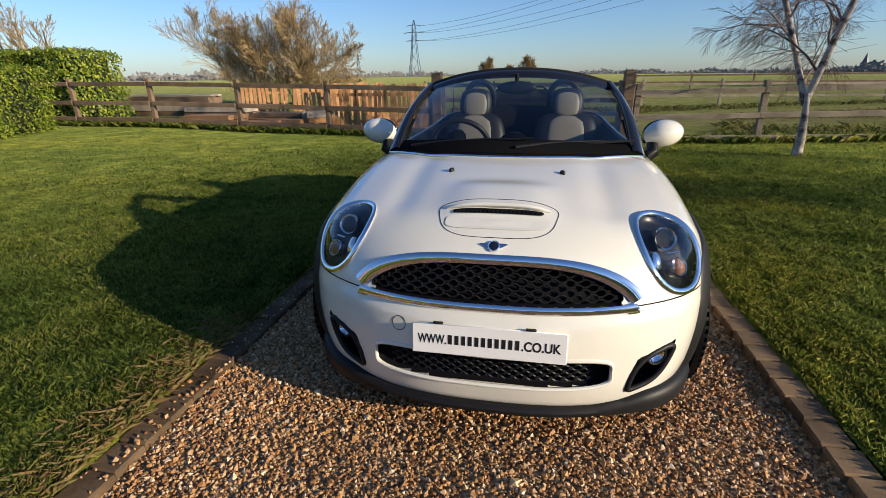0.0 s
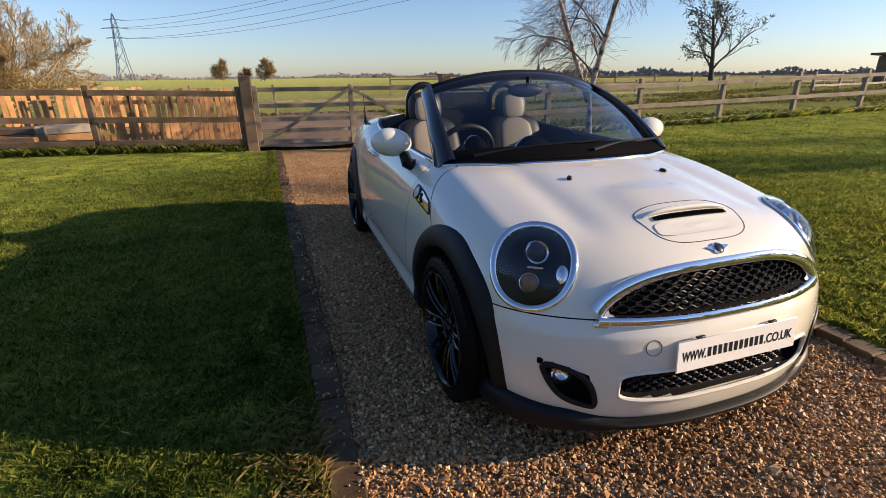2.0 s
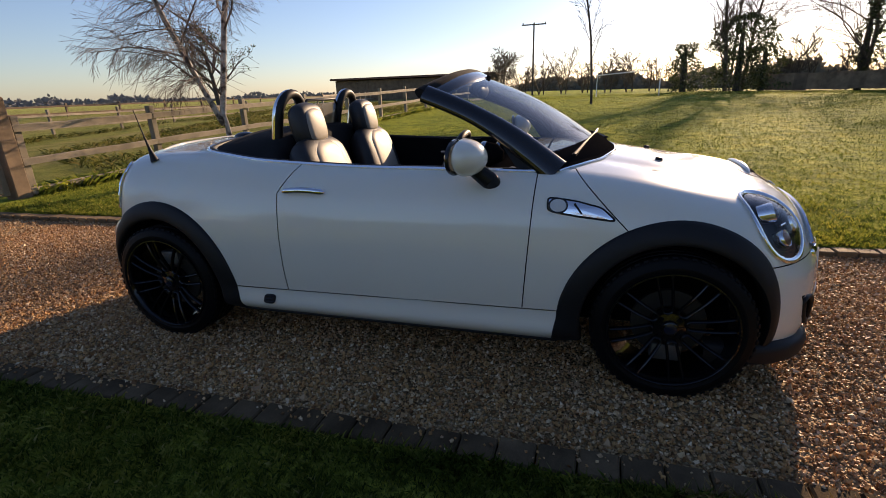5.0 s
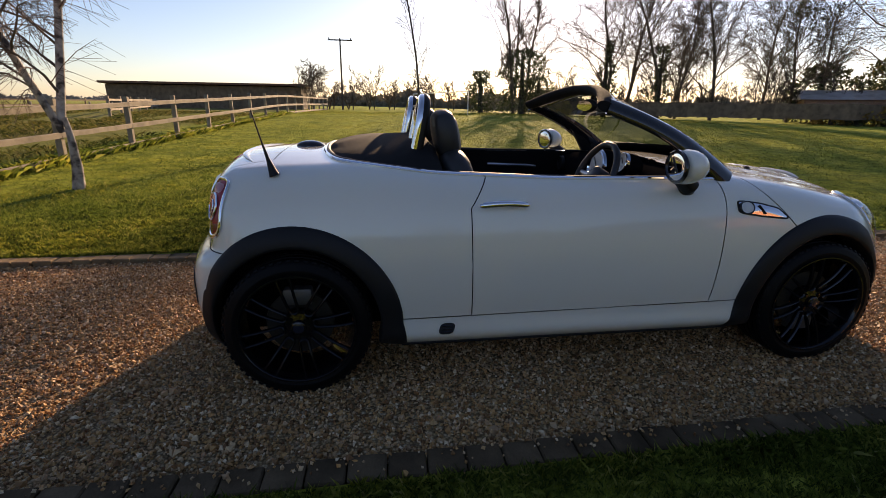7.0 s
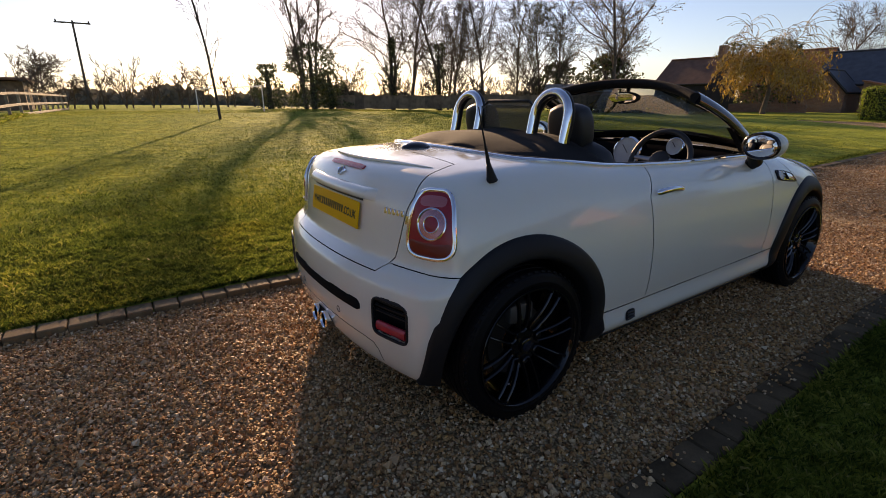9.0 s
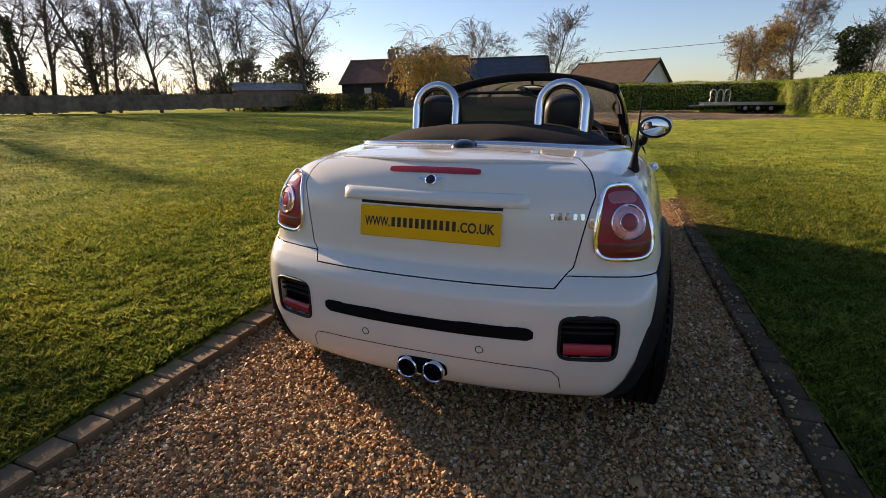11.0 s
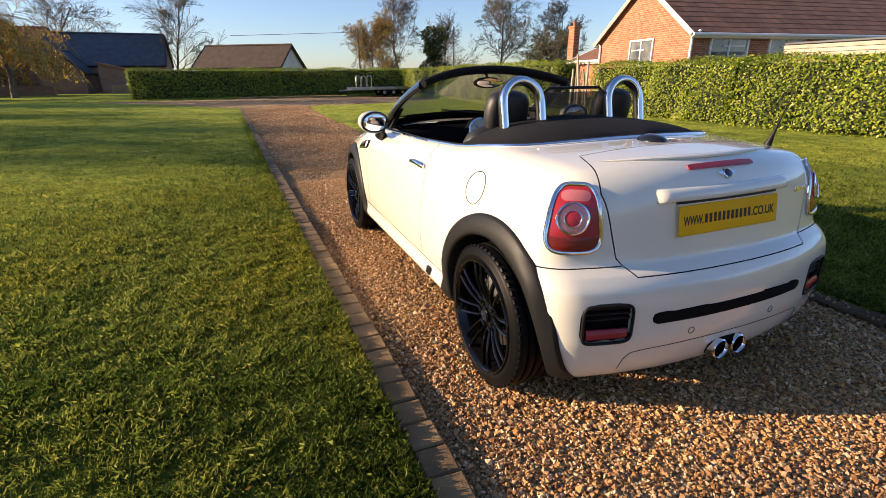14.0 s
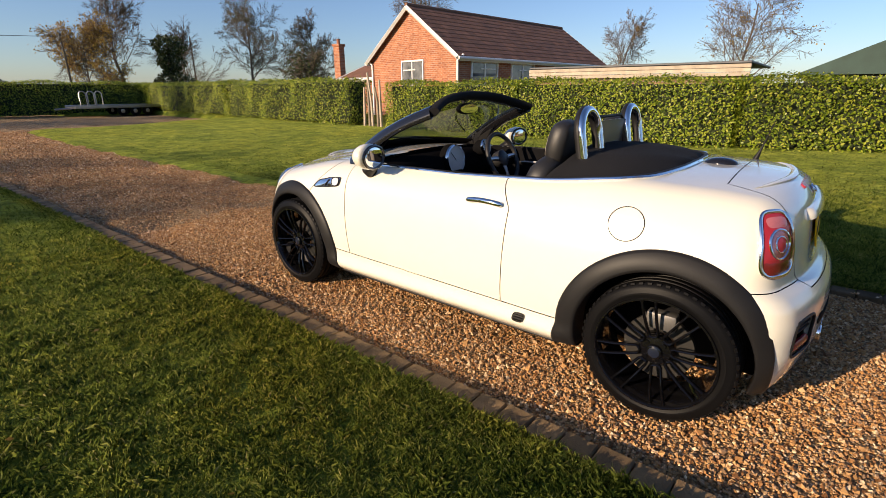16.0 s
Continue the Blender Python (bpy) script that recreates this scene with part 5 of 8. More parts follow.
# tail
for s in (-1, 1):
    c, n = on_body((s * 0.640, 2.2, 0.80), (0, -1, 0), 1.2)
    at = frame_at(c, Vector((s * 0.55, 0.80, 0.12)))
    sk = lambda a, b2: (a * (1.0 - 0.20 * b2 / 0.115) + 0.0, b2)
    tail = patch("tail_lamp", at, superell(0.082, 0.112, 3.6, sk), lambda r: 0.004 + 0.005 * (1 - r ** 3), RED_LENS, car, 7, 52, "red tail lamp with clear roundel in a chrome frame", 0.012)
    part("lamp_frame", tube_bm(outline(at, superell(0.088, 0.118, 3.6, sk), 0.006, 60), 0.0085, 8, True, flat=(at[3], 0.8)), CHROME, tail)
    c, u, v, n = at
    eye = (c + u * (-s * 0.006) + v * 0.003, u, v, n)
    part("roundel_ring", tube_bm(outline(eye, superell(0.054, 0.054), 0.0110, 40), 0.0045, 6, True), CHROME, tail)
    patch("reversing_lamp", eye, superell(0.051, 0.051), lambda r: 0.0110, ROUNDEL, tail, 4, 36, "clear silvered inner roundel")
    part("bulb_ring", tube_bm(outline(eye, superell(0.029, 0.029), 0.0125, 32), 0.0028, 6, True), CHROME, tail)
    patch("brake_bulb", eye, superell(0.028, 0.028), lambda r: 0.0140 - 0.002 * r * r, RED_LENS, tail, 4, 28, skirt=0.006)
    patch("lower_lens", (c - v * 0.083, u, v, n), superell(0.088, 0.026, 5), lambda r: 0.0092 - 0.003 * r ** 4, DARK_RED, tail, 4, 40, "darker red lower lens")
    # pale patch: the pinker lens top, plus a highlight painted into its colour
    patch("upper_lens", (c + v * 0.080, u, v, n), superell(0.050, 0.020, 3), lambda r: 0.0094 - 0.002 * r ** 4, PINK_LENS, tail, 4, 40, "paler red upper lens")
    at = frame_at(*rear_pt(s * 0.562, 0.440))
    vr = []
    for k in range(48):
        a, b2 = superell(0.089, 0.074, 6)(2 * math.pi * k / 48)
        vr.append(rear_pt(s * 0.562 + a, 0.440 + b2, -0.001)[0])
    vent = part("bumper_vent", tube_bm(vr, 0.006, 8, True), CLADDING, car, "black slatted bumper vent with a fog lamp")
    for k in range(3):
        z = 0.500 - 0.021 * k
        part("slat", tube_bm([rear_pt(s * 0.562 + a, z, -0.014)[0] for a in np.linspace(-0.082, 0.082, 7)], 0.0065, 6, flat=((0, 0, 1), 0.8)), CLADDING, vent)
    fogp = [rear_pt(s * 0.562 + a, 0.398, -0.012)[0] for a in np.linspace(-0.074, 0.074, 7)]
    part("fog_lens", tube_bm(fogp, 0.021, 10, flat=((0, 1, 0), 0.6)), RED_LENS, vent, "red rear fog lamp")
    part("pdc_sensor", tube_bm(outline(frame_at(*rear_pt(s * 0.216, 0.373)), superell(0.013, 0.013), 0.0, 24), 0.0016, 6, True), CLADDING, car, "round parking sensor")
    part("exhaust", lathe_bm([(0.0302, -0.10), (0.0310, 0.027), (0.036, 0.033), (0.0405, 0.028), (0.0405, -0.10)], facing((s * 0.050, 1.742, 0.258), (0, 1, 0.05)), 32), CHROME, car, "bright round exhaust tip")
    part("exhaust_bore", lathe_bm([(0.0, -0.05), (0.028, -0.05), (0.0295, 0.024)], facing((s * 0.050, 1.742, 0.258), (0, 1, 0.05)), 24), DARK, car)
# flat near-black patch on the skin, drawn for the shade of the exhaust cut-out
patch("exhaust_recess", frame_at(*rear_pt(0, 0.258)), superell(0.096, 0.046, 3), lambda r: 0.002, DARK)
slot = [rear_pt(float(x), 0.447, 0.001)[0] for x in np.linspace(-0.392, 0.392, 41)]
part("bumper_slot", tube_bm(slot, [0.012] + [0.0225] * 39 + [0.012], 12, flat=((0, 1, 0), 0.16)), DARK, car, "long black slot across the bumper")
dl = [(0.485, 0.235), (0.478, 0.285), (0.455, 0.312), (0.40, 0.320), (0.2, 0.328), (0.0, 0.330)]
dpts = [rear_pt(x, z, 0.0)[0] for x, z in [(float(np.interp(t, range(6), [q[0] for q in dl])), float(np.interp(t, range(6), [q[1] for q in dl]))) for t in np.linspace(0, 5, 41)]]
part("apron_joint", tube_bm(dpts + [Vector((-p.x, p.y, p.z)) for p in dpts[-2::-1]], 0.0016, 5), CLADDING, car)
bm = bmesh.new()
rows = []
for x in np.linspace(-0.345, 0.345, 41):
    e = float(clamp01((0.345 - abs(x)) / 0.035)) ** 0.6
    rows.append([bm.verts.new(rear_pt(float(x), zz, -0.002 + d * e)[0]) for zz, d in ((0.886, 0.0), (0.884, 0.007), (0.876, 0.018), (0.862, 0.024), (0.8445, 0.025), (0.8395, 0.020), (0.8385, 0.0))])
for a, b2 in zip(rows, rows[1:]):
    for i in range(6):
        bm.faces.new((a[i], a[i + 1], b2[i + 1], b2[i]))
part("boot_strip", bm, WHITE, car, "body-coloured boot handle strip", sharp=50)
part("strip_shadow", tube_bm([rear_pt(float(x), 0.834, 0.002)[0] for x in np.linspace(-0.26, 0.26, 31)], 0.005, 6), CLADDING, car)
lip = [top_pt(float(x), 1.535 - 0.10 * (abs(x) / 0.46) ** 2.2, 0.0015)[0] for x in np.linspace(-0.46, 0.46, 41)]
part("boot_lip", tube_bm(lip, [0.002 + 0.016 * (1 - (abs(x) / 0.46) ** 3) for x in np.linspace(-0.46, 0.46, 41)], 10, flat=((0, 0, 1), 0.55)), WHITE, car, "low body-coloured boot spoiler")
at = frame_at(*rear_pt(0, 0.947))
patch("high_brake_lamp", frame_at(at[0], Vector((0, 0.9, 0.45))), superell(0.168, 0.0125, 6), lambda r: 0.006, RED_LENS, car, 4, 56, "slim dark red high brake lamp", 0.008)
badge(frame_at(*rear_pt(0, 0.916, 0.002)), 1.0, car)
rp = number_plate(frame_at((0, 1.662, 0.770), (0, 1, 0.16)), PLATE_YELLOW, "yellow plate with black printing, its name as bars")
c, n = rear_pt(-0.470, 0.805, 0.003)
for k in range(5):
    part("model_badge", box_bm((0.015, 0.024, 0.004), (0, 0, 0), 0.002, facing(rear_pt(-0.418 - 0.023 * k, 0.818, 0.002)[0], rear_pt(-0.43, 0.81)[1])), CHROME, car, "chrome model badge as plain blocks")
part("model_badge", box_bm((0.022, 0.034, 0.004), (0, 0, 0), 0.002, facing(rear_pt(-0.540, 0.800, 0.002)[0], rear_pt(-0.52, 0.80)[1])), CHROME, car)
c, n = top_pt(-0.655, 1.305)
aer = part("aerial", tube_bm([c, c + Vector((0, 0.008, 0.025)), c + Vector((0, 0.020, 0.065)), c + Vector((0, 0.040, 0.14)), c + Vector((0, 0.070, 0.26))], [0.022, 0.016, 0.008, 0.0035, 0.0022], 10), CLADDING, car, "short black whip aerial")
bm = bmesh.new()
bmesh.ops.create_uvsphere(bm, u_segments=24, v_segments=14, radius=1)
bmesh.ops.transform(bm, matrix=Matrix.Translation((0.0, 1.235, 0.992)) @ Matrix.Diagonal((0.055, 0.075, 0.032, 1)), verts=bm.verts)
part("roof_dome", bm, BLACK_GLOSS, car, "small glossy black aerial dome")

# ---- materials of the place ----
WOOD_DARK = stuff_mat("weathered_brown_wood", (0.23, 0.155, 0.095), 0.8, big=3, fine=60, var=0.35, bump=0.5, spread=0.35, dist=0.006)
WOOD_GREY = stuff_mat("silvered_fence_wood", (0.34, 0.28, 0.20), 0.8, big=3, fine=60, var=0.35, bump=0.5, spread=0.35, dist=0.006)
WOOD_ORANGE = stuff_mat("new_orange_wood", (0.62, 0.32, 0.13), 0.7, big=4, fine=50, var=0.22, bump=0.3, spread=0.35, dist=0.004)
WOOD_PALE = stuff_mat("pale_plank_wood", (0.50, 0.42, 0.32), 0.7, big=4, fine=50, var=0.2, bump=0.3, spread=0.2, dist=0.004)
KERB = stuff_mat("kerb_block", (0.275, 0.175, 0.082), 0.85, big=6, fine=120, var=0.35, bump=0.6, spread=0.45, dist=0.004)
# darker, duller copy of the kerb block, used along the west side
KERB_DARK = stuff_mat("damp_kerb_block", (0.150, 0.103, 0.060), 0.9, spec=0.08, big=6, fine=120, var=0.4, bump=0.6, spread=0.4, dist=0.004)
STONE = leaf_mat("gravel_stones", [(0.0, (0.18, 0.076, 0.028)), (0.25, (0.44, 0.215, 0.078)), (0.5, (0.61, 0.335, 0.128)), (0.70, (0.44, 0.265, 0.145)), (0.88, (0.72, 0.47, 0.245)), (1.0, (0.84, 0.66, 0.44))], 0.6, 0.0, 0.3)
PASTURE = leaf_mat("pasture_blades", [(0.0, (0.05, 0.065, 0.02)), (0.5, (0.15, 0.155, 0.045)), (1.0, (0.28, 0.23, 0.10))], 0.7, 0.45, 0.04, 2.0)
GRASS = leaf_mat("grass_blades", [(0.0, (0.042, 0.075, 0.018)), (0.4, (0.165, 0.205, 0.040)), (0.75, (0.305, 0.33, 0.066)), (0.97, (0.42, 0.405, 0.11)), (1.0, (0.50, 0.43, 0.20))], 0.65, 0.60, 0.04, 2.0)
STRAW = leaf_mat("dry_grass", [(0.0, (0.26, 0.17, 0.06)), (0.6, (0.34, 0.24, 0.10)), (1.0, (0.16, 0.18, 0.04))], 0.7, 0.3)
LAUREL = leaf_mat("laurel_leaves", [(0.0, (0.06, 0.11, 0.010)), (0.35, (0.18, 0.26, 0.018)), (0.7, (0.34, 0.42, 0.035)), (1.0, (0.54, 0.54, 0.085))], 0.4, 0.4, 0.35)
# near-black green: the shade between hedge leaves is put into this colour
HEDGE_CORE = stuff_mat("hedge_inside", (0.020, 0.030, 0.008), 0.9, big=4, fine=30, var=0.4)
BARK = stuff_mat("grey_brown_bark", (0.13, 0.10, 0.075), 0.9, big=4, fine=40, var=0.35, bump=0.5)
BARK_DARK = stuff_mat("dark_bark", (0.065, 0.055, 0.045), 0.9, big=4, fine=40, var=0.35, bump=0.5)
TWIG_TAN = stuff_mat("tan_twigs", (0.46, 0.33, 0.15), 0.8, big=2, fine=20, var=0.3, spread=0.4)
TWIG_BIRCH = stuff_mat("birch_twigs", (0.17, 0.115, 0.09), 0.8, big=2, fine=20, var=0.3, spread=0.3)
IVY = leaf_mat("ivy_leaves", [(0.0, (0.025, 0.038, 0.012)), (0.6, (0.065, 0.085, 0.026)), (1.0, (0.12, 0.13, 0.045))], 0.4, 0.25)
TAN_LEAF = leaf_mat("tan_dry_leaves", [(0.0, (0.26, 0.17, 0.06)), (0.5, (0.40, 0.29, 0.12)), (1.0, (0.52, 0.42, 0.20))], 0.6, 0.45)
AUTUMN = leaf_mat("autumn_leaves", [(0.0, (0.20, 0.11, 0.02)), (0.5, (0.36, 0.22, 0.045)), (1.0, (0.48, 0.34, 0.09))], 0.6, 0.4)
WILLOW = leaf_mat("willow_leaves", [(0.0, (0.28, 0.15, 0.02)), (0.5, (0.46, 0.28, 0.05)), (1.0, (0.58, 0.42, 0.11))], 0.6, 0.45)
BIRCH_BARK, nodes, links, b = node_mat("white_birch_bark", 0.7)
bn = noise_of(nodes, links, 9.0, 5)
links.new(ramp_of(nodes, links, bn, [(0.38, (0.06, 0.045, 0.04)), (0.50, (0.32, 0.27, 0.23)), (0.7, (0.52, 0.46, 0.40))]), b.inputs["Base Color"])


# ---- kerbs ----
def soft_block(size, bevel):
    me = bpy.data.meshes.new("block")
    bm = box_bm(size, (0, 0, 0), bevel)
    bm.to_mesh(me)
    bm.free()
    return me


def piece(name, me, m, parent, mat=None):
    if mat and not me.materials:
        me.materials.append(mat)
    ob = new(name, me)
    ob.parent = parent
    ob.matrix_parent_inverse = parent.matrix_world.inverted()
    ob.matrix_basis = m
    return ob


# ---- fences ----
def post_me(w, d, h, round_top=True):
    bm = box_bm((w, d, h), (0, 0, h / 2), 0.008)
    if round_top:
        for v in bm.verts:
            if v.co.z > h - 0.02:
                v.co.z += 0.02 - 0.012 * abs(v.co.x) / w
    me = bpy.data.meshes.new("post")
    bm.to_mesh(me)
    bm.free()
    return me


def rail_between(name, a, b2, h, d, mat, parent, wob=0.006):
    """A sawn rail from a to b2, slightly bowed."""
    a, b2 = Vector(a), Vector(b2)
    n = 7
    bm = bmesh.new()
    way = (b2 - a).normalized()
    side = Vector((-way.y, way.x, 0)).normalized()
    rows = []
    for i in range(n):
        p = a.lerp(b2, i / (n - 1)) + Vector((0, 0, random.uniform(-wob, wob)))
        hh = h * random.uniform(0.94, 1.06)
        rows.append([bm.verts.new(p + side * dx * d / 2 + Vector((0, 0, dz * hh / 2))) for dx, dz in ((-1, -1), (1, -1), (1, 0.8), (0.6, 1), (-0.6, 1), (-1, 0.8))])
    for r, q in zip(rows, rows[1:]):
        for k in range(6):
            bm.faces.new((r[k], r[(k + 1) % 6], q[(k + 1) % 6], q[k]))
    bm.faces.new(rows[0][::-1])
    bm.faces.new(rows[-1])
    return part(name, bm, mat, parent, smooth=False)


def rail_fence(name, spots, heights, post_h, mat, label, rail_h=0.085, side=-0.06, gz=ground_z, post=(0.10, 0.10)):
    fence = empty(name, (spots[0][0], spots[0][1], 0), label=label, category="fence")
    inv = Matrix.Translation(-fence.location)
    me = post_me(post[0], post[1], post_h + 0.15)
    for x, y in spots:
        z = float(gz(x, y)) - 0.15
        ob = piece("post", me, Matrix.Translation((x, y, z)) @ Matrix.Rotation(random.uniform(-0.03, 0.03), 4, 'Y') @ Matrix.Rotation(random.uniform(-0.1, 0.1), 4, 'Z'), fence, mat)
        ob.matrix_parent_inverse = inv
    for h in heights:
        for (x0, y0), (x1, y1) in zip(spots, spots[1:]):
            z0, z1 = float(gz(x0, y0)) + h, float(gz(x1, y1)) + h
            r = rail_between("rail", (x0 - 0.04, y0 + side, z0), (x1 + 0.04, y1 + side, z1), rail_h, 0.04, mat, fence)
            r.matrix_parent_inverse = inv
    return fence


east_spots = [(1.775 + 2.26 * k, 6.33 - 0.040 * 2.26 * k - 0.00075 * (2.26 * k) ** 1.0) for k in range(1, 18)]
rail_fence("paddock_fence", [(1.93, 6.33)] + east_spots, (0.90, 0.47, 0.08), 1.04, WOOD_GREY, "silvered post-and-rail fence along the lawn", 0.09)
west_spots = [(-1.98, 6.62), (-4.36, 6.84), (-6.62, 7.0), (-8.95, 7.1), (-11.3, 7.25), (-13.6, 7.4)]
rail_fence("garden_fence", west_spots, (1.00, 0.56, 0.17), 1.10, WOOD_DARK, "dark brown three-rail fence behind the lawn", 0.095)
for x, y in ((-1.86, 6.60), (1.775, 6.33)):
    g = part("gate_post", box_bm((0.20, 0.20, 1.50), (0, 0, 0.60), 0.015), WOOD_DARK, None, smooth=False)
    g.location = (x, y, 0.04)
    for v in g.data.vertices:
        if v.co.z > 1.3:
            v.co.z -= 0.05 * (abs(v.co.x) + abs(v.co.y)) / 0.2
    tagged(g, "thick weathered square wooden gate post", "post", group="gate posts")

gate = empty("field_gate", (-1.72, 6.58, 0.12), label="weathered five-bar wooden field gate, shut", category="gate")
ga, gb = Vector((0.0, 0.0, 0)), Vector((3.36, -0.22, 0))
for h in (0.06, 0.26, 0.46, 0.70, 0.98):
    rail_between("bar", ga + Vector((0, 0, h)), gb + Vector((0, 0, h)), 0.075, 0.03, WOOD_GREY, gate, 0.003)
for f in (0.0, 0.5, 1.0):
    p = ga.lerp(gb, f)
    part("stile", box_bm((0.08, 0.06, 1.06), p + Vector((0, 0.0, 0.52)), 0.006), WOOD_GREY, gate, smooth=False)
for a, b2 in (((0.05, 0, 0.06), (1.66, -0.11, 0.98)), ((3.3, -0.22, 0.06), (1.70, -0.11, 0.98))):
    rail_between("brace", Vector(a) + Vector((0, -0.04, 0)), Vector(b2) + Vector((0, -0.04, 0)), 0.07, 0.025, WOOD_GREY, gate, 0.003)

# field fences far off
rail_fence("field_fence", [(-4 + 2.6 * k, 15.0 + 0.12 * k) for k in range(0, 14)], (0.78, 0.40), 0.95, WOOD_GREY, "thin paddock fence out in the field", 0.06, gz=lambda x, y: 0.12, post=(0.08, 0.08))
rail_fence("field_fence", [(6 + 3.4 * k, 30.0 - 0.25 * k) for k in range(0, 15)], (1.0, 0.6), 1.15, WOOD_DARK, "dark rail fence across the far field", 0.10, gz=lambda x, y: 0.12)
rail_fence("field_fence", [(20 + 3.0 * k, 12.0 + 0.9 * k) for k in range(0, 10)], (0.9, 0.5), 1.05, WOOD_GREY, "grey rail fence between paddocks", 0.09, gz=lambda x, y: 0.3)

# timber yard behind the garden fence
def slat_panel(x0, y0, x1, y1, h, n, mat, label, gap=0.35):
    p = empty("slat_panel", (x0, y0, 0.10), label=label, category="fence panel", group="slat panels")
    a, b2 = Vector((0, 0, 0)), Vector((x1 - x0, y1 - y0, 0))
    ang = math.atan2(b2.y, b2.x)
    w = b2.length / n * (1 - gap)
    me = bpy.data.meshes.new("slat")
    bm = box_bm((w, 0.022, h), (0, 0, h / 2), 0.003)
    bm.to_mesh(me)
    bm.free()
    me.materials.append(mat)
    for k in range(n):
        s = new("slat", me)
        s.parent = p
        s.matrix_basis = Matrix.Translation(a.lerp(b2, (k + 0.5) / n) + Vector((0, -0.03, random.uniform(-0.03, 0.03)))) @ Matrix.Rotation(ang, 4, 'Z') @ Matrix.Rotation(random.uniform(-0.05, 0.05), 4, 'Y')
    for z in (0.22 * h, 0.80 * h):
        rail_between("crosspiece", a + Vector((0, 0, z)), b2 + Vector((0, 0, z)), 0.07, 0.035, mat, p)
    return p


slat_panel(-4.45, 7.20, -2.08, 7.98, 1.0, 26, WOOD_ORANGE, "new orange timber slat panel behind the fence", 0.22)
slat_panel(-6.4, 11.3, -4.6, 11.9, 1.00, 12, WOOD_ORANGE, "orange timber slat panel further back", 0.3)
slat_panel(-7.6, 11.5, -6.6, 11.85, 0.86, 7, WOOD_ORANGE, "orange timber slat panel further back", 0.3)
slat_panel(-9.7, 11.9, -8.2, 12.4, 0.88, 11, WOOD_ORANGE, "orange timber slat panel further back", 0.35)


def timber_stack(x, y, ang, layers, L, deep, label):
    """Boards laid in courses, with a gap between each two."""
    t = empty("timber_stack", (x, y, 0.10), label=label, category="timber stack", group="timber stacks")
    t.rotation_euler = (0, 0, ang)
    z = 0.0
    for k, (n, hh, mat) in enumerate(layers):
        w = deep / n
        for j in range(n):
            m = Matrix.Translation((random.uniform(-0.12, 0.12), -deep / 2 + (j + 0.5) * w, z + hh / 2)) @ Matrix.Rotation(random.uniform(-0.03, 0.03), 4, 'Z')
            part("board", box_bm((L * random.uniform(0.82, 1.0), w * 0.94, hh - 0.012), (0, 0, 0), 0.006, m), mat, t, smooth=False)
        z += hh
    return t


timber_stack(-11.1, 10.6, 0.05, [(2, 0.24, WOOD_DARK), (3, 0.20, WOOD_PALE), (2, 0.22, WOOD_DARK), (4, 0.06, WOOD_PALE)], 3.0, 0.9, "stack of long pale boards on dark sleepers")
timber_stack(-9.3, 10.3, -0.04, [(2, 0.22, WOOD_DARK), (3, 0.16, WOOD_PALE), (4, 0.06, WOOD_PALE)], 2.2, 0.8, "lower stack of pale and brown boards")
timber_stack(-8.5, 8.75, 0.03, [(3, 0.13, WOOD_ORANGE), (3, 0.13, WOOD_ORANGE)], 1.5, 0.8, "low pile of new orange timber")
timber_stack(-7.0, 9.6, -0.02, [(4, 0.07, WOOD_PALE), (4, 0.07, WOOD_ORANGE), (3, 0.12, WOOD_DARK)], 1.7, 0.7, "low pile of mixed boards on the earth")
timber_stack(-5.6, 9.2, 0.35, [(3, 0.16, WOOD_ORANGE), (3, 0.16, WOOD_PALE)], 0.9, 0.6, "short pile of orange offcuts")
timber_stack(-11.9, 8.9, 0.10, [(5, 0.05, WOOD_ORANGE), (4, 0.05, WOOD_PALE)], 2.6, 1.0, "flat spread of fresh boards on the earth")
for k in range(9):
    x, y = random.uniform(-12.5, -5.0), random.uniform(8.2, 9.8)
    L, hh = random.uniform(0.6, 1.6), random.uniform(0.07, 0.16)
    ob = part("timber_sleeper", box_bm((L, random.uniform(0.14, 0.26), hh), (0, 0, hh / 2), 0.012), random.choice([WOOD_ORANGE, WOOD_DARK, WOOD_PALE]), None, smooth=False)
    ob.matrix_basis = Matrix.Translation((x, y, 0.09)) @ Matrix.Rotation(random.uniform(-0.35, 0.35), 4, 'Z')
    tagged(ob, "reclaimed timber sleeper lying on the earth", "sleeper", group="timber sleepers")
strip("timber_yard", stuff_mat("trodden_yard", (0.36, 0.205, 0.105), 0.95, spec=0.03, big=0.8, fine=20, var=0.35, bump=0.5, dist=0.02), list(np.arange(7.7, 13.5, 0.5)), lambda y: -13.5, lambda y: -2.3, lambda x, y: 0.095 + 0.01 * math.sin(2 * x + y), "bare brown earth of the timber yard", 16)


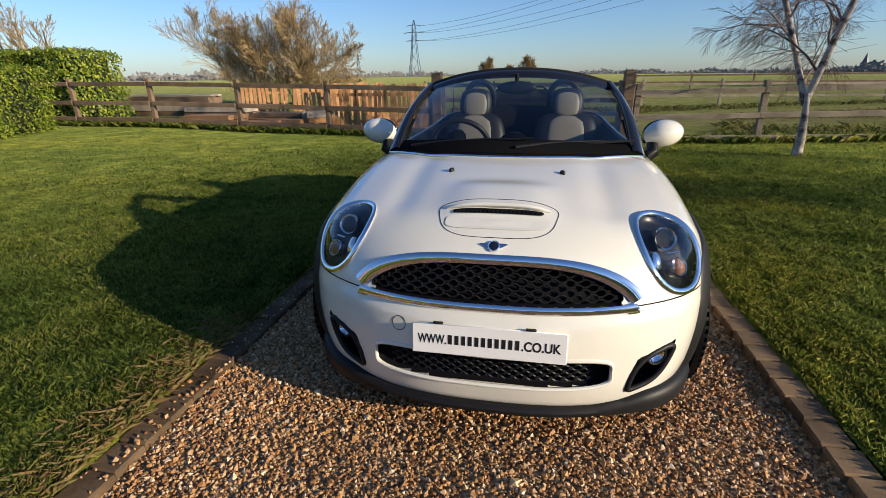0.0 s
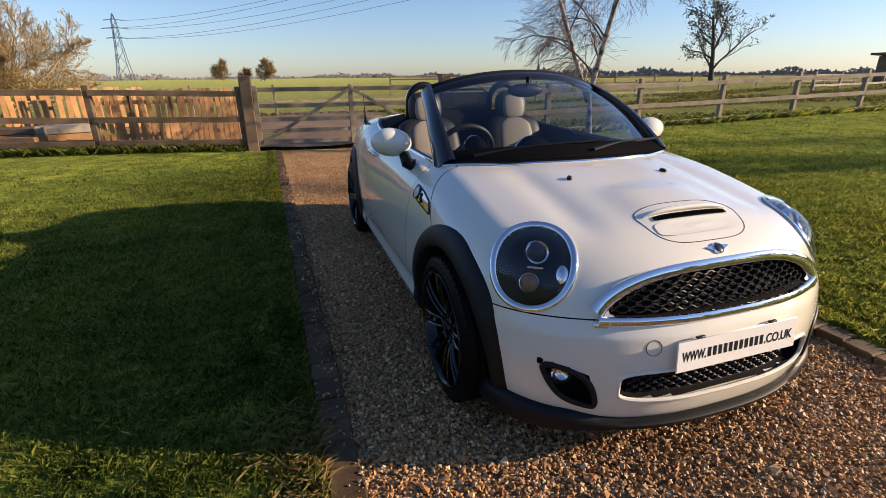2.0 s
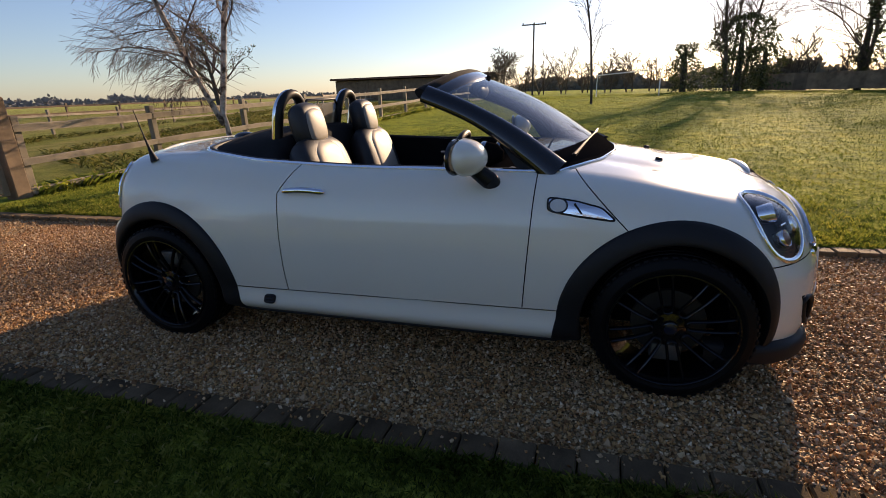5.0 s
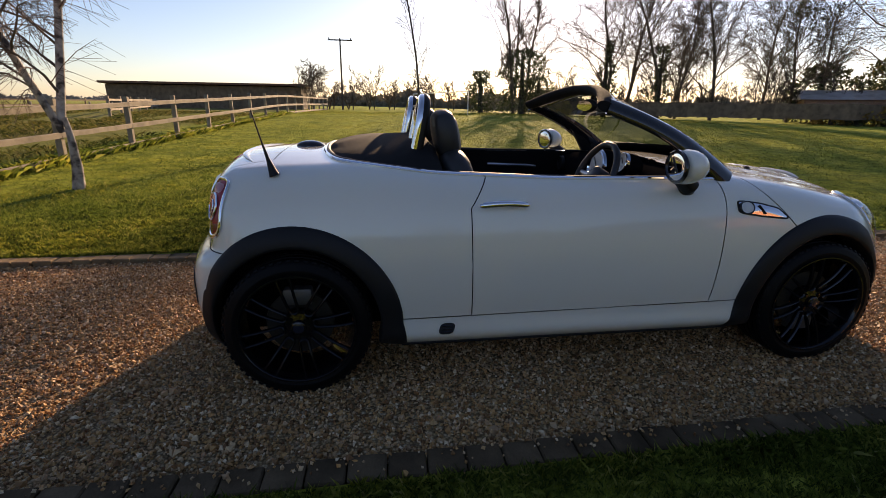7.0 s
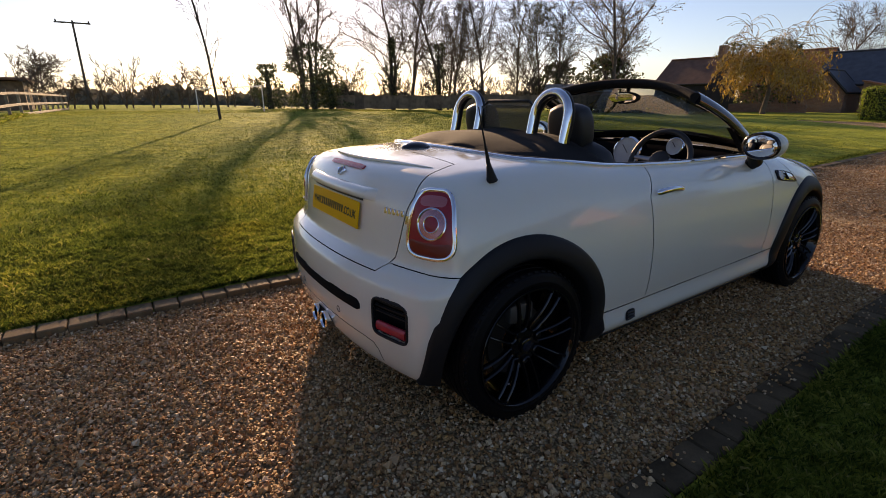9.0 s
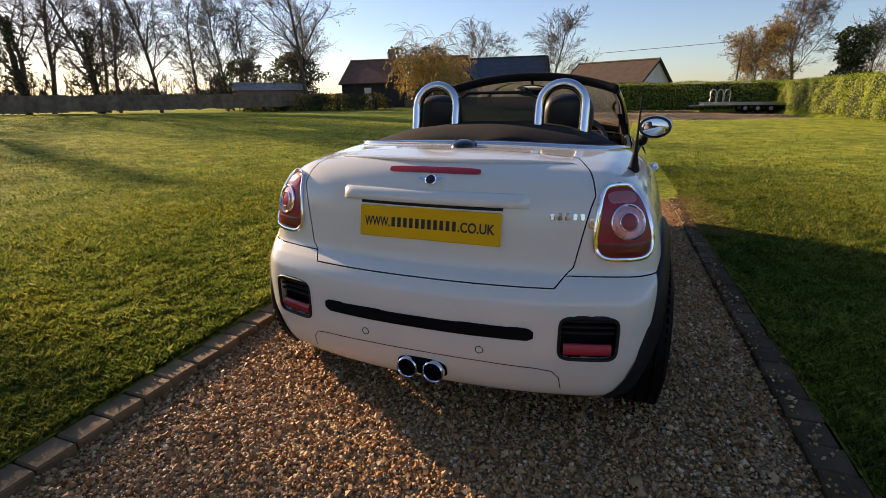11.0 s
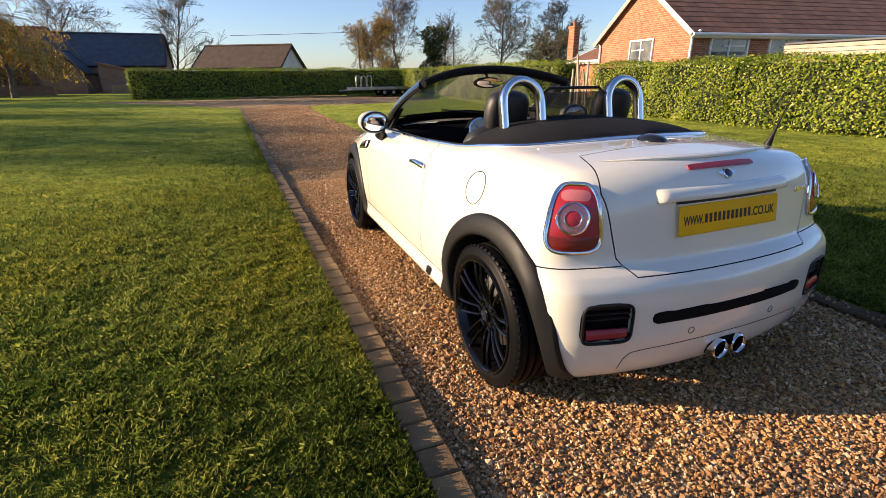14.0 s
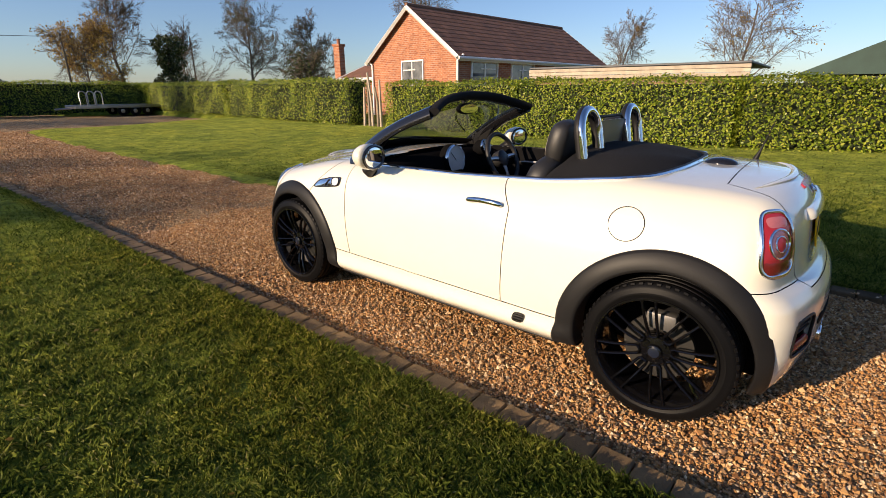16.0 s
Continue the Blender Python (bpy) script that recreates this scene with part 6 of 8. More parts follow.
# ---- plants ----
def tube_arrays(paths, sides=4):
    """Tubes along many polylines of (points, radii), as one vertex and quad array."""
    V, Q, base = [], [], 0
    ang = np.linspace(0, 2 * np.pi, sides, endpoint=False)
    ca, sa = np.cos(ang), np.sin(ang)
    for pts, rad in paths:
        P = np.asarray(pts, float)
        n = len(P)
        d = np.gradient(P, axis=0)
        d /= np.maximum(np.linalg.norm(d, axis=1, keepdims=True), 1e-9)
        ref = np.where(np.abs(d[:, 2:3]) > 0.9, np.array([[1.0, 0, 0]]), np.array([[0, 0, 1.0]]))
        u = np.cross(d, ref)
        u /= np.maximum(np.linalg.norm(u, axis=1, keepdims=True), 1e-9)
        w = np.cross(d, u)
        R = np.asarray(rad, float)[:, None, None]
        V.append((P[:, None, :] + R * (ca[None, :, None] * u[:, None, :] + sa[None, :, None] * w[:, None, :])).reshape(-1, 3))
        i = np.arange(n - 1)[:, None] * sides
        j = np.arange(sides)[None, :]
        j2 = (j + 1) % sides
        Q.append(base + np.stack([i + j, i + j2, i + sides + j2, i + sides + j], -1).reshape(-1, 4))
        base += n * sides
    return np.concatenate(V), np.concatenate(Q)


def grow_branch(rng, start, way, length, radius, droop, wob, n=6):
    P = [np.array(start, float)]
    d = np.array(way, float)
    d /= np.linalg.norm(d)
    for k in range(n - 1):
        d = d + rng.normal(0, wob, 3) + np.array([0, 0, -droop / n])
        d /= np.linalg.norm(d)
        P.append(P[-1] + d * length / (n - 1))
    return np.array(P), np.linspace(radius, radius * 0.35, n)


def grow_tree(seed, stems, levels, droop=0.0, wob=0.12, lift=0.5, bare=0):
    """stems: (start, way, length, radius). levels: (children, length ratio, spread, radius ratio, from). Returns paths by level."""
    rng = np.random.default_rng(seed)
    out = [[grow_branch(rng, s, w, L, r, -0.02, wob * 0.45, 9) for s, w, L, r in stems]]
    for li, (kids, ratio, spread, rr, lo) in enumerate(levels):
        nxt = []
        for P, R in (out[-1][bare:] if li == 0 else out[-1]):
            L = np.linalg.norm(np.diff(P, axis=0), axis=1).sum()
            for k in range(kids):
                f = lo + (1 - lo) * (k + rng.uniform(0, 1)) / kids
                x = f * (len(P) - 1)
                i = min(int(x), len(P) - 2)
                p = P[i] + (P[i + 1] - P[i]) * (x - i)
                d = P[i + 1] - P[i]
                d /= np.linalg.norm(d)
                side = rng.normal(0, 1, 3)
                side -= d * side.dot(d)
                side /= np.linalg.norm(side)
                w = d * math.cos(spread) + side * math.sin(spread) + np.array([0, 0, lift * 0.25])
                nxt.append(grow_branch(rng, p, w, L * ratio * rng.uniform(0.6, 1.15) * (1.15 - 0.5 * f), max(R[i] * rr, 0.002), droop * (li + 1), wob, (6, 4, 2)[min(li, 2)]))
        out.append(nxt)
    return out


def leaf_arrays(rng, pts, size, way=None, face=None):
    """Small pointed leaves at points, each four-cornered; face: the way that their flat side looks."""
    n = len(pts)
    a = rng.normal(0, 1, (n, 3)) if way is None else way + rng.normal(0, 0.35, (n, 3))
    a /= np.linalg.norm(a, axis=1, keepdims=True)
    b2 = rng.normal(0, 1, (n, 3))
    if face is not None:
        f = face + rng.normal(0, 0.38, (n, 3))
        f /= np.linalg.norm(f, axis=1, keepdims=True)
        a = rng.normal(0, 1, (n, 3))
        a -= f * (a * f).sum(1, keepdims=True)
        a /= np.linalg.norm(a, axis=1, keepdims=True)
        b2 = np.cross(f, a)
    b2 -= a * (a * b2).sum(1, keepdims=True)
    b2 /= np.linalg.norm(b2, axis=1, keepdims=True)
    L = size * rng.uniform(0.6, 1.3, (n, 1))
    V = np.stack([pts, pts + a * L * 0.5 + b2 * L * 0.28, pts + a * L, pts + a * L * 0.5 - b2 * L * 0.28], 1).reshape(-1, 3)
    return V, np.arange(4 * n).reshape(n, 4)


def make_tree(name, label, seed, stems, levels, bark, twig, droop=0.0, wob=0.12, leaves=None, thin=0.0, category="tree", lift=0.5, group="", bare=0):
    """leaves: (material, number, size, droop way)."""
    paths = grow_tree(seed, stems, levels, droop, wob, lift, bare)
    tree = empty(name, tuple(stems[0][0]), label=label, category=category, group=group)
    off = np.array(stems[0][0])
    for lvl in paths:
        for k, (P, R) in enumerate(lvl):
            lvl[k] = (P - off, np.maximum(R, thin))
    V, Q = tube_arrays(paths[0], 9)
    quads_mesh("trunk", V, Q, bark, tree, True)
    V, Q = tube_arrays(paths[1], 5)
    V2, Q2 = tube_arrays(sum(paths[2:], []), 3)
    quads_mesh("crown", np.concatenate([V, V2]), np.concatenate([Q, Q2 + len(V)]), twig, tree, False)
    if leaves:
        mat, num, size, way = leaves
        rng = np.random.default_rng(seed + 5)
        ends = np.concatenate([P[1:] for P, R in paths[-1]])
        pts = ends[rng.integers(0, len(ends), num)] + rng.normal(0, size * 0.8, (num, 3))
        V, Q = leaf_arrays(rng, pts, size, way)
        quads_mesh("leaves", V, Q, mat, tree, False)
    return tree


def gz1(x, y):
    return float(ground_z(x, y))


# birch by the fence
bz = gz1(4.0, 4.72)
make_tree("birch", "white-barked twin-stemmed weeping birch, bare twigs", 11,
          [((3.99, 4.70, bz - 0.08), (-0.03, -0.20, 1.0), 0.98, 0.080), ((3.955, 4.72, bz + 0.72), (-0.15, 0.30, 1.0), 6.0, 0.044), ((3.955, 4.72, bz + 0.80), (0.17, -0.04, 1.0), 6.2, 0.050)],
          [(26, 0.30, 0.95, 0.36, 0.05), (13, 0.50, 0.75, 0.42, 0.12), (15, 0.58, 0.6, 0.5, 0.08)], BIRCH_BARK, TWIG_BIRCH, 0.42, 0.12, None, 0.0021, bare=1)
make_tree("field_tree", "dark twiggy leafless tree in the field", 23, [((31.4, 28.0, 0.1), (0.05, 0, 1), 5.5, 0.22)],
          [(11, 0.62, 0.85, 0.5, 0.18), (7, 0.5, 0.7, 0.5, 0.2), (6, 0.5, 0.7, 0.55, 0.2)], BARK_DARK, BARK_DARK, 0.0, 0.16, (IVY, 2500, 0.16, None), 0.012)
sz = gz1(19.0, -1.15)
make_tree("sapling", "thin leafless young tree on the lawn", 31, [((19.0, -1.15, sz - 0.05), (0.0, 0.03, 1), 7.0, 0.055)],
          [(16, 0.20, 0.5, 0.35, 0.22), (5, 0.4, 0.6, 0.5, 0.2), (4, 0.5, 0.6, 0.6, 0.2)], BARK_DARK, BARK_DARK, 0.0, 0.10, None, 0.006)
# shrub willow beyond the yard
make_tree("shrub", "broad leafless golden-brown shrub beyond the timber yard", 41,
          [((-11.8 + 0.30 * k, 16.0 + 0.25 * math.sin(k * 2.1), 0.05), (0.16 * (k - 4) + 0.05, 0.30 * math.sin(k * 1.7), 1.0), 3.2 + 0.3 * math.cos(k * 1.3), 0.045) for k in range(9)],
          [(13, 0.62, 0.70, 0.42, 0.04), (12, 0.52, 0.65, 0.45, 0.08), (12, 0.5, 0.6, 0.55, 0.08)], TWIG_TAN, TWIG_TAN, -0.03, 0.12, (TAN_LEAF, 10000, 0.055, None), 0.0062, "shrub")
make_tree("shrub", "pale leafless shrub behind the laurel", 43, [((-23.0 + 0.5 * k, 15.0, 0.05), (0.2 * (k - 2), 0.2 * math.sin(k), 1), 3.6, 0.07) for k in range(5)],
          [(9, 0.5, 0.6, 0.45, 0.2), (7, 0.45, 0.6, 0.5, 0.15), (5, 0.5, 0.5, 0.6, 0.1)], BARK, TWIG_TAN, 0.0, 0.14, None, 0.010, "shrub")


# ---- hedges ----
def hedge(label, run, top, thick, seed, density=330, leaf=0.085, low=0.0, name="hedge"):
    """A clipped hedge along run: a core coloured near-black as inner shade, and a coat of separate leaves."""
    rng = np.random.default_rng(seed)
    h = empty(name, (run[0][0], run[0][1], 0), label=label, category="hedge")
    off = np.array((run[0][0], run[0][1], 0))
    allp, alln = [], []
    core = bmesh.new()
    prev = None
    for (x0, y0), (x1, y1) in zip(run, run[1:]):
        a, b2 = np.array((x0, y0)), np.array((x1, y1))
        L = np.linalg.norm(b2 - a)
        t = (b2 - a) / L
        nrm = np.array((-t[1], t[0]))
        g0 = gz1(*a) + low
        for sgn in (-1, 1):
            k = int(L * (top - g0) * density * (1.0 if sgn * (nrm @ (-(a + b2) / 2)) > 0 else 0.35))
            u, z = rng.uniform(0, 1, k), rng.uniform(g0, top, k)
            p = a + u[:, None] * (b2 - a) + nrm * sgn * thick / 2
            belly = 0.10 * np.sin(u * L * 1.7 + 2 * z) + 0.07 * np.sin(u * L * 4.1 - 3 * z) + rng.normal(0, 0.045, k)
            belly -= 0.12 * clamp01((z - top + 0.15) / 0.15) ** 2
            p = p + nrm * sgn * belly[:, None]
            allp.append(np.column_stack([p, z]))
            alln.append(np.tile([*(nrm * sgn * 0.8), 0.25], (k, 1)))
        k = int(L * thick * density * 0.8)
        u, q = rng.uniform(0, 1, k), rng.uniform(-0.5, 0.5, k)
        p = a + u[:, None] * (b2 - a) + nrm * (q * thick)[:, None]
        z = top + 0.05 * np.sin(u * L * 2.2) + rng.normal(0, 0.035, k) - 0.10 * (np.abs(q) * 2) ** 4
        allp.append(np.column_stack([p, z]))
        alln.append(np.tile([0, 0, 0.8], (k, 1)))
        for e, sg in ((a, -1), (b2, 1)):
            k = int(thick * (top - g0) * density)
            q, z = rng.uniform(-0.5, 0.5, k), rng.uniform(g0, top, k)
            p = e + nrm * (q * thick)[:, None] + t * sg * rng.normal(0.02, 0.05, k)[:, None]
            allp.append(np.column_stack([p, z]))
            alln.append(np.tile([*(t * sg * 0.8), 0.2], (k, 1)))
        m = (a + b2) / 2
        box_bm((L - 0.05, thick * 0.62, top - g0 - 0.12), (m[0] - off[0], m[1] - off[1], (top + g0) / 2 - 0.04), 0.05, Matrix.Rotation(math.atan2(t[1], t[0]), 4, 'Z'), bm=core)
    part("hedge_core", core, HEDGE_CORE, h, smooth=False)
    P, N = np.concatenate(allp), np.concatenate(alln)
    V, Q = leaf_arrays(rng, P - off, leaf, None, N)
    quads_mesh("leaves", V, Q, LAUREL, h, False)
    return h


hedge("tall clipped laurel hedge with glossy green leaves", [(-8.9, -9.5), (-8.95, -5.0), (-9.3, 0.0), (-10.4, 3.2), (-11.3, 6.0)], 1.57, 1.1, 3, 900, 0.062)
hedge("tall clipped laurel hedge with sunlit leaves", [(-9.45, -29.6), (-9.1, -20.0), (-8.75, -11.2)], 1.72, 1.1, 4, 560, 0.072)
hedge("dark clipped hedge closing the yard", [(7.3, -31.2), (-1.0, -31.0), (-9.4, -30.4)], 1.80, 1.2, 5, 420, 0.082)
hedge("loose laurel bush behind the fence", [(-11.6, 8.3), (-13.4, 8.4), (-15.6, 8.6)], 1.98, 1.8, 6, 560, 0.095, name="laurel_bush")

# ---- buildings ----
def brick_mat(name, c1, c2, mortar, scale=1.0):
    m, nodes, links, b = node_mat(name, 0.85)
    tc = nodes.new("ShaderNodeTexCoord")
    sp = nodes.new("ShaderNodeSeparateXYZ")
    links.new(tc.outputs["Object"], sp.inputs[0])
    ad = nodes.new("ShaderNodeMath")
    links.new(sp.outputs["X"], ad.inputs[0])
    links.new(sp.outputs["Y"], ad.inputs[1])
    cb = nodes.new("ShaderNodeCombineXYZ")
    links.new(ad.outputs[0], cb.inputs[0])
    links.new(sp.outputs["Z"], cb.inputs[1])
    br = nodes.new("ShaderNodeTexBrick")
    br.inputs["Color1"].default_value, br.inputs["Color2"].default_value, br.inputs["Mortar"].default_value = (*c1, 1), (*c2, 1), (*mortar, 1)
    br.inputs["Scale"].default_value = scale
    br.inputs["Brick Width"].default_value, br.inputs["Row Height"].default_value, br.inputs["Mortar Size"].default_value = 0.225, 0.075, 0.008
    br.inputs["Bias"].default_value = 0.0
    links.new(cb.outputs[0], br.inputs["Vector"])
    n = noise_of(nodes, links, 1.2)
    col = mixed(nodes, links, 1.0, br.outputs["Color"], ramp_of(nodes, links, n, [(0.3, (0.78, 0.78, 0.78)), (0.7, (1, 1, 1))]), 'MULTIPLY')
    links.new(col, b.inputs["Base Color"])
    bumped(nodes, links, b, br.outputs["Fac"], -0.5, 0.01)
    return m


BRICK = brick_mat("orange_brick", (0.30, 0.088, 0.040), (0.50, 0.19, 0.088), (0.42, 0.31, 0.23))
BRICK_DARK = brick_mat("old_red_brick", (0.26, 0.13, 0.085), (0.36, 0.19, 0.12), (0.30, 0.26, 0.22))
TILE = stuff_mat("brown_roof_tile", (0.22, 0.105, 0.062), 0.75, big=2, fine=40, var=0.2, bump=0.3, spread=0.3)
TILE_BROWN = stuff_mat("dark_brown_roof_tile", (0.105, 0.068, 0.045), 0.8, big=2, fine=40, var=0.25, bump=0.3, spread=0.3)
TILE_RED = stuff_mat("red_pantile", (0.44, 0.17, 0.085), 0.75, big=2, fine=30, var=0.25, bump=0.3, spread=0.25)
SLATE = stuff_mat("grey_slate", (0.075, 0.085, 0.10), 0.5, big=2, fine=30, var=0.25, bump=0.25, spread=0.3)
UPVC = stuff_mat("white_window_frame", (0.78, 0.78, 0.76), 0.4, var=0.05)
RENDER_WHITE = stuff_mat("pale_render", (0.66, 0.66, 0.63), 0.8, big=1, fine=60, var=0.1, bump=0.2)
BOARD_DARK = stuff_mat("black_barn_boards", (0.030, 0.030, 0.032), 0.7, big=1, fine=30, var=0.35, bump=0.3)
PANE, pn, pl, pb = node_mat("window_pane", 0.03, 0, 0.8)
pl.new(ramp_of(pn, pl, noise_of(pn, pl, 1.1), [(0.35, (0.07, 0.08, 0.09)), (0.65, (0.30, 0.31, 0.31))]), pb.inputs["Base Color"])


def solid(name, pts_low, pts_high, mat, parent, label=""):
    """A prism between two outlines of as many corners."""
    bm = bmesh.new()
    a, b2 = [bm.verts.new(p) for p in pts_low], [bm.verts.new(p) for p in pts_high]
    n = len(a)
    for k in range(n):
        bm.faces.new((a[k], a[(k + 1) % n], b2[(k + 1) % n], b2[k]))
    bm.faces.new(a[::-1])
    bm.faces.new(b2)
    return part(name, bm, mat, parent, label, smooth=False)


def window(house, at, across, out, w, h, mat=UPVC, lights=2):
    """A framed window: at is its lower left corner, across and out unit vectors."""
    at, across, out = Vector(at), Vector(across), Vector(out)
    m = Matrix((across, out, Vector((0, 0, 1)))).transposed().to_4x4()
    win = empty("window", tuple(at))
    win.parent = house
    up = Vector((0, 0, 1))
    for name, size, c in (("frame", (w, 0.08, 0.07), (w / 2, 0, 0.035)), ("frame", (w, 0.08, 0.07), (w / 2, 0, h - 0.035)), ("frame", (0.07, 0.08, h - 0.15), (0.035, 0, h / 2)), ("frame", (0.07, 0.08, h - 0.15), (w - 0.035, 0, h / 2))):
        part(name, box_bm(size, (0, 0, 0), 0.006, m @ Matrix.Translation(c)), mat, win, smooth=False)
    part("sill", box_bm((w + 0.12, 0.16, 0.05), (0, 0, 0), 0.006, m @ Matrix.Translation((w / 2, 0.04, -0.03))), mat, win, smooth=False)
    for k in range(lights):
        x0, x1 = 0.07 + (w - 0.14) * k / lights, 0.07 + (w - 0.14) * (k + 1) / lights
        part("pane", box_bm((x1 - x0 - 0.03, 0.015, h - 0.16), (0, 0, 0), 0, m @ Matrix.Translation(((x0 + x1) / 2, -0.012, h / 2))), PANE, win, smooth=False)
        if k:
            part("mullion", box_bm((0.06, 0.07, h - 0.15), (0, 0, 0), 0.004, m @ Matrix.Translation((x0, 0, h / 2))), mat, win, smooth=False)
    part("transom", box_bm((w * 0.55, 0.065, 0.045), (0, 0, 0), 0.004, m @ Matrix.Translation((w * 0.62, 0.002, h * 0.70))), mat, win, smooth=False)
    return win


def gabled(name, label, o, along, L, W, eave, ridge, wall, roof, base=0.2, over=0.25, tiles=None, fascia=UPVC, group=""):
    """A long house: o its near corner, along the way of its ridge; the other way is along turned left."""
    house = empty(name, (o[0], o[1], base), label=label, category="house" if "house" in name or "bungalow" in name else "barn", group=group)
    a = Vector((along[0], along[1], 0)).normalized()
    g = Vector((-a.y, a.x, 0))
    e, r = eave - base, ridge - base
    P = lambda u, v, z: a * u + g * v + Vector((0, 0, z))
    t = 0.25
    bm = bmesh.new()
    prof = [(0, 0), (W, 0), (W, e), (W / 2, r - 0.08), (0, e)]
    ends = []
    for u in (0, L):
        ends.append([bm.verts.new(P(u, v, z)) for v, z in prof])
    for k in range(5):
        bm.faces.new((ends[0][k], ends[0][(k + 1) % 5], ends[1][(k + 1) % 5], ends[1][k]))
    bm.faces.new(ends[0][::-1])
    bm.faces.new(ends[1])
    part("wall", bm, wall, house, smooth=False)
    slope = math.hypot(W / 2, r - e)
    drop = (r - e) / (W / 2) * over
    for s in (0, 1):
        v0, v1 = (-over, W / 2) if s == 0 else (W + over, W / 2)
        lo, hi = e - drop, r
        solid("roof", [P(-over, v0, lo - 0.06), P(L + over, v0, lo - 0.06), P(L + over, v1, hi - 0.06), P(-over, v1, hi - 0.06)],
              [P(-over, v0, lo + 0.03), P(L + over, v0, lo + 0.03), P(L + over, v1, hi + 0.03), P(-over, v1, hi + 0.03)], roof, house)
        part("fascia", tube_bm([P(-over, v0, lo - 0.05), P(L + over, v0, lo - 0.05)], 0.07, 4, flat=((0, 0, 1), 1.3)), fascia, house, smooth=False)
        part("gutter", tube_bm([P(-over, v0 + (-0.07 if s == 0 else 0.07), lo - 0.03), P(L + over, v0 + (-0.07 if s == 0 else 0.07), lo - 0.03)], 0.055, 8), fascia, house)
        for u in (-over, L + over):
            part("bargeboard", tube_bm([P(u, v0, lo - 0.03), P(u, v1, hi - 0.03)], 0.09, 4, flat=((0, 0, 1), 1.0)), fascia, house, smooth=False)
        if tiles:
            rows, cols = tiles
            me = bpy.data.meshes.new("tile")
            cw, ch = (L + 2 * over) / cols, (slope + over) / rows
            bm = box_bm((cw - 0.012, ch * 1.15, 0.022), (0, 0, 0), 0.006)
            bm.to_mesh(me)
            bm.free()
            me.materials.append(roof)
            up = (P(0, v1, hi) - P(0, v0, lo)).normalized()
            nrm = a.cross(up).normalized()
            nrm = nrm if nrm.z > 0 else -nrm
            turn = Matrix((a, up, nrm)).transposed().to_4x4()
            if s == 0:
                for i in range(rows):
                    for j in range(cols):
                        c = P(-over + (j + 0.5) * cw, v0, lo).lerp(P(-over + (j + 0.5) * cw, v1, hi), (i + 0.5) / rows)
                        q = new("tile", me)
                        q.parent = house
                        q.matrix_basis = Matrix.Translation(c + nrm * 0.052) @ turn @ Matrix.Rotation(-0.045, 4, 'X')
    part("ridge_tiles", tube_bm([P(-over, W / 2, r + 0.05), P(L + over, W / 2, r + 0.05)], 0.09, 8), roof, house)
    return house, P


HA = Vector((-0.99, 0.13, 0)).normalized()
house, HP = gabled("bungalow", "orange brick bungalow with brown tiled roof and white frames", (-13.0, -10.2), HA, 11.0, 5.55, 2.72, 4.62, BRICK, TILE, 0.25, 0.22, (11, 27))

GW = Vector((-0.13, -0.99, 0)).normalized()
window(house, HP(0, 1.95, 1.02) - HA * 0.02, GW, -HA, 1.45, 1.30)
for u in (0.75, 3.3):
    window(house, HP(u, 0, 1.25) - GW * 0.02, HA, -GW, 1.65, 0.98, lights=2)
window(house, HP(6.6, 0, 1.25) - GW * 0.02, HA, -GW, 1.2, 0.98)
part("downpipe", tube_bm([HP(-0.08, -0.08, 0), HP(-0.08, -0.08, 2.2), HP(0.05, -0.28, 2.42)], 0.045, 8), UPVC, house)
part("downpipe", tube_bm([HP(-0.06, 5.50, 0), HP(-0.06, 5.50, 2.2), HP(-0.1, 5.75, 2.42)], 0.045, 8), UPVC, house)
wing, WP = gabled("house_wing", "low brick wing of the bungalow with tiled roof", (-17.9, -15.6), (-0.13, -0.99), 3.0, 3.6, 2.0, 2.7, BRICK, TILE, 0.25, 0.2, None)
chim = part("chimney", box_bm((0.38, 0.50, 2.05), (0, 0, 1.025), 0.01), BRICK, None, smooth=False)
chim.location = (-16.1, -20.9, 1.75)
tagged(chim, "red brick chimney stack with clay pot", "chimney")
part("chimney_cap", box_bm((0.48, 0.60, 0.14), (0, 0, 2.0), 0.01), BRICK, chim, smooth=False)
part("chimney_pot", lathe_bm([(0.12, 2.06), (0.10, 2.10), (0.09, 2.27), (0.11, 2.29), (0.11, 2.32), (0.07, 2.32)], None, 14), TILE_RED, chim)
garage = empty("garage", (-13.6, -7.3, 0.25), label="flat-roofed garage with pale timber fascia behind the hedge", category="garage")
part("wall", box_bm((4.2, 6.6, 1.5), (-2.2, 3.4, 0.75), 0.01), BRICK_DARK, garage, smooth=False)
for k in range(3):
    part("fascia_board", box_bm((0.05, 6.9, 0.10), (0.02 + 0.012 * k, 3.4, 1.52 + 0.11 * k), 0.004), WOOD_PALE, garage, smooth=False)
part("roof", box_bm((4.6, 6.9, 0.06), (-2.25, 3.4, 1.84), 0.01), SLATE, garage, smooth=False)
hut = empty("garden_hut", (-19.5, 0.6, 0.25), label="dark green roofed hut beyond the hedge", category="hut")
part("wall", box_bm((4, 4.0, 1.6), (0, 2.0, 0.8), 0.01), BOARD_DARK, hut, smooth=False)
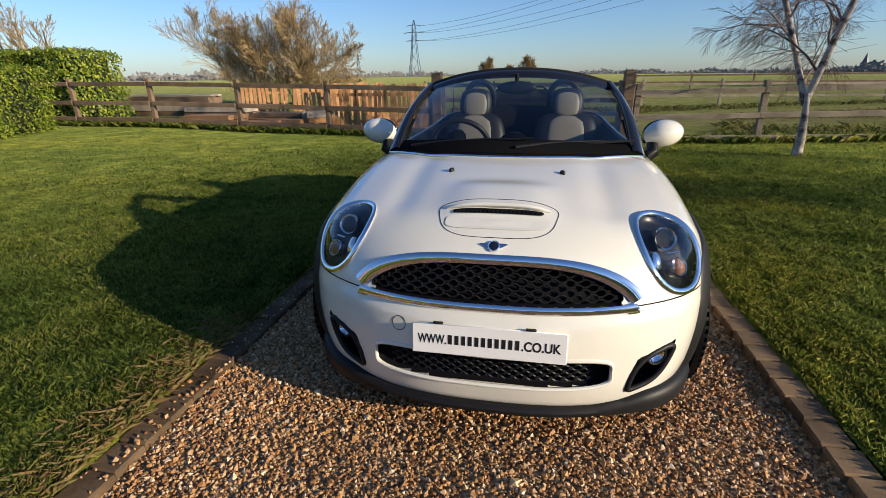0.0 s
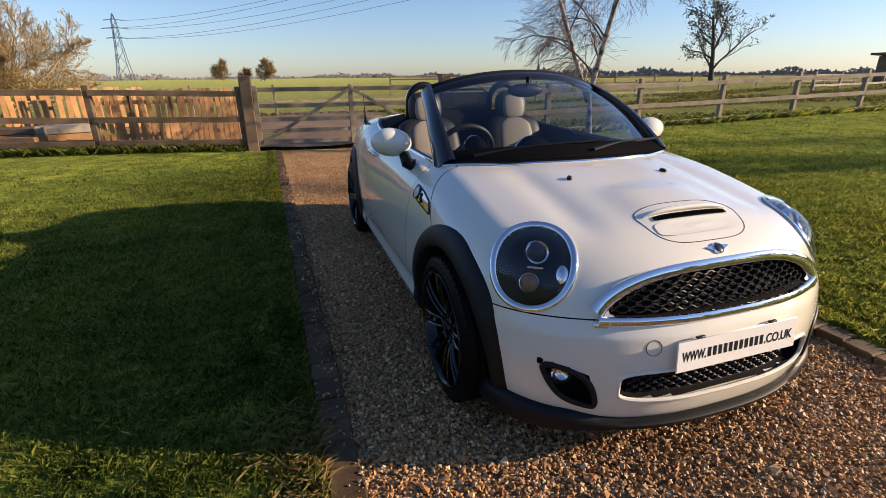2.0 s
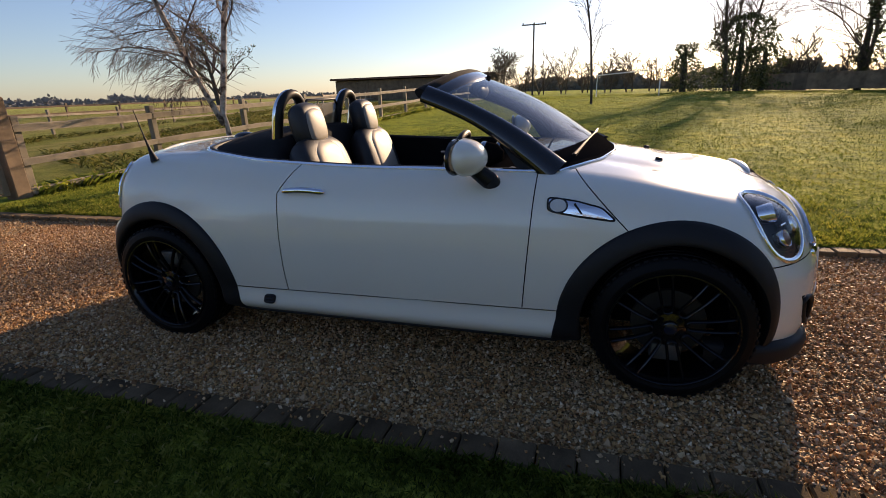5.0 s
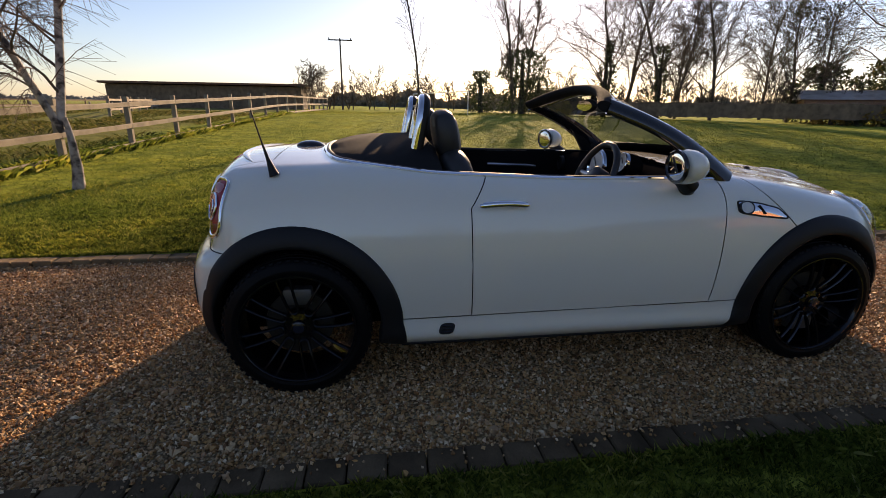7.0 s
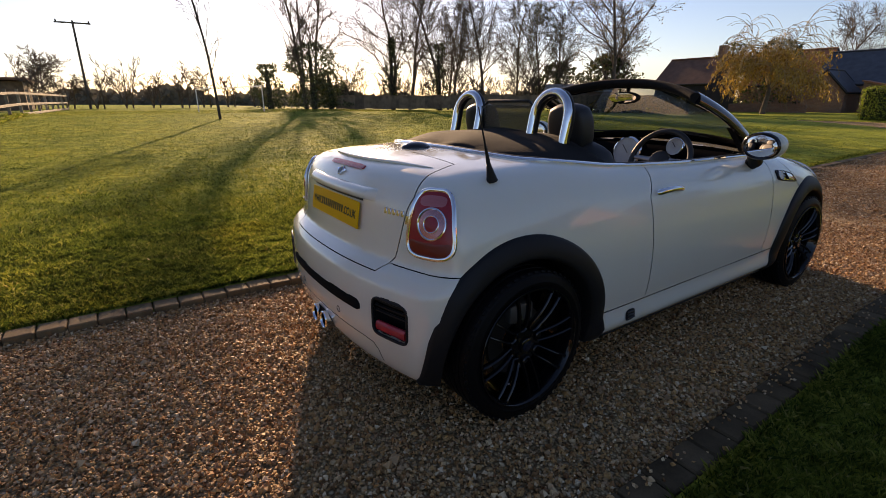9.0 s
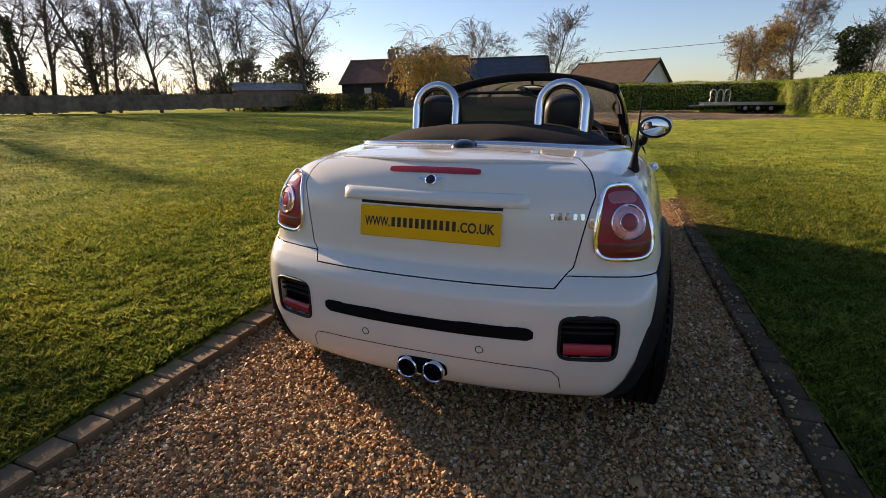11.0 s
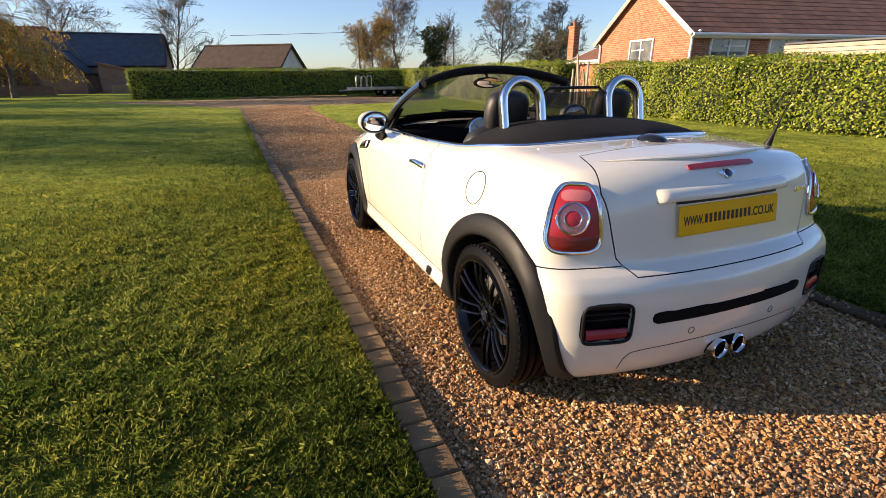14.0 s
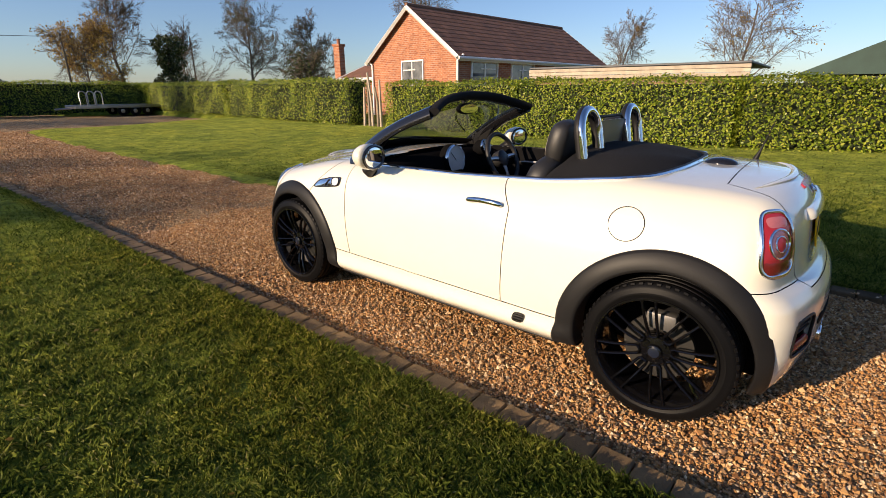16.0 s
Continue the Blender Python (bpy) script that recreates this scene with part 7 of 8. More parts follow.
solid("roof", [(-2.2, -0.3, 1.55), (2.2, -0.3, 1.55), (2.2, 4.3, 1.55), (-2.2, 4.3, 1.55)], [(-2.2, 1.9, 2.55), (2.2, 1.9, 2.55), (2.2, 2.1, 2.55), (-2.2, 2.1, 2.55)], stuff_mat("green_felt", (0.025, 0.06, 0.05), 0.7), hut)

# stakes of the gap in the hedge
for k in range(5):
    st = part("hedge_stake", tube_bm([(0, 0, -0.1), (random.uniform(-0.04, 0.04), random.uniform(-0.05, 0.05), 0.8), (random.uniform(-0.08, 0.08), random.uniform(-0.1, 0.1), 1.25 + 0.22 * (k % 3))], [0.05, 0.042, 0.03], 8), WOOD_GREY if k % 2 else WOOD_PALE, None)
    st.location = (-8.55 - 0.05 * (k % 2), -10.75 + 0.20 * k, gz1(-8.6, -10.5))
    tagged(st, "rough pale wooden stake in the hedge gap", "stake", group="hedge stakes")

# barns beyond the willow
gabled("slate_barn", "long slate-roofed barn with brick gable", (16.6, -50.0), (-1.0, 0.0), 9.2, 6.0, 2.5, 5.2, BRICK_DARK, SLATE, 0.1, 0.1, None, BOARD_DARK)
gabled("barn_porch", "small brick barn wing with slate roof", (13.0, -46.6), (0.0, -1.0), 3.4, 3.0, 1.9, 3.5, BRICK_DARK, SLATE, 0.1, 0.15, None, BOARD_DARK)
lean = empty("lean_to", (11.8, -46.8, 0.1), label="low red-roofed brick lean-to by the barn", category="shed")
solid("wall", [(-1.9, -1.6, 0), (0.2, -1.6, 0), (0.2, 0, 0), (-1.9, 0, 0)], [(-1.9, -1.6, 1.9), (0.2, -1.6, 2.4), (0.2, 0, 2.4), (-1.9, 0, 1.9)], BRICK_DARK, lean)
solid("roof", [(-2.1, -1.7, 1.86), (0.3, -1.7, 2.44), (0.3, 0.2, 2.44), (-2.1, 0.2, 1.86)], [(-2.1, -1.7, 1.96), (0.3, -1.7, 2.54), (0.3, 0.2, 2.54), (-2.1, 0.2, 1.96)], TILE_RED, lean)
gabled("red_barn", "long red pantiled barn", (23.4, -51.5), (-1.0, 0.0), 6.6, 6.0, 2.6, 5.7, BRICK_DARK, TILE_RED, 0.1, 0.1, None, BOARD_DARK)
dark_barn, DP = gabled("dark_barn", "dark boarded barn with brown tiled roof", (26.4, -41.5), (-1.0, 0.0), 5.0, 5.0, 2.7, 4.8, BOARD_DARK, TILE, 0.1, 0.2, None, BOARD_DARK)
part("barn_door", box_bm((0.75, 0.06, 2.0), DP(3.0, -0.05, 1.0), 0.01), UPVC, dark_barn, "pale half-open door", smooth=False)
part("chimney", box_bm((0.55, 0.55, 1.6), DP(4.6, 2.5, 4.9), 0.01), BRICK_DARK, dark_barn, smooth=False)
gabled("gable_house", "brown-roofed bungalow with pale gable behind the hedge", (4.8, -48.0), (-0.86, 0.51), 8.1, 4.8, 2.35, 4.08, RENDER_WHITE, TILE_BROWN, 0.1, 0.25, None, BOARD_DARK)
for x, y, w in ((17.5, -44.0, 6.0), (9.5, -45.0, 3.0)):
    lw = part("garden_wall", box_bm((w, 0.3, 0.75), (0, 0, 0.37), 0.02), BRICK_DARK, None, smooth=False)
    lw.location = (x, y, 0.1)
    tagged(lw, "low old brick wall before the barns", "wall", kind="structure")

# long stable shed and boundary fence to the east
stable = empty("stable_shed", (40.0, 6.8, 0.55), label="long low dark stable shed beyond the rails", category="shed")
part("wall", box_bm((3.5, 15.0, 1.85), (1.8, 7.5, 0.92), 0.02), WOOD_DARK, stable, smooth=False)
part("roof", box_bm((4.1, 15.6, 0.16), (1.6, 7.5, 1.93), 0.02, Matrix.Rotation(0.03, 4, 'Y')), TILE, stable, smooth=False)
for k in range(4):
    part("stable_door", box_bm((0.05, 1.1, 1.7), (0.03, 2.0 + 3.4 * k, 0.9), 0.01), WOOD_DARK, stable, smooth=False)
bf0 = empty("boundary_fence", (34.0, -12.5, 0.6), label="long dark boarded boundary fence under the trees", category="fence")
for k in range(40):
    p = Vector((34.0 - 0.28 * k, -12.5 - 0.62 * k, 0))
    part("board", box_bm((0.74, 0.05, 0.95 + 0.05 * (k % 3)), p - Vector((34.0, -12.5, 0)) + Vector((0, 0, 0.45)), 0.01, Matrix.Rotation(math.atan2(-0.62, -0.28), 4, 'Z')), WOOD_DARK, bf0, smooth=False)
lowshed = empty("low_shed", (30.0, -34.5, 0.45), label="low pale-roofed shed by the boundary", category="shed")
part("wall", box_bm((6.0, 3.0, 1.5), (0, 0, 0.75), 0.02, Matrix.Rotation(1.0, 4, 'Z')), BRICK_DARK, lowshed, smooth=False)
solid("roof", [Matrix.Rotation(1.0, 3, 'Z') @ Vector(p) for p in ((-3.3, -1.8, 1.45), (3.3, -1.8, 1.45), (3.3, 1.8, 1.45), (-3.3, 1.8, 1.45))], [Matrix.Rotation(1.0, 3, 'Z') @ Vector(p) for p in ((-3.2, -0.1, 2.15), (3.2, -0.1, 2.15), (3.2, 0.1, 2.15), (-3.2, 0.1, 2.15))], stuff_mat("grey_sheet_roof", (0.36, 0.35, 0.33), 0.5), lowshed)

# goal, trailer, poles
goal = empty("goal", (27.0, -1.5, gz1(27, -2)), label="small white garden football goal", category="goal")
for q in ([(0, 0, 0), (0, 0, 1.15)], [(-0.7, -3.2, 0), (-0.7, -3.2, 1.35)], [(0, 0, 1.15), (-0.7, -3.2, 1.35)]):
    part("goal_bar", tube_bm(q, 0.026, 8), UPVC, goal)
trailer = empty("trailer", (-7.0, -28.6, 0.12), label="galvanised twin-axle car trailer parked by the hedge", category="trailer")
trailer.scale = (0.86, 0.86, 0.86)
part("deck", box_bm((4.7, 1.9, 0.09), (0, 0, 0.50), 0.01), STEEL, trailer, smooth=False)
for s in (-0.95, 0.95):
    part("side_rail", box_bm((4.7, 0.05, 0.16), (0, s, 0.56), 0.01), STEEL, trailer, smooth=False)
    for x in (-1.45, -0.75, -0.05):
        tw = part("wheel", lathe_bm([(0.12, -0.08), (0.24, -0.085), (0.27, -0.06), (0.27, 0.06), (0.24, 0.085), (0.12, 0.08)], Matrix.Translation((x, s * 0.9, 0.27)) @ Matrix.Rotation(math.pi / 2, 4, 'X'), 24), RUBBER, trailer)
        part("wheel_rim", lathe_bm([(0, 0.07), (0.08, 0.075), (0.125, 0.06)], Matrix.Translation((x, s * 0.9, 0.27)) @ Matrix.Rotation(-math.pi / 2 * (1 if s > 0 else -1), 4, 'X'), 16), STEEL, tw)
for x in (0.9, 1.3, 1.7):
    part("loop", tube_bm([(x, 0.9, 0.5), (x, 0.9, 1.3), (x + 0.1, 0.9, 1.42), (x + 0.25, 0.9, 1.42), (x + 0.33, 0.9, 1.3), (x + 0.33, 0.9, 0.5)], 0.028, 8), STEEL, trailer)
part("drawbar", tube_bm([(2.3, 0, 0.45), (3.1, 0, 0.42)], 0.05, 8), STEEL, trailer)
POLE_WOOD = stuff_mat("pole_wood", (0.10, 0.085, 0.07), 0.85, fine=30)
WIRE = stuff_mat("dark_wire", (0.10, 0.10, 0.11), 0.6)


def pole(x, y, h, arm=True, lean=0.0, turn=0.0):
    p = empty("utility_pole", (x, y, gz1(x, y) - 0.2), label="slim wooden utility pole", category="pole", group="utility poles")
    part("mast", tube_bm([(0, 0, 0), (lean * h, 0, h)], [0.085, 0.06], 10), POLE_WOOD, p)
    if arm:
        part("crossarm", tube_bm([(lean * h - math.sin(turn), -math.cos(turn), h - 0.1), (lean * h + math.sin(turn), math.cos(turn), h - 0.1)], 0.05, 6), POLE_WOOD, p)
        for s in (-0.9, 0, 0.9):
            part("insulator", lathe_bm([(0.04, 0), (0.05, 0.06), (0.03, 0.12), (0, 0.14)], Matrix.Translation((lean * h + s * math.sin(turn), s * math.cos(turn), h - 0.05)), 8), BOARD_DARK, p)
    return p


pole(41.0, 3.5, 5.9)
pole(37.4, -10.8, 9.5)
pole(-22.5, -52.0, 6.6, False)
pole(-9.6, -45.0, 5.4, False)
pole(-22.0, -33.0, 3.2, False)
wire = empty("cable", (-22.5, -52.0, 6.2), label="thin telephone cable between the poles", category="cable")
part("strand", tube_bm([(0, 0, 0), (8, 4, -0.5), (17, 6, -1.1), (24, 7, -1.5)], 0.02, 5), WIRE, wire)


def pylon(x, y, h, thick):
    p = empty("pylon", (x, y, 0), label="grey lattice electricity pylon on the horizon", category="pylon", group="pylons")
    levels = [0, 0.25, 0.45, 0.62, 0.76, 0.88, 1.0]
    wid = [0.11, 0.075, 0.055, 0.042, 0.035, 0.030, 0.004]
    bm = bmesh.new()
    for (a, wa), (b2, wb) in zip(zip(levels, wid), zip(levels[1:], wid[1:])):
        for sx in (-1, 1):
            for sy in (-1, 1):
                tube_bm([(sx * wa * h, sy * wa * h, a * h), (sx * wb * h, sy * wb * h, b2 * h)], thick, 4, bm=bm)
            tube_bm([(sx * wa * h, -wa * h, a * h), (-sx * wb * h, -wb * h, b2 * h)], thick * 0.7, 4, bm=bm)
            tube_bm([(-wa * h, sx * wa * h, a * h), (-wb * h, -sx * wb * h, b2 * h)], thick * 0.7, 4, bm=bm)
    part("lattice", bm, STEEL, p, smooth=False)
    for f, w in ((0.64, 0.15), (0.78, 0.19), (0.90, 0.14)):
        part("crossarm", tube_bm([(-w * h, 0, f * h), (0, 0, f * h + 0.02 * h), (w * h, 0, f * h)], thick * 1.3, 4), STEEL, p, smooth=False)
    return p


pylon(-100.0, 405.0, 43.0, 0.27)
pylon(-330.0, 900.0, 40.0, 0.4)
lines = empty("power_lines", (-100, 405, 34), label="faint power lines crossing the sky", category="cable")
for dx, dz in ((-6.4, -6.5), (6.4, -6.5), (-8, -0.5), (8, -0.5), (6, 4.7)):
    part("strand", tube_bm([(dx + 190 * f, -300 * f, dz + 6 * f - 26 * f * (1 - f)) for f in np.linspace(0, 1, 16)], [0.11 * (1 - 0.62 * f) for f in np.linspace(0, 1, 16)], 4), WIRE, lines)

# ---- trees beyond ----
OAK = [(17, 0.58, 0.85, 0.42, 0.16), (11, 0.52, 0.75, 0.42, 0.12), (13, 0.46, 0.7, 0.5, 0.1)]
TALL = [(17, 0.44, 0.55, 0.42, 0.18), (11, 0.50, 0.65, 0.42, 0.12), (12, 0.46, 0.6, 0.5, 0.1)]
GREAT = [(19, 0.50, 0.85, 0.42, 0.20), (14, 0.52, 0.75, 0.42, 0.12), (17, 0.42, 0.7, 0.5, 0.1)]
BUSH = [(16, 0.75, 0.80, 0.45, 0.02), (11, 0.55, 0.75, 0.45, 0.08), (12, 0.46, 0.7, 0.5, 0.1)]
for k, (x, y, h, lev, lv, txt) in enumerate((
        (34.5, -17.3, 9.5, OAK, None, "bare oak with dark ivy on its trunk"),
        (36.5, -20.0, 10.5, TALL, None, "tall leafless tree on the boundary"),
        (34.0, -21.6, 10.0, OAK, None, "bare oak with dark ivy on its trunk"),
        (36.0, -24.5, 8.5, TALL, None, "slim leafless tree on the boundary"),
        (33.0, -25.6, 9.6, OAK, None, "tall leafless tree on the boundary"),
        (32.5, -32.0, 8.2, OAK, (IVY, 2600, 0.15, None), "round-crowned oak still holding dull leaves"),
        (31.0, -33.6, 8.0, TALL, None, "slim leafless tree by the low shed"),
        (29.0, -38.5, 9.0, TALL, (AUTUMN, 700, 0.10, None), "upright tree with a few fading leaves"),
        (26.6, -36.0, 12.5, OAK, (AUTUMN, 4500, 0.13, None), "tall spreading tree with fading yellow leaves"),
        (33.5, -9.6, 8.8, TALL, None, "thin bare tree above the ivy"),
        (36.0, -11.2, 8.0, TALL, None, "thin bare tree above the ivy"),
        (40.0, -36.0, 10.0, OAK, None, "bare tree deep in the wood"),
        (42.0, -28.0, 9.5, OAK, None, "bare tree deep in the wood"),
        (37.5, 5.6, 3.0, OAK, None, "low bare round thicket tree beyond the rails"),
        (-11.2, -46.5, 5.0, BUSH, (AUTUMN, 11000, 0.14, None), "rounded tree with golden autumn leaves"),
        (-15.0, -49.0, 8.2, GREAT, None, "bare crooked tree beyond the hedge"),
        (-26.0, -47.0, 9.2, GREAT, (IVY, 5200, 0.13, None), "broad bare oak with ivy"),
        (-23.0, -33.0, 3.6, OAK, (IVY, 900, 0.22, None), "dark shrub beyond the hedge"),
        (-35.0, -33.5, 10.5, GREAT, None, "large bare tree behind the bungalow"),
        (-31.5, -3.6, 6.2, OAK, (AUTUMN, 1500, 0.12, None), "open-crowned tree with few pale leaves"),
        (-40.0, -14.0, 6.0, OAK, (AUTUMN, 900, 0.12, None), "bare tree behind the bungalow roof"),
        (-33.0, -46.0, 7.6, GREAT, (IVY, 2200, 0.12, None), "broad twiggy tree with patches of ivy"),
        (-20.5, -50.0, 5.5, BUSH, None, "low leafless thicket tree beyond the hedge"),
        (-29.5, -43.0, 4.2, BUSH, (IVY, 2600, 0.12, None), "brown-green shrub beyond the hedge"),
        (7.0, -54.0, 8.0, OAK, None, "bare round-crowned tree beyond the barns"),
        (19.0, -58.0, 9.5, OAK, None, "bare tree beyond the barns"),
        (-4.0, 162.0, 5.0, BUSH, (AUTUMN, 1600, 0.4, None), "far hedgerow tree with brown leaves"),
        (-15.5, 160.0, 4.4, BUSH, (AUTUMN, 1400, 0.4, None), "far hedgerow tree with brown leaves"),
        (-9.5, 165.0, 3.0, BUSH, (AUTUMN, 1200, 0.4, None), "far hedgerow tree with brown leaves"))):
    far = math.hypot(x, y)
    make_tree("tree", txt, 100 + k, [((x, y, gz1(x, y) - 0.1), (random.uniform(-0.06, 0.06), random.uniform(-0.06, 0.06), 1), h, 0.016 * h)], lev, BARK, BARK, 0.03, 0.15, lv, 0.00022 * far)

# ivy towers and evergreens: columns of leaves round a stem
def ivy_column(x, y, h, r, seed, mat=IVY, size=0.3, num=2600, label="ivy-smothered dark tree stump", top=0.5):
    rng = np.random.default_rng(seed)
    t = empty("tree", (x, y, gz1(x, y)), label=label, category="tree")
    part("trunk", tube_bm([(0, 0, -0.1), (0.1, 0, h * 0.5), (0.0, 0.1, h * 0.95)], [0.22, 0.18, 0.06], 8), BARK_DARK, t)
    z = rng.uniform(0.02, 1, num)
    lump = 1 + 0.35 * np.sin(z * 9 + seed) + 0.2 * np.sin(z * 23)
    rad = r * (1 - top * z ** 3) * lump * np.sqrt(rng.uniform(0.25, 1, num))
    a = rng.uniform(0, 2 * np.pi, num)
    P = np.stack([rad * np.cos(a) * (1 + 0.25 * np.sin(3 * a + seed)), rad * np.sin(a), z * h], -1)
    V, Q = leaf_arrays(rng, P, size)
    quads_mesh("leaves", V, Q, mat, t, False)
    return t


ivy_column(34.2, -10.4, 4.6, 1.9, 1, label="dark ivy thicket under the pole", num=7000, size=0.16)
ivy_column(36.0, -12.4, 2.9, 1.3, 2, num=3000, size=0.15, label="dark ivy thicket by the boundary")
ivy_column(34.2, -7.2, 3.0, 1.1, 4, num=2800, size=0.15, label="dark evergreen bush by the boundary")
ivy_column(34.4, -17.2, 5.6, 0.62, 3, num=1900, size=0.18, label="dark ivy round the oak trunk")
ivy_column(33.9, -21.5, 5.4, 0.60, 5, num=1900, size=0.18, label="dark ivy round the oak trunk")
ivy_column(30.5, -39.5, 5.4, 1.6, 10, num=2600, size=0.25, label="dark evergreen behind the low shed")
ivy_column(23.8, -50.0, 6.4, 1.2, 12, num=1500, size=0.25, label="dark evergreen behind the boarded barn")
ivy_column(-17.6, -46.0, 5.6, 1.4, 6, num=5200, size=0.24, label="dark ivy-clad tree beyond the hedge")
ivy_column(20.5, -52.0, 6.5, 2.2, 7, num=2500, label="dark evergreen behind the barns")
ivy_column(29.5, -38.0, 5.0, 2.5, 8, num=3000, label="dark evergreen shrubs beside the barn")
ivy_column(33.0, -35.0, 4.5, 2.6, 9, num=2800, label="dark evergreen shrubs beside the barn")
for k in range(7):
    ivy_column(28.0 - 1.5 * k, -31.5 - 0.5 * k, 1.3, 1.2, 20 + k, num=700, size=0.22, label="brown and green garden shrub", mat=IVY if k % 2 else AUTUMN)
for k in range(9):
    x, y = 44.0 + 1.2 * math.sin(k * 2.2), 6.5 - 1.9 * k
    make_tree("shrub", "leafless brown thicket beyond the lawn", 300 + k, [((x + 0.4 * j, y + 0.5 * math.sin(j), 0.55), (0.15 * (j - 1), 0.25 * math.sin(j * 2.0), 1), 2.2 + 0.9 * (k % 3 == 0), 0.06) for j in range(3)],
              [(8, 0.55, 0.6, 0.45, 0.1), (6, 0.5, 0.6, 0.5, 0.1), (6, 0.5, 0.5, 0.6, 0.1)], BARK, BARK, 0.0, 0.14, None, 0.012, "shrub", 0.5, "lawn-end thicket")

for k in range(13):
    x, y = 35.5 - 0.42 * k + 0.8 * math.sin(k * 1.9), -13.5 - 1.75 * k
    make_tree("shrub", "leafless brown undergrowth behind the boundary fence", 400 + k, [((x + 0.7 * j, y + 0.6 * math.sin(j), 0.45), (0.12 * (j - 1), 0.3 * math.sin(j * 2.0 + k), 1), 2.2 + 0.8 * (k % 4 == 1), 0.05) for j in range(3)],
              [(8, 0.6, 0.65, 0.45, 0.05), (7, 0.5, 0.6, 0.5, 0.1), (5, 0.5, 0.5, 0.6, 0.1)], BARK_DARK, BARK_DARK, 0.0, 0.14, None, 0.011, "shrub", 0.5, "boundary undergrowth")
# willow
wz = gz1(15.2, -38.2)
paths = grow_tree(61, [((15.2, -38.2, wz - 0.1), (0.03, 0, 1), 3.9, 0.20)], [(14, 1.15, 0.80, 0.5, 0.40), (9, 0.50, 0.8, 0.5, 0.2)], 0.35, 0.14, 0.9)
rng = np.random.default_rng(9)
hang = []
for P, R in paths[2]:
    for k in range(5):
        s = P[rng.integers(1, len(P))]
        L = rng.uniform(1.0, 3.2)
        hang.append(grow_branch(rng, s, (*(P[-1] - P[0])[:2] * 0.6, 0.35), L, 0.014, 2.6, 0.06, 6))
willow = empty("willow", (15.2, -38.2, wz), label="weeping willow with golden hanging leaves", category="tree")
off = np.array((15.2, -38.2, wz))
sh = lambda ps: [(P - off, np.maximum(R, 0.012)) for P, R in ps]
V, Q = tube_arrays(sh(paths[0]), 9)
quads_mesh("trunk", V, Q, BARK, willow, True)
V, Q = tube_arrays(sh(paths[1] + paths[2] + hang), 4)
quads_mesh("crown", V, Q, TWIG_TAN, willow, False)
ends = np.concatenate([P[2:] for P, R in hang]) - off
keep = (ends[:, 2] < 4.4) & (ends[:, 2] > 1.0)
ends = ends[keep]
pts = ends[rng.integers(0, len(ends), 8500)] + rng.normal(0, 0.10, (8500, 3))
V, Q = leaf_arrays(rng, pts, 0.17, np.tile([0, 0, -1.2], (8500, 1)))
quads_mesh("leaves", V, Q, WILLOW, willow, False)

# far woods and hedgerows on the horizon
# leaf colours paled to grey: the distance haze is painted into them
FAR_WOOD = leaf_mat("far_woods", [(0.0, (0.18, 0.18, 0.18)), (0.5, (0.22, 0.21, 0.20)), (1.0, (0.26, 0.24, 0.22))], 0.9, 0.0)
rng = np.random.default_rng(15)
n = 50000
a = rng.uniform(0, 2 * np.pi, n)
wave = 0.5 + 0.5 * np.sin(a * 9 + 1.3) * np.sin(a * 23 + 0.4) + 0.25 * np.sin(a * 61)
D = 420 + 120 * np.sin(a * 5) + rng.uniform(-20, 20, n)
top = 1.2 + 4.6 * np.clip(wave, 0.05, 1.2) * (0.75 + 0.25 * np.sin(a * 140))
P = np.stack([D * np.cos(a), D * np.sin(a), -0.6 + rng.uniform(0, 1, n) ** 1.25 * top], -1)
V, Q = leaf_arrays(rng, P, 1.9, None, np.stack([-np.cos(a), -np.sin(a), np.full(n, 0.3)], -1) * 1.6)
tagged(quads_mesh("far_woods", V, Q, FAR_WOOD, None, False), "hazy line of distant woods round the horizon", "woods", kind="stuff")
n = 12000
# browns lightened so that haze shows in the hedgerow's own colour
HEDGEROW = leaf_mat("hedgerow_leaves", [(0.0, (0.12, 0.115, 0.09)), (0.5, (0.17, 0.155, 0.12)), (1.0, (0.22, 0.19, 0.14))], 0.8, 0.2)
a = rng.uniform(-0.9, 0.35, n)
D = 95 + 25 * np.sin(a * 7) + rng.uniform(-3, 3, n)
P = np.stack([D * np.cos(a), D * np.sin(a), -0.3 + rng.uniform(0, 1, n) ** 1.1 * (2.3 + 1.3 * np.sin(a * 31) * np.sin(a * 13))], -1)
V, Q = leaf_arrays(rng, P, 1.1, None, np.stack([-np.cos(a), -np.sin(a), np.full(n, 0.3)], -1) * 1.6)
tagged(quads_mesh("hedgerow", V, Q, HEDGEROW, None, False), "dark hedgerow behind the lawn and trees", "hedgerow", kind="stuff")
church = empty("church", (169.0, 300.0, 0), label="tiny distant church with a spire", category="church")
part("tower", box_bm((3, 3, 5), (0, 0, 2.5), 0.1), SLATE, church, smooth=False)
part("spire", lathe_bm([(1.5, 5), (0.1, 9.7)], None, 8), SLATE, church, smooth=False)

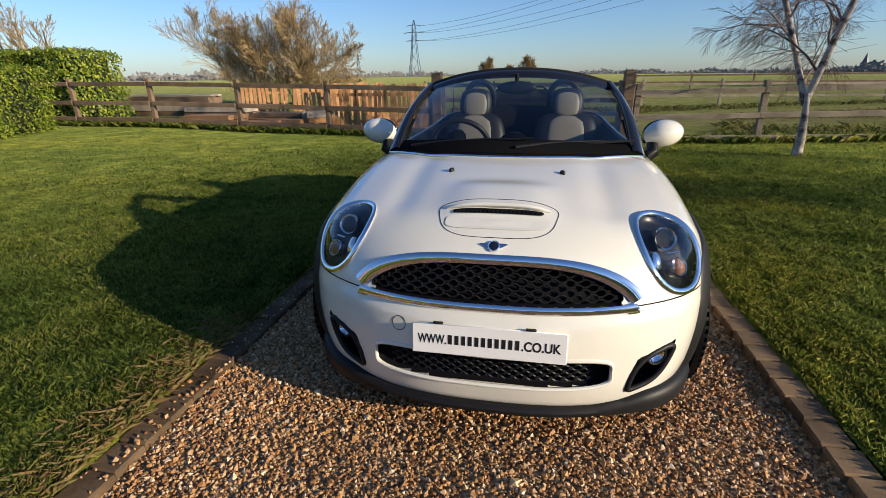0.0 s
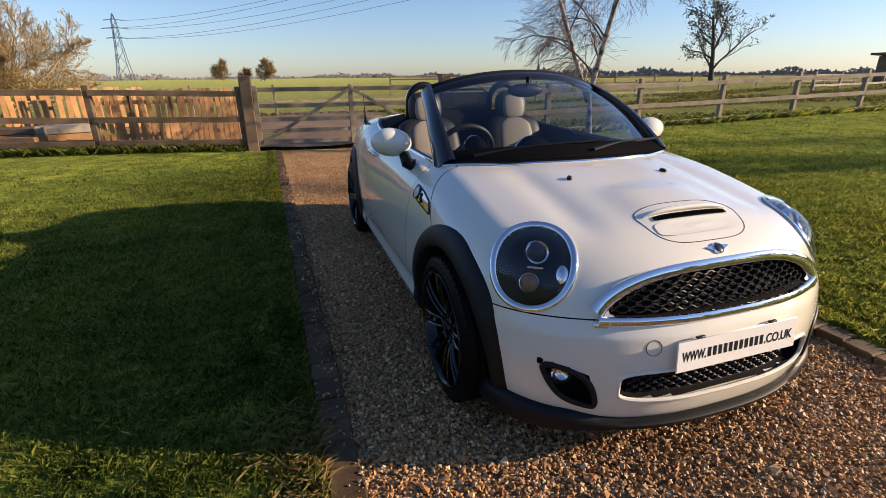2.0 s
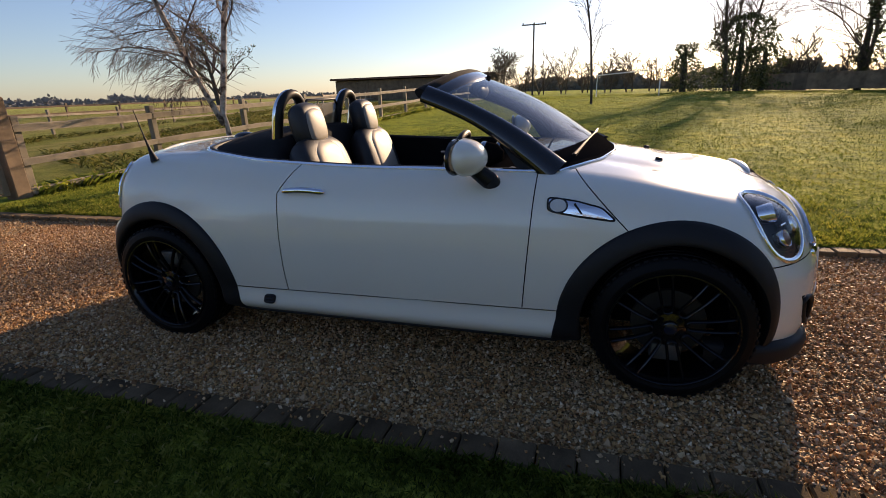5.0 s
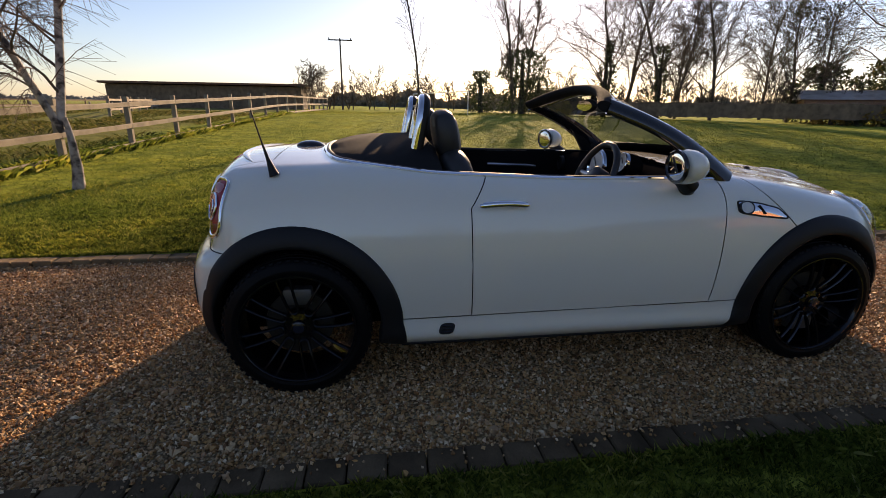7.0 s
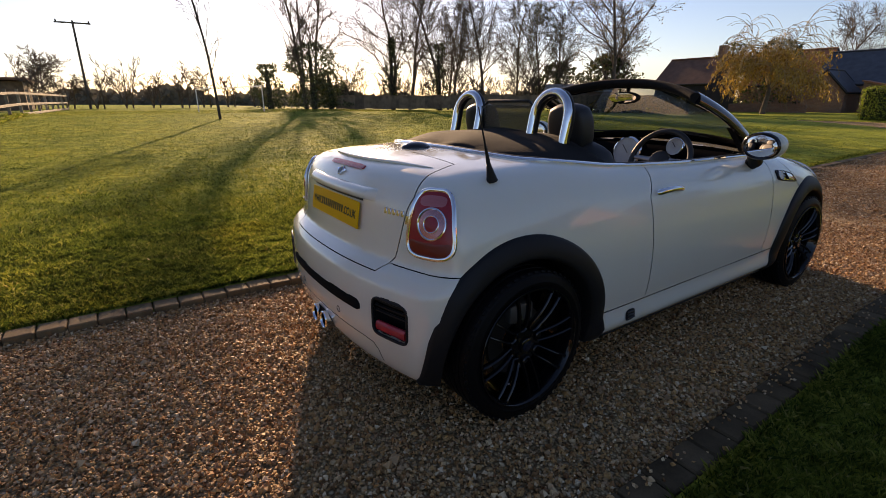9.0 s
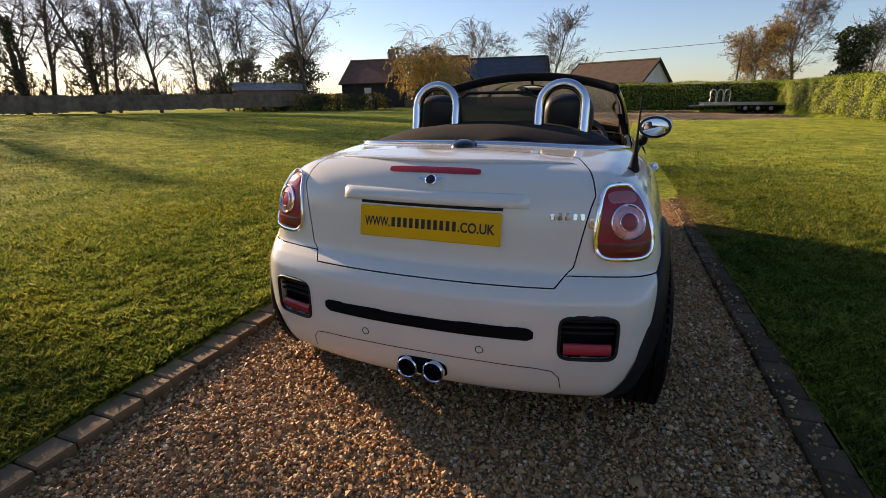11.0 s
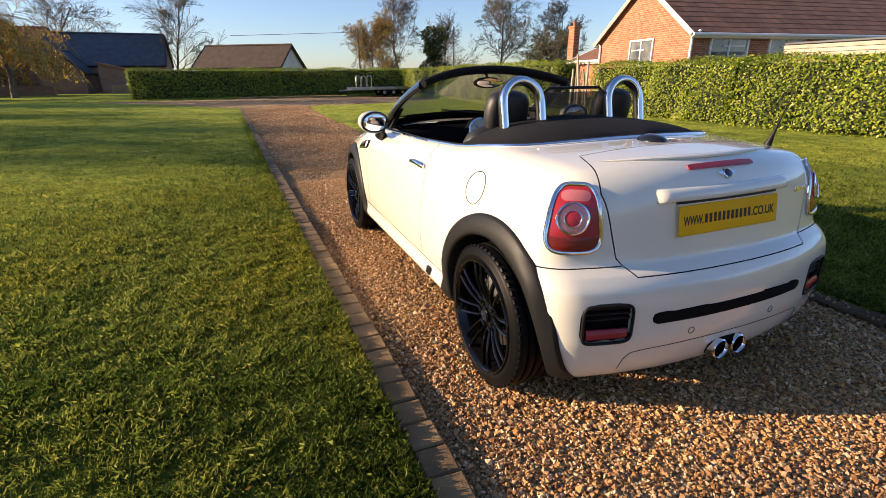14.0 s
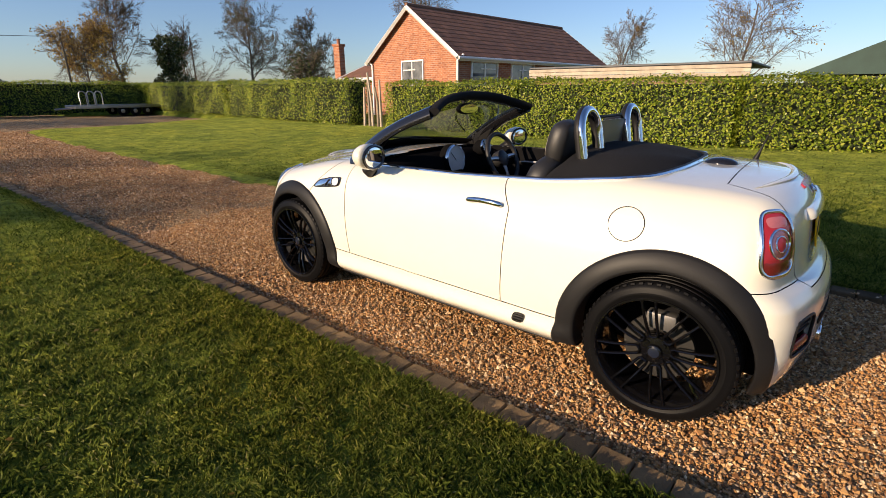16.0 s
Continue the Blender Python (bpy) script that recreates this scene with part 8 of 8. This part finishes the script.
# ---- kerb blocks, gravel and grass ----
kerb_me = soft_block((0.122, 0.131, 0.11), 0.007)
kerb_me.materials.append(KERB)
# same block in the darker brown, for the west kerb
dark_kerb_me = kerb_me.copy()
dark_kerb_me.materials[0] = KERB_DARK
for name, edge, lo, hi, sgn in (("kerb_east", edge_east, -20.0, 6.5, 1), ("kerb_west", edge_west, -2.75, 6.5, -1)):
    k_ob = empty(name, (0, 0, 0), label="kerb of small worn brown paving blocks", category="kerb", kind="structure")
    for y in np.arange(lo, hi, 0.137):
        ob = new("paving_block", kerb_me if sgn > 0 else dark_kerb_me)
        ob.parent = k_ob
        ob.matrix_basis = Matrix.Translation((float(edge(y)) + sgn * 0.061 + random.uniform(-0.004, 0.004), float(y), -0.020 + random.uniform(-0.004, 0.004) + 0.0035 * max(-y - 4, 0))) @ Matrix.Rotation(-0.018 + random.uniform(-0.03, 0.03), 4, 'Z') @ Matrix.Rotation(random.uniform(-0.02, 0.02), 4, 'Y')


def stones(name, x, y, z, size, seed):
    """Rounded angular pebbles as eight-sided lumps."""
    rng = np.random.default_rng(seed)
    n = len(x)
    unit = np.array([(1, 0, 0), (-1, 0, 0), (0, 1, 0), (0, -1, 0), (0, 0, 1), (0, 0, -1), ], float)
    faces = np.array([(0, 2, 4), (2, 1, 4), (1, 3, 4), (3, 0, 4), (2, 0, 5), (1, 2, 5), (3, 1, 5), (0, 3, 5)])
    s = size * rng.lognormal(0, 0.32, (n, 1)) * rng.uniform(0.55, 1.25, (n, 3))
    V = unit[None] * s[:, None, :] * rng.uniform(0.8, 1.2, (n, 6, 1))
    q = rng.normal(0, 1, (n, 4))
    q /= np.linalg.norm(q, axis=1, keepdims=True)
    w, a, b2, c = q.T
    R = np.stack([1 - 2 * (b2 * b2 + c * c), 2 * (a * b2 - c * w), 2 * (a * c + b2 * w), 2 * (a * b2 + c * w), 1 - 2 * (a * a + c * c), 2 * (b2 * c - a * w),
                  2 * (a * c - b2 * w), 2 * (b2 * c + a * w), 1 - 2 * (a * a + b2 * b2)], -1).reshape(n, 3, 3)
    V = np.einsum("nij,nkj->nki", R, V)
    V += np.stack([x, y, z], -1)[:, None, :]
    T = V[:, faces]
    up = np.cross(T[:, :, 1] - T[:, :, 0], T[:, :, 2] - T[:, :, 0])
    up = up[..., 2] / np.maximum(np.linalg.norm(up, axis=2), 1e-12)
    F2 = (faces[None] + 6 * np.arange(n)[:, None, None])[up > -0.25]
    return quads_mesh(name, V.reshape(-1, 3), F2, STONE, None, False)


rng = np.random.default_rng(77)
gy2 = np.concatenate([rng.uniform(-3.6, 4.6, 112000), rng.uniform(-8, 6.5, 40000), rng.uniform(-20, -4, 60000)])
w_edge = verge_west(gy2)
gx2 = w_edge + (edge_east(gy2) - w_edge) * rng.uniform(0, 1, len(gy2))
rut = 0.012 * np.sin(gx2 * 4.6 + 0.4) + 0.006 * np.sin(gy2 * 2.3 + gx2)
gz2 = rut * 0.6 + heaped(gx2, gy2) + 0.0035 * np.maximum(-gy2 - 4, 0) + rng.uniform(-0.003, 0.006, len(gy2))
far_size = (0.0072 + 0.0065 * clamp01((-gy2 - 4) / 8))[:, None]
over = rng.uniform(0, 1, len(gx2)) < 0.004
gx2 = np.where(over & (gy2 > -2.7), edge_west(gy2) - np.abs(rng.normal(0, 0.05, len(gx2))), gx2)
gz2 = np.where(over & (gy2 > -2.7), 0.040, gz2)
tagged(stones("gravel", gx2, gy2, gz2, far_size, 5), "loose golden-brown angular gravel stones", "gravel", kind="stuff")


def blades(name, x, y, h, mat, seed, wide=0.0035, lean=0.55):
    rng = np.random.default_rng(seed)
    n = len(x)
    z = ground_z(x, y) + 0.012 * np.sin(x * 1.3 + 0.5 * np.sin(y * 0.9)) * np.sin(y * 1.1 + 0.8) - 0.004
    t = rng.uniform(0, 2 * np.pi, n)
    d = np.stack([np.cos(t), np.sin(t)], -1)
    tilt = rng.normal(0, lean, (n, 2))
    base = np.stack([x, y, z], -1)
    w = wide * rng.uniform(0.7, 1.5, n)[:, None]
    off = np.concatenate([d * w, np.zeros((n, 1))], 1)
    mid = base + np.concatenate([tilt * h[:, None] * 0.35, h[:, None] * 0.6], 1)
    tip = base + np.concatenate([tilt * h[:, None], h[:, None] * rng.uniform(0.65, 1.0, (n, 1))], 1)
    V = np.stack([base - off * 0.7, base + off * 0.7, mid + off * 0.6, tip], 1).reshape(-1, 3)
    i = 4 * np.arange(n)[:, None]
    F2 = np.concatenate([i + np.array([[0, 1, 2]]), i + np.array([[0, 2, 3]])], 0)
    return quads_mesh(name, V, F2, mat, None, False)


def lawn_points(rng, n, x0, x1, y0, y1):
    x, y = rng.uniform(x0, x1, n), rng.uniform(y0, y1, n)
    k = ~on_drive(x, y, 0.115)
    return x[k], y[k]


def edge_spread(n, sgn, deep, mid, wide):
    """Points that thin out away from a kerb."""
    y = rng.normal(mid, wide, n)
    out = 0.132 + rng.exponential(deep, n)
    x = np.where(sgn > 0, edge_east(y) + out, edge_west(y) - out)
    k = (y < 6.2 - 0.04 * np.abs(x)) & (x > -9) & (x < 24) & ~on_drive(x, y, 0.11)
    return x[k], y[k]


gx3, gy3 = [], []
for n, sgn, deep, mid, wide in ((175000, -1, 1.2, -0.2, 2.4), (45000, -1, 4.0, -1.0, 6.0), (230000, 1, 1.2, 1.0, 2.2), (85000, 1, 4.5, 0.0, 5.5)):
    a, b2 = edge_spread(n, sgn, deep, mid, wide)
    gx3.append(a)
    gy3.append(b2)
gx3, gy3 = np.concatenate(gx3), np.concatenate(gy3)
tuft = 0.5 + 0.25 * np.sin(gx3 * 11 + 3 * np.sin(gy3 * 7)) * np.sin(gy3 * 13 + 2 * np.sin(gx3 * 9)) + 0.25 * np.sin(gx3 * 31 + 2 * np.sin(gy3 * 17)) * np.sin(gy3 * 27 + 2 * np.sin(gx3 * 23))
hh = (0.016 + 0.034 * tuft) * rng.uniform(0.6, 1.3, len(gx3))
tagged(blades("grass", gx3, gy3, hh * 1.05, GRASS, 8, 0.0019, 0.36), "short tufted damp lawn grass", "grass", kind="stuff")
# the far lawn: broader, sparser blades
wx, wy = rng.uniform(5.0, 33, 110000), rng.uniform(-19, 6, 110000)
keep = ~on_drive(wx, wy, 0.2) & (wy < 6.2 - 0.04 * np.abs(wx))
wx, wy = wx[keep], wy[keep]
tagged(blades("lawn_grass", wx, wy, rng.uniform(0.020, 0.048, len(wx)), GRASS, 16, 0.0075, 0.45), "short lawn grass catching the low sun", "grass", kind="stuff")
# longer grass and straw along the kerbs and fences
ey = np.concatenate([rng.uniform(-2.7, 6.4, 7000), rng.uniform(-14, 6.4, 9000)])
ex = np.concatenate([edge_west(ey[:7000]) - 0.140 - np.abs(rng.normal(0, 0.05, 7000)), edge_east(ey[7000:]) + 0.140 + np.abs(rng.normal(0, 0.05, 9000))])
tagged(blades("edge_grass", ex, ey, rng.uniform(0.02, 0.055, len(ex)), GRASS, 9, 0.0022, 0.45), "longer ragged grass overhanging the kerbs", "grass", kind="stuff")
sy = rng.uniform(-2.9, -1.2, 2600)
sx2 = edge_west(sy) - 0.12 - np.abs(rng.normal(0, 0.10, len(sy)))
tagged(blades("dry_grass", sx2, sy, rng.uniform(0.02, 0.055, len(sy)), STRAW, 10, 0.002, 0.9), "dry straw-coloured grass by the kerb", "grass", kind="stuff")
fx = rng.uniform(1.9, 24, 9000)
fy = 6.33 - 0.041 * (fx - 1.775) + rng.normal(0, 0.10, len(fx))
fx2 = rng.uniform(-13, -2, 6000)
fy2 = 6.62 - 0.066 * (fx2 + 1.98) + rng.normal(0, 0.10, len(fx2))
tagged(blades("fence_grass", np.concatenate([fx, fx2]), np.concatenate([fy, fy2]), rng.uniform(0.06, 0.20, 15000), GRASS, 12, 0.006, 0.6), "rough uncut grass under the fences", "grass", kind="stuff")
# rough pasture beyond the fences
px2, py2 = rng.uniform(-3, 26, 26000), rng.uniform(6.8, 15.5, 26000)
keep = (np.sin(px2 * 0.5 + 2 * np.sin(py2 * 0.7)) + np.sin(py2 * 1.3) > -0.2) & ((px2 > 3.2 + 0.5 * (py2 - 6.7)) | (py2 > 13))
px2, py2 = px2[keep], py2[keep]
tagged(blades("pasture_grass", px2, py2, rng.uniform(0.05, 0.16, len(px2)), PASTURE, 14, 0.010, 0.7), "tufted rough pasture beyond the fence", "grass", kind="stuff")
# fallen leaves
lx, ly = lawn_points(rng, 110, -6, 6, -4, 6)
V, Q = leaf_arrays(rng, np.stack([lx, ly, ground_z(lx, ly) + 0.030], -1), 0.034, np.tile([1.0, 0.3, 0.1], (len(lx), 1)))
tagged(quads_mesh("fallen_leaves", V, Q, AUTUMN, None, False), "scattered brown fallen leaves on the lawn", "leaves", kind="stuff")
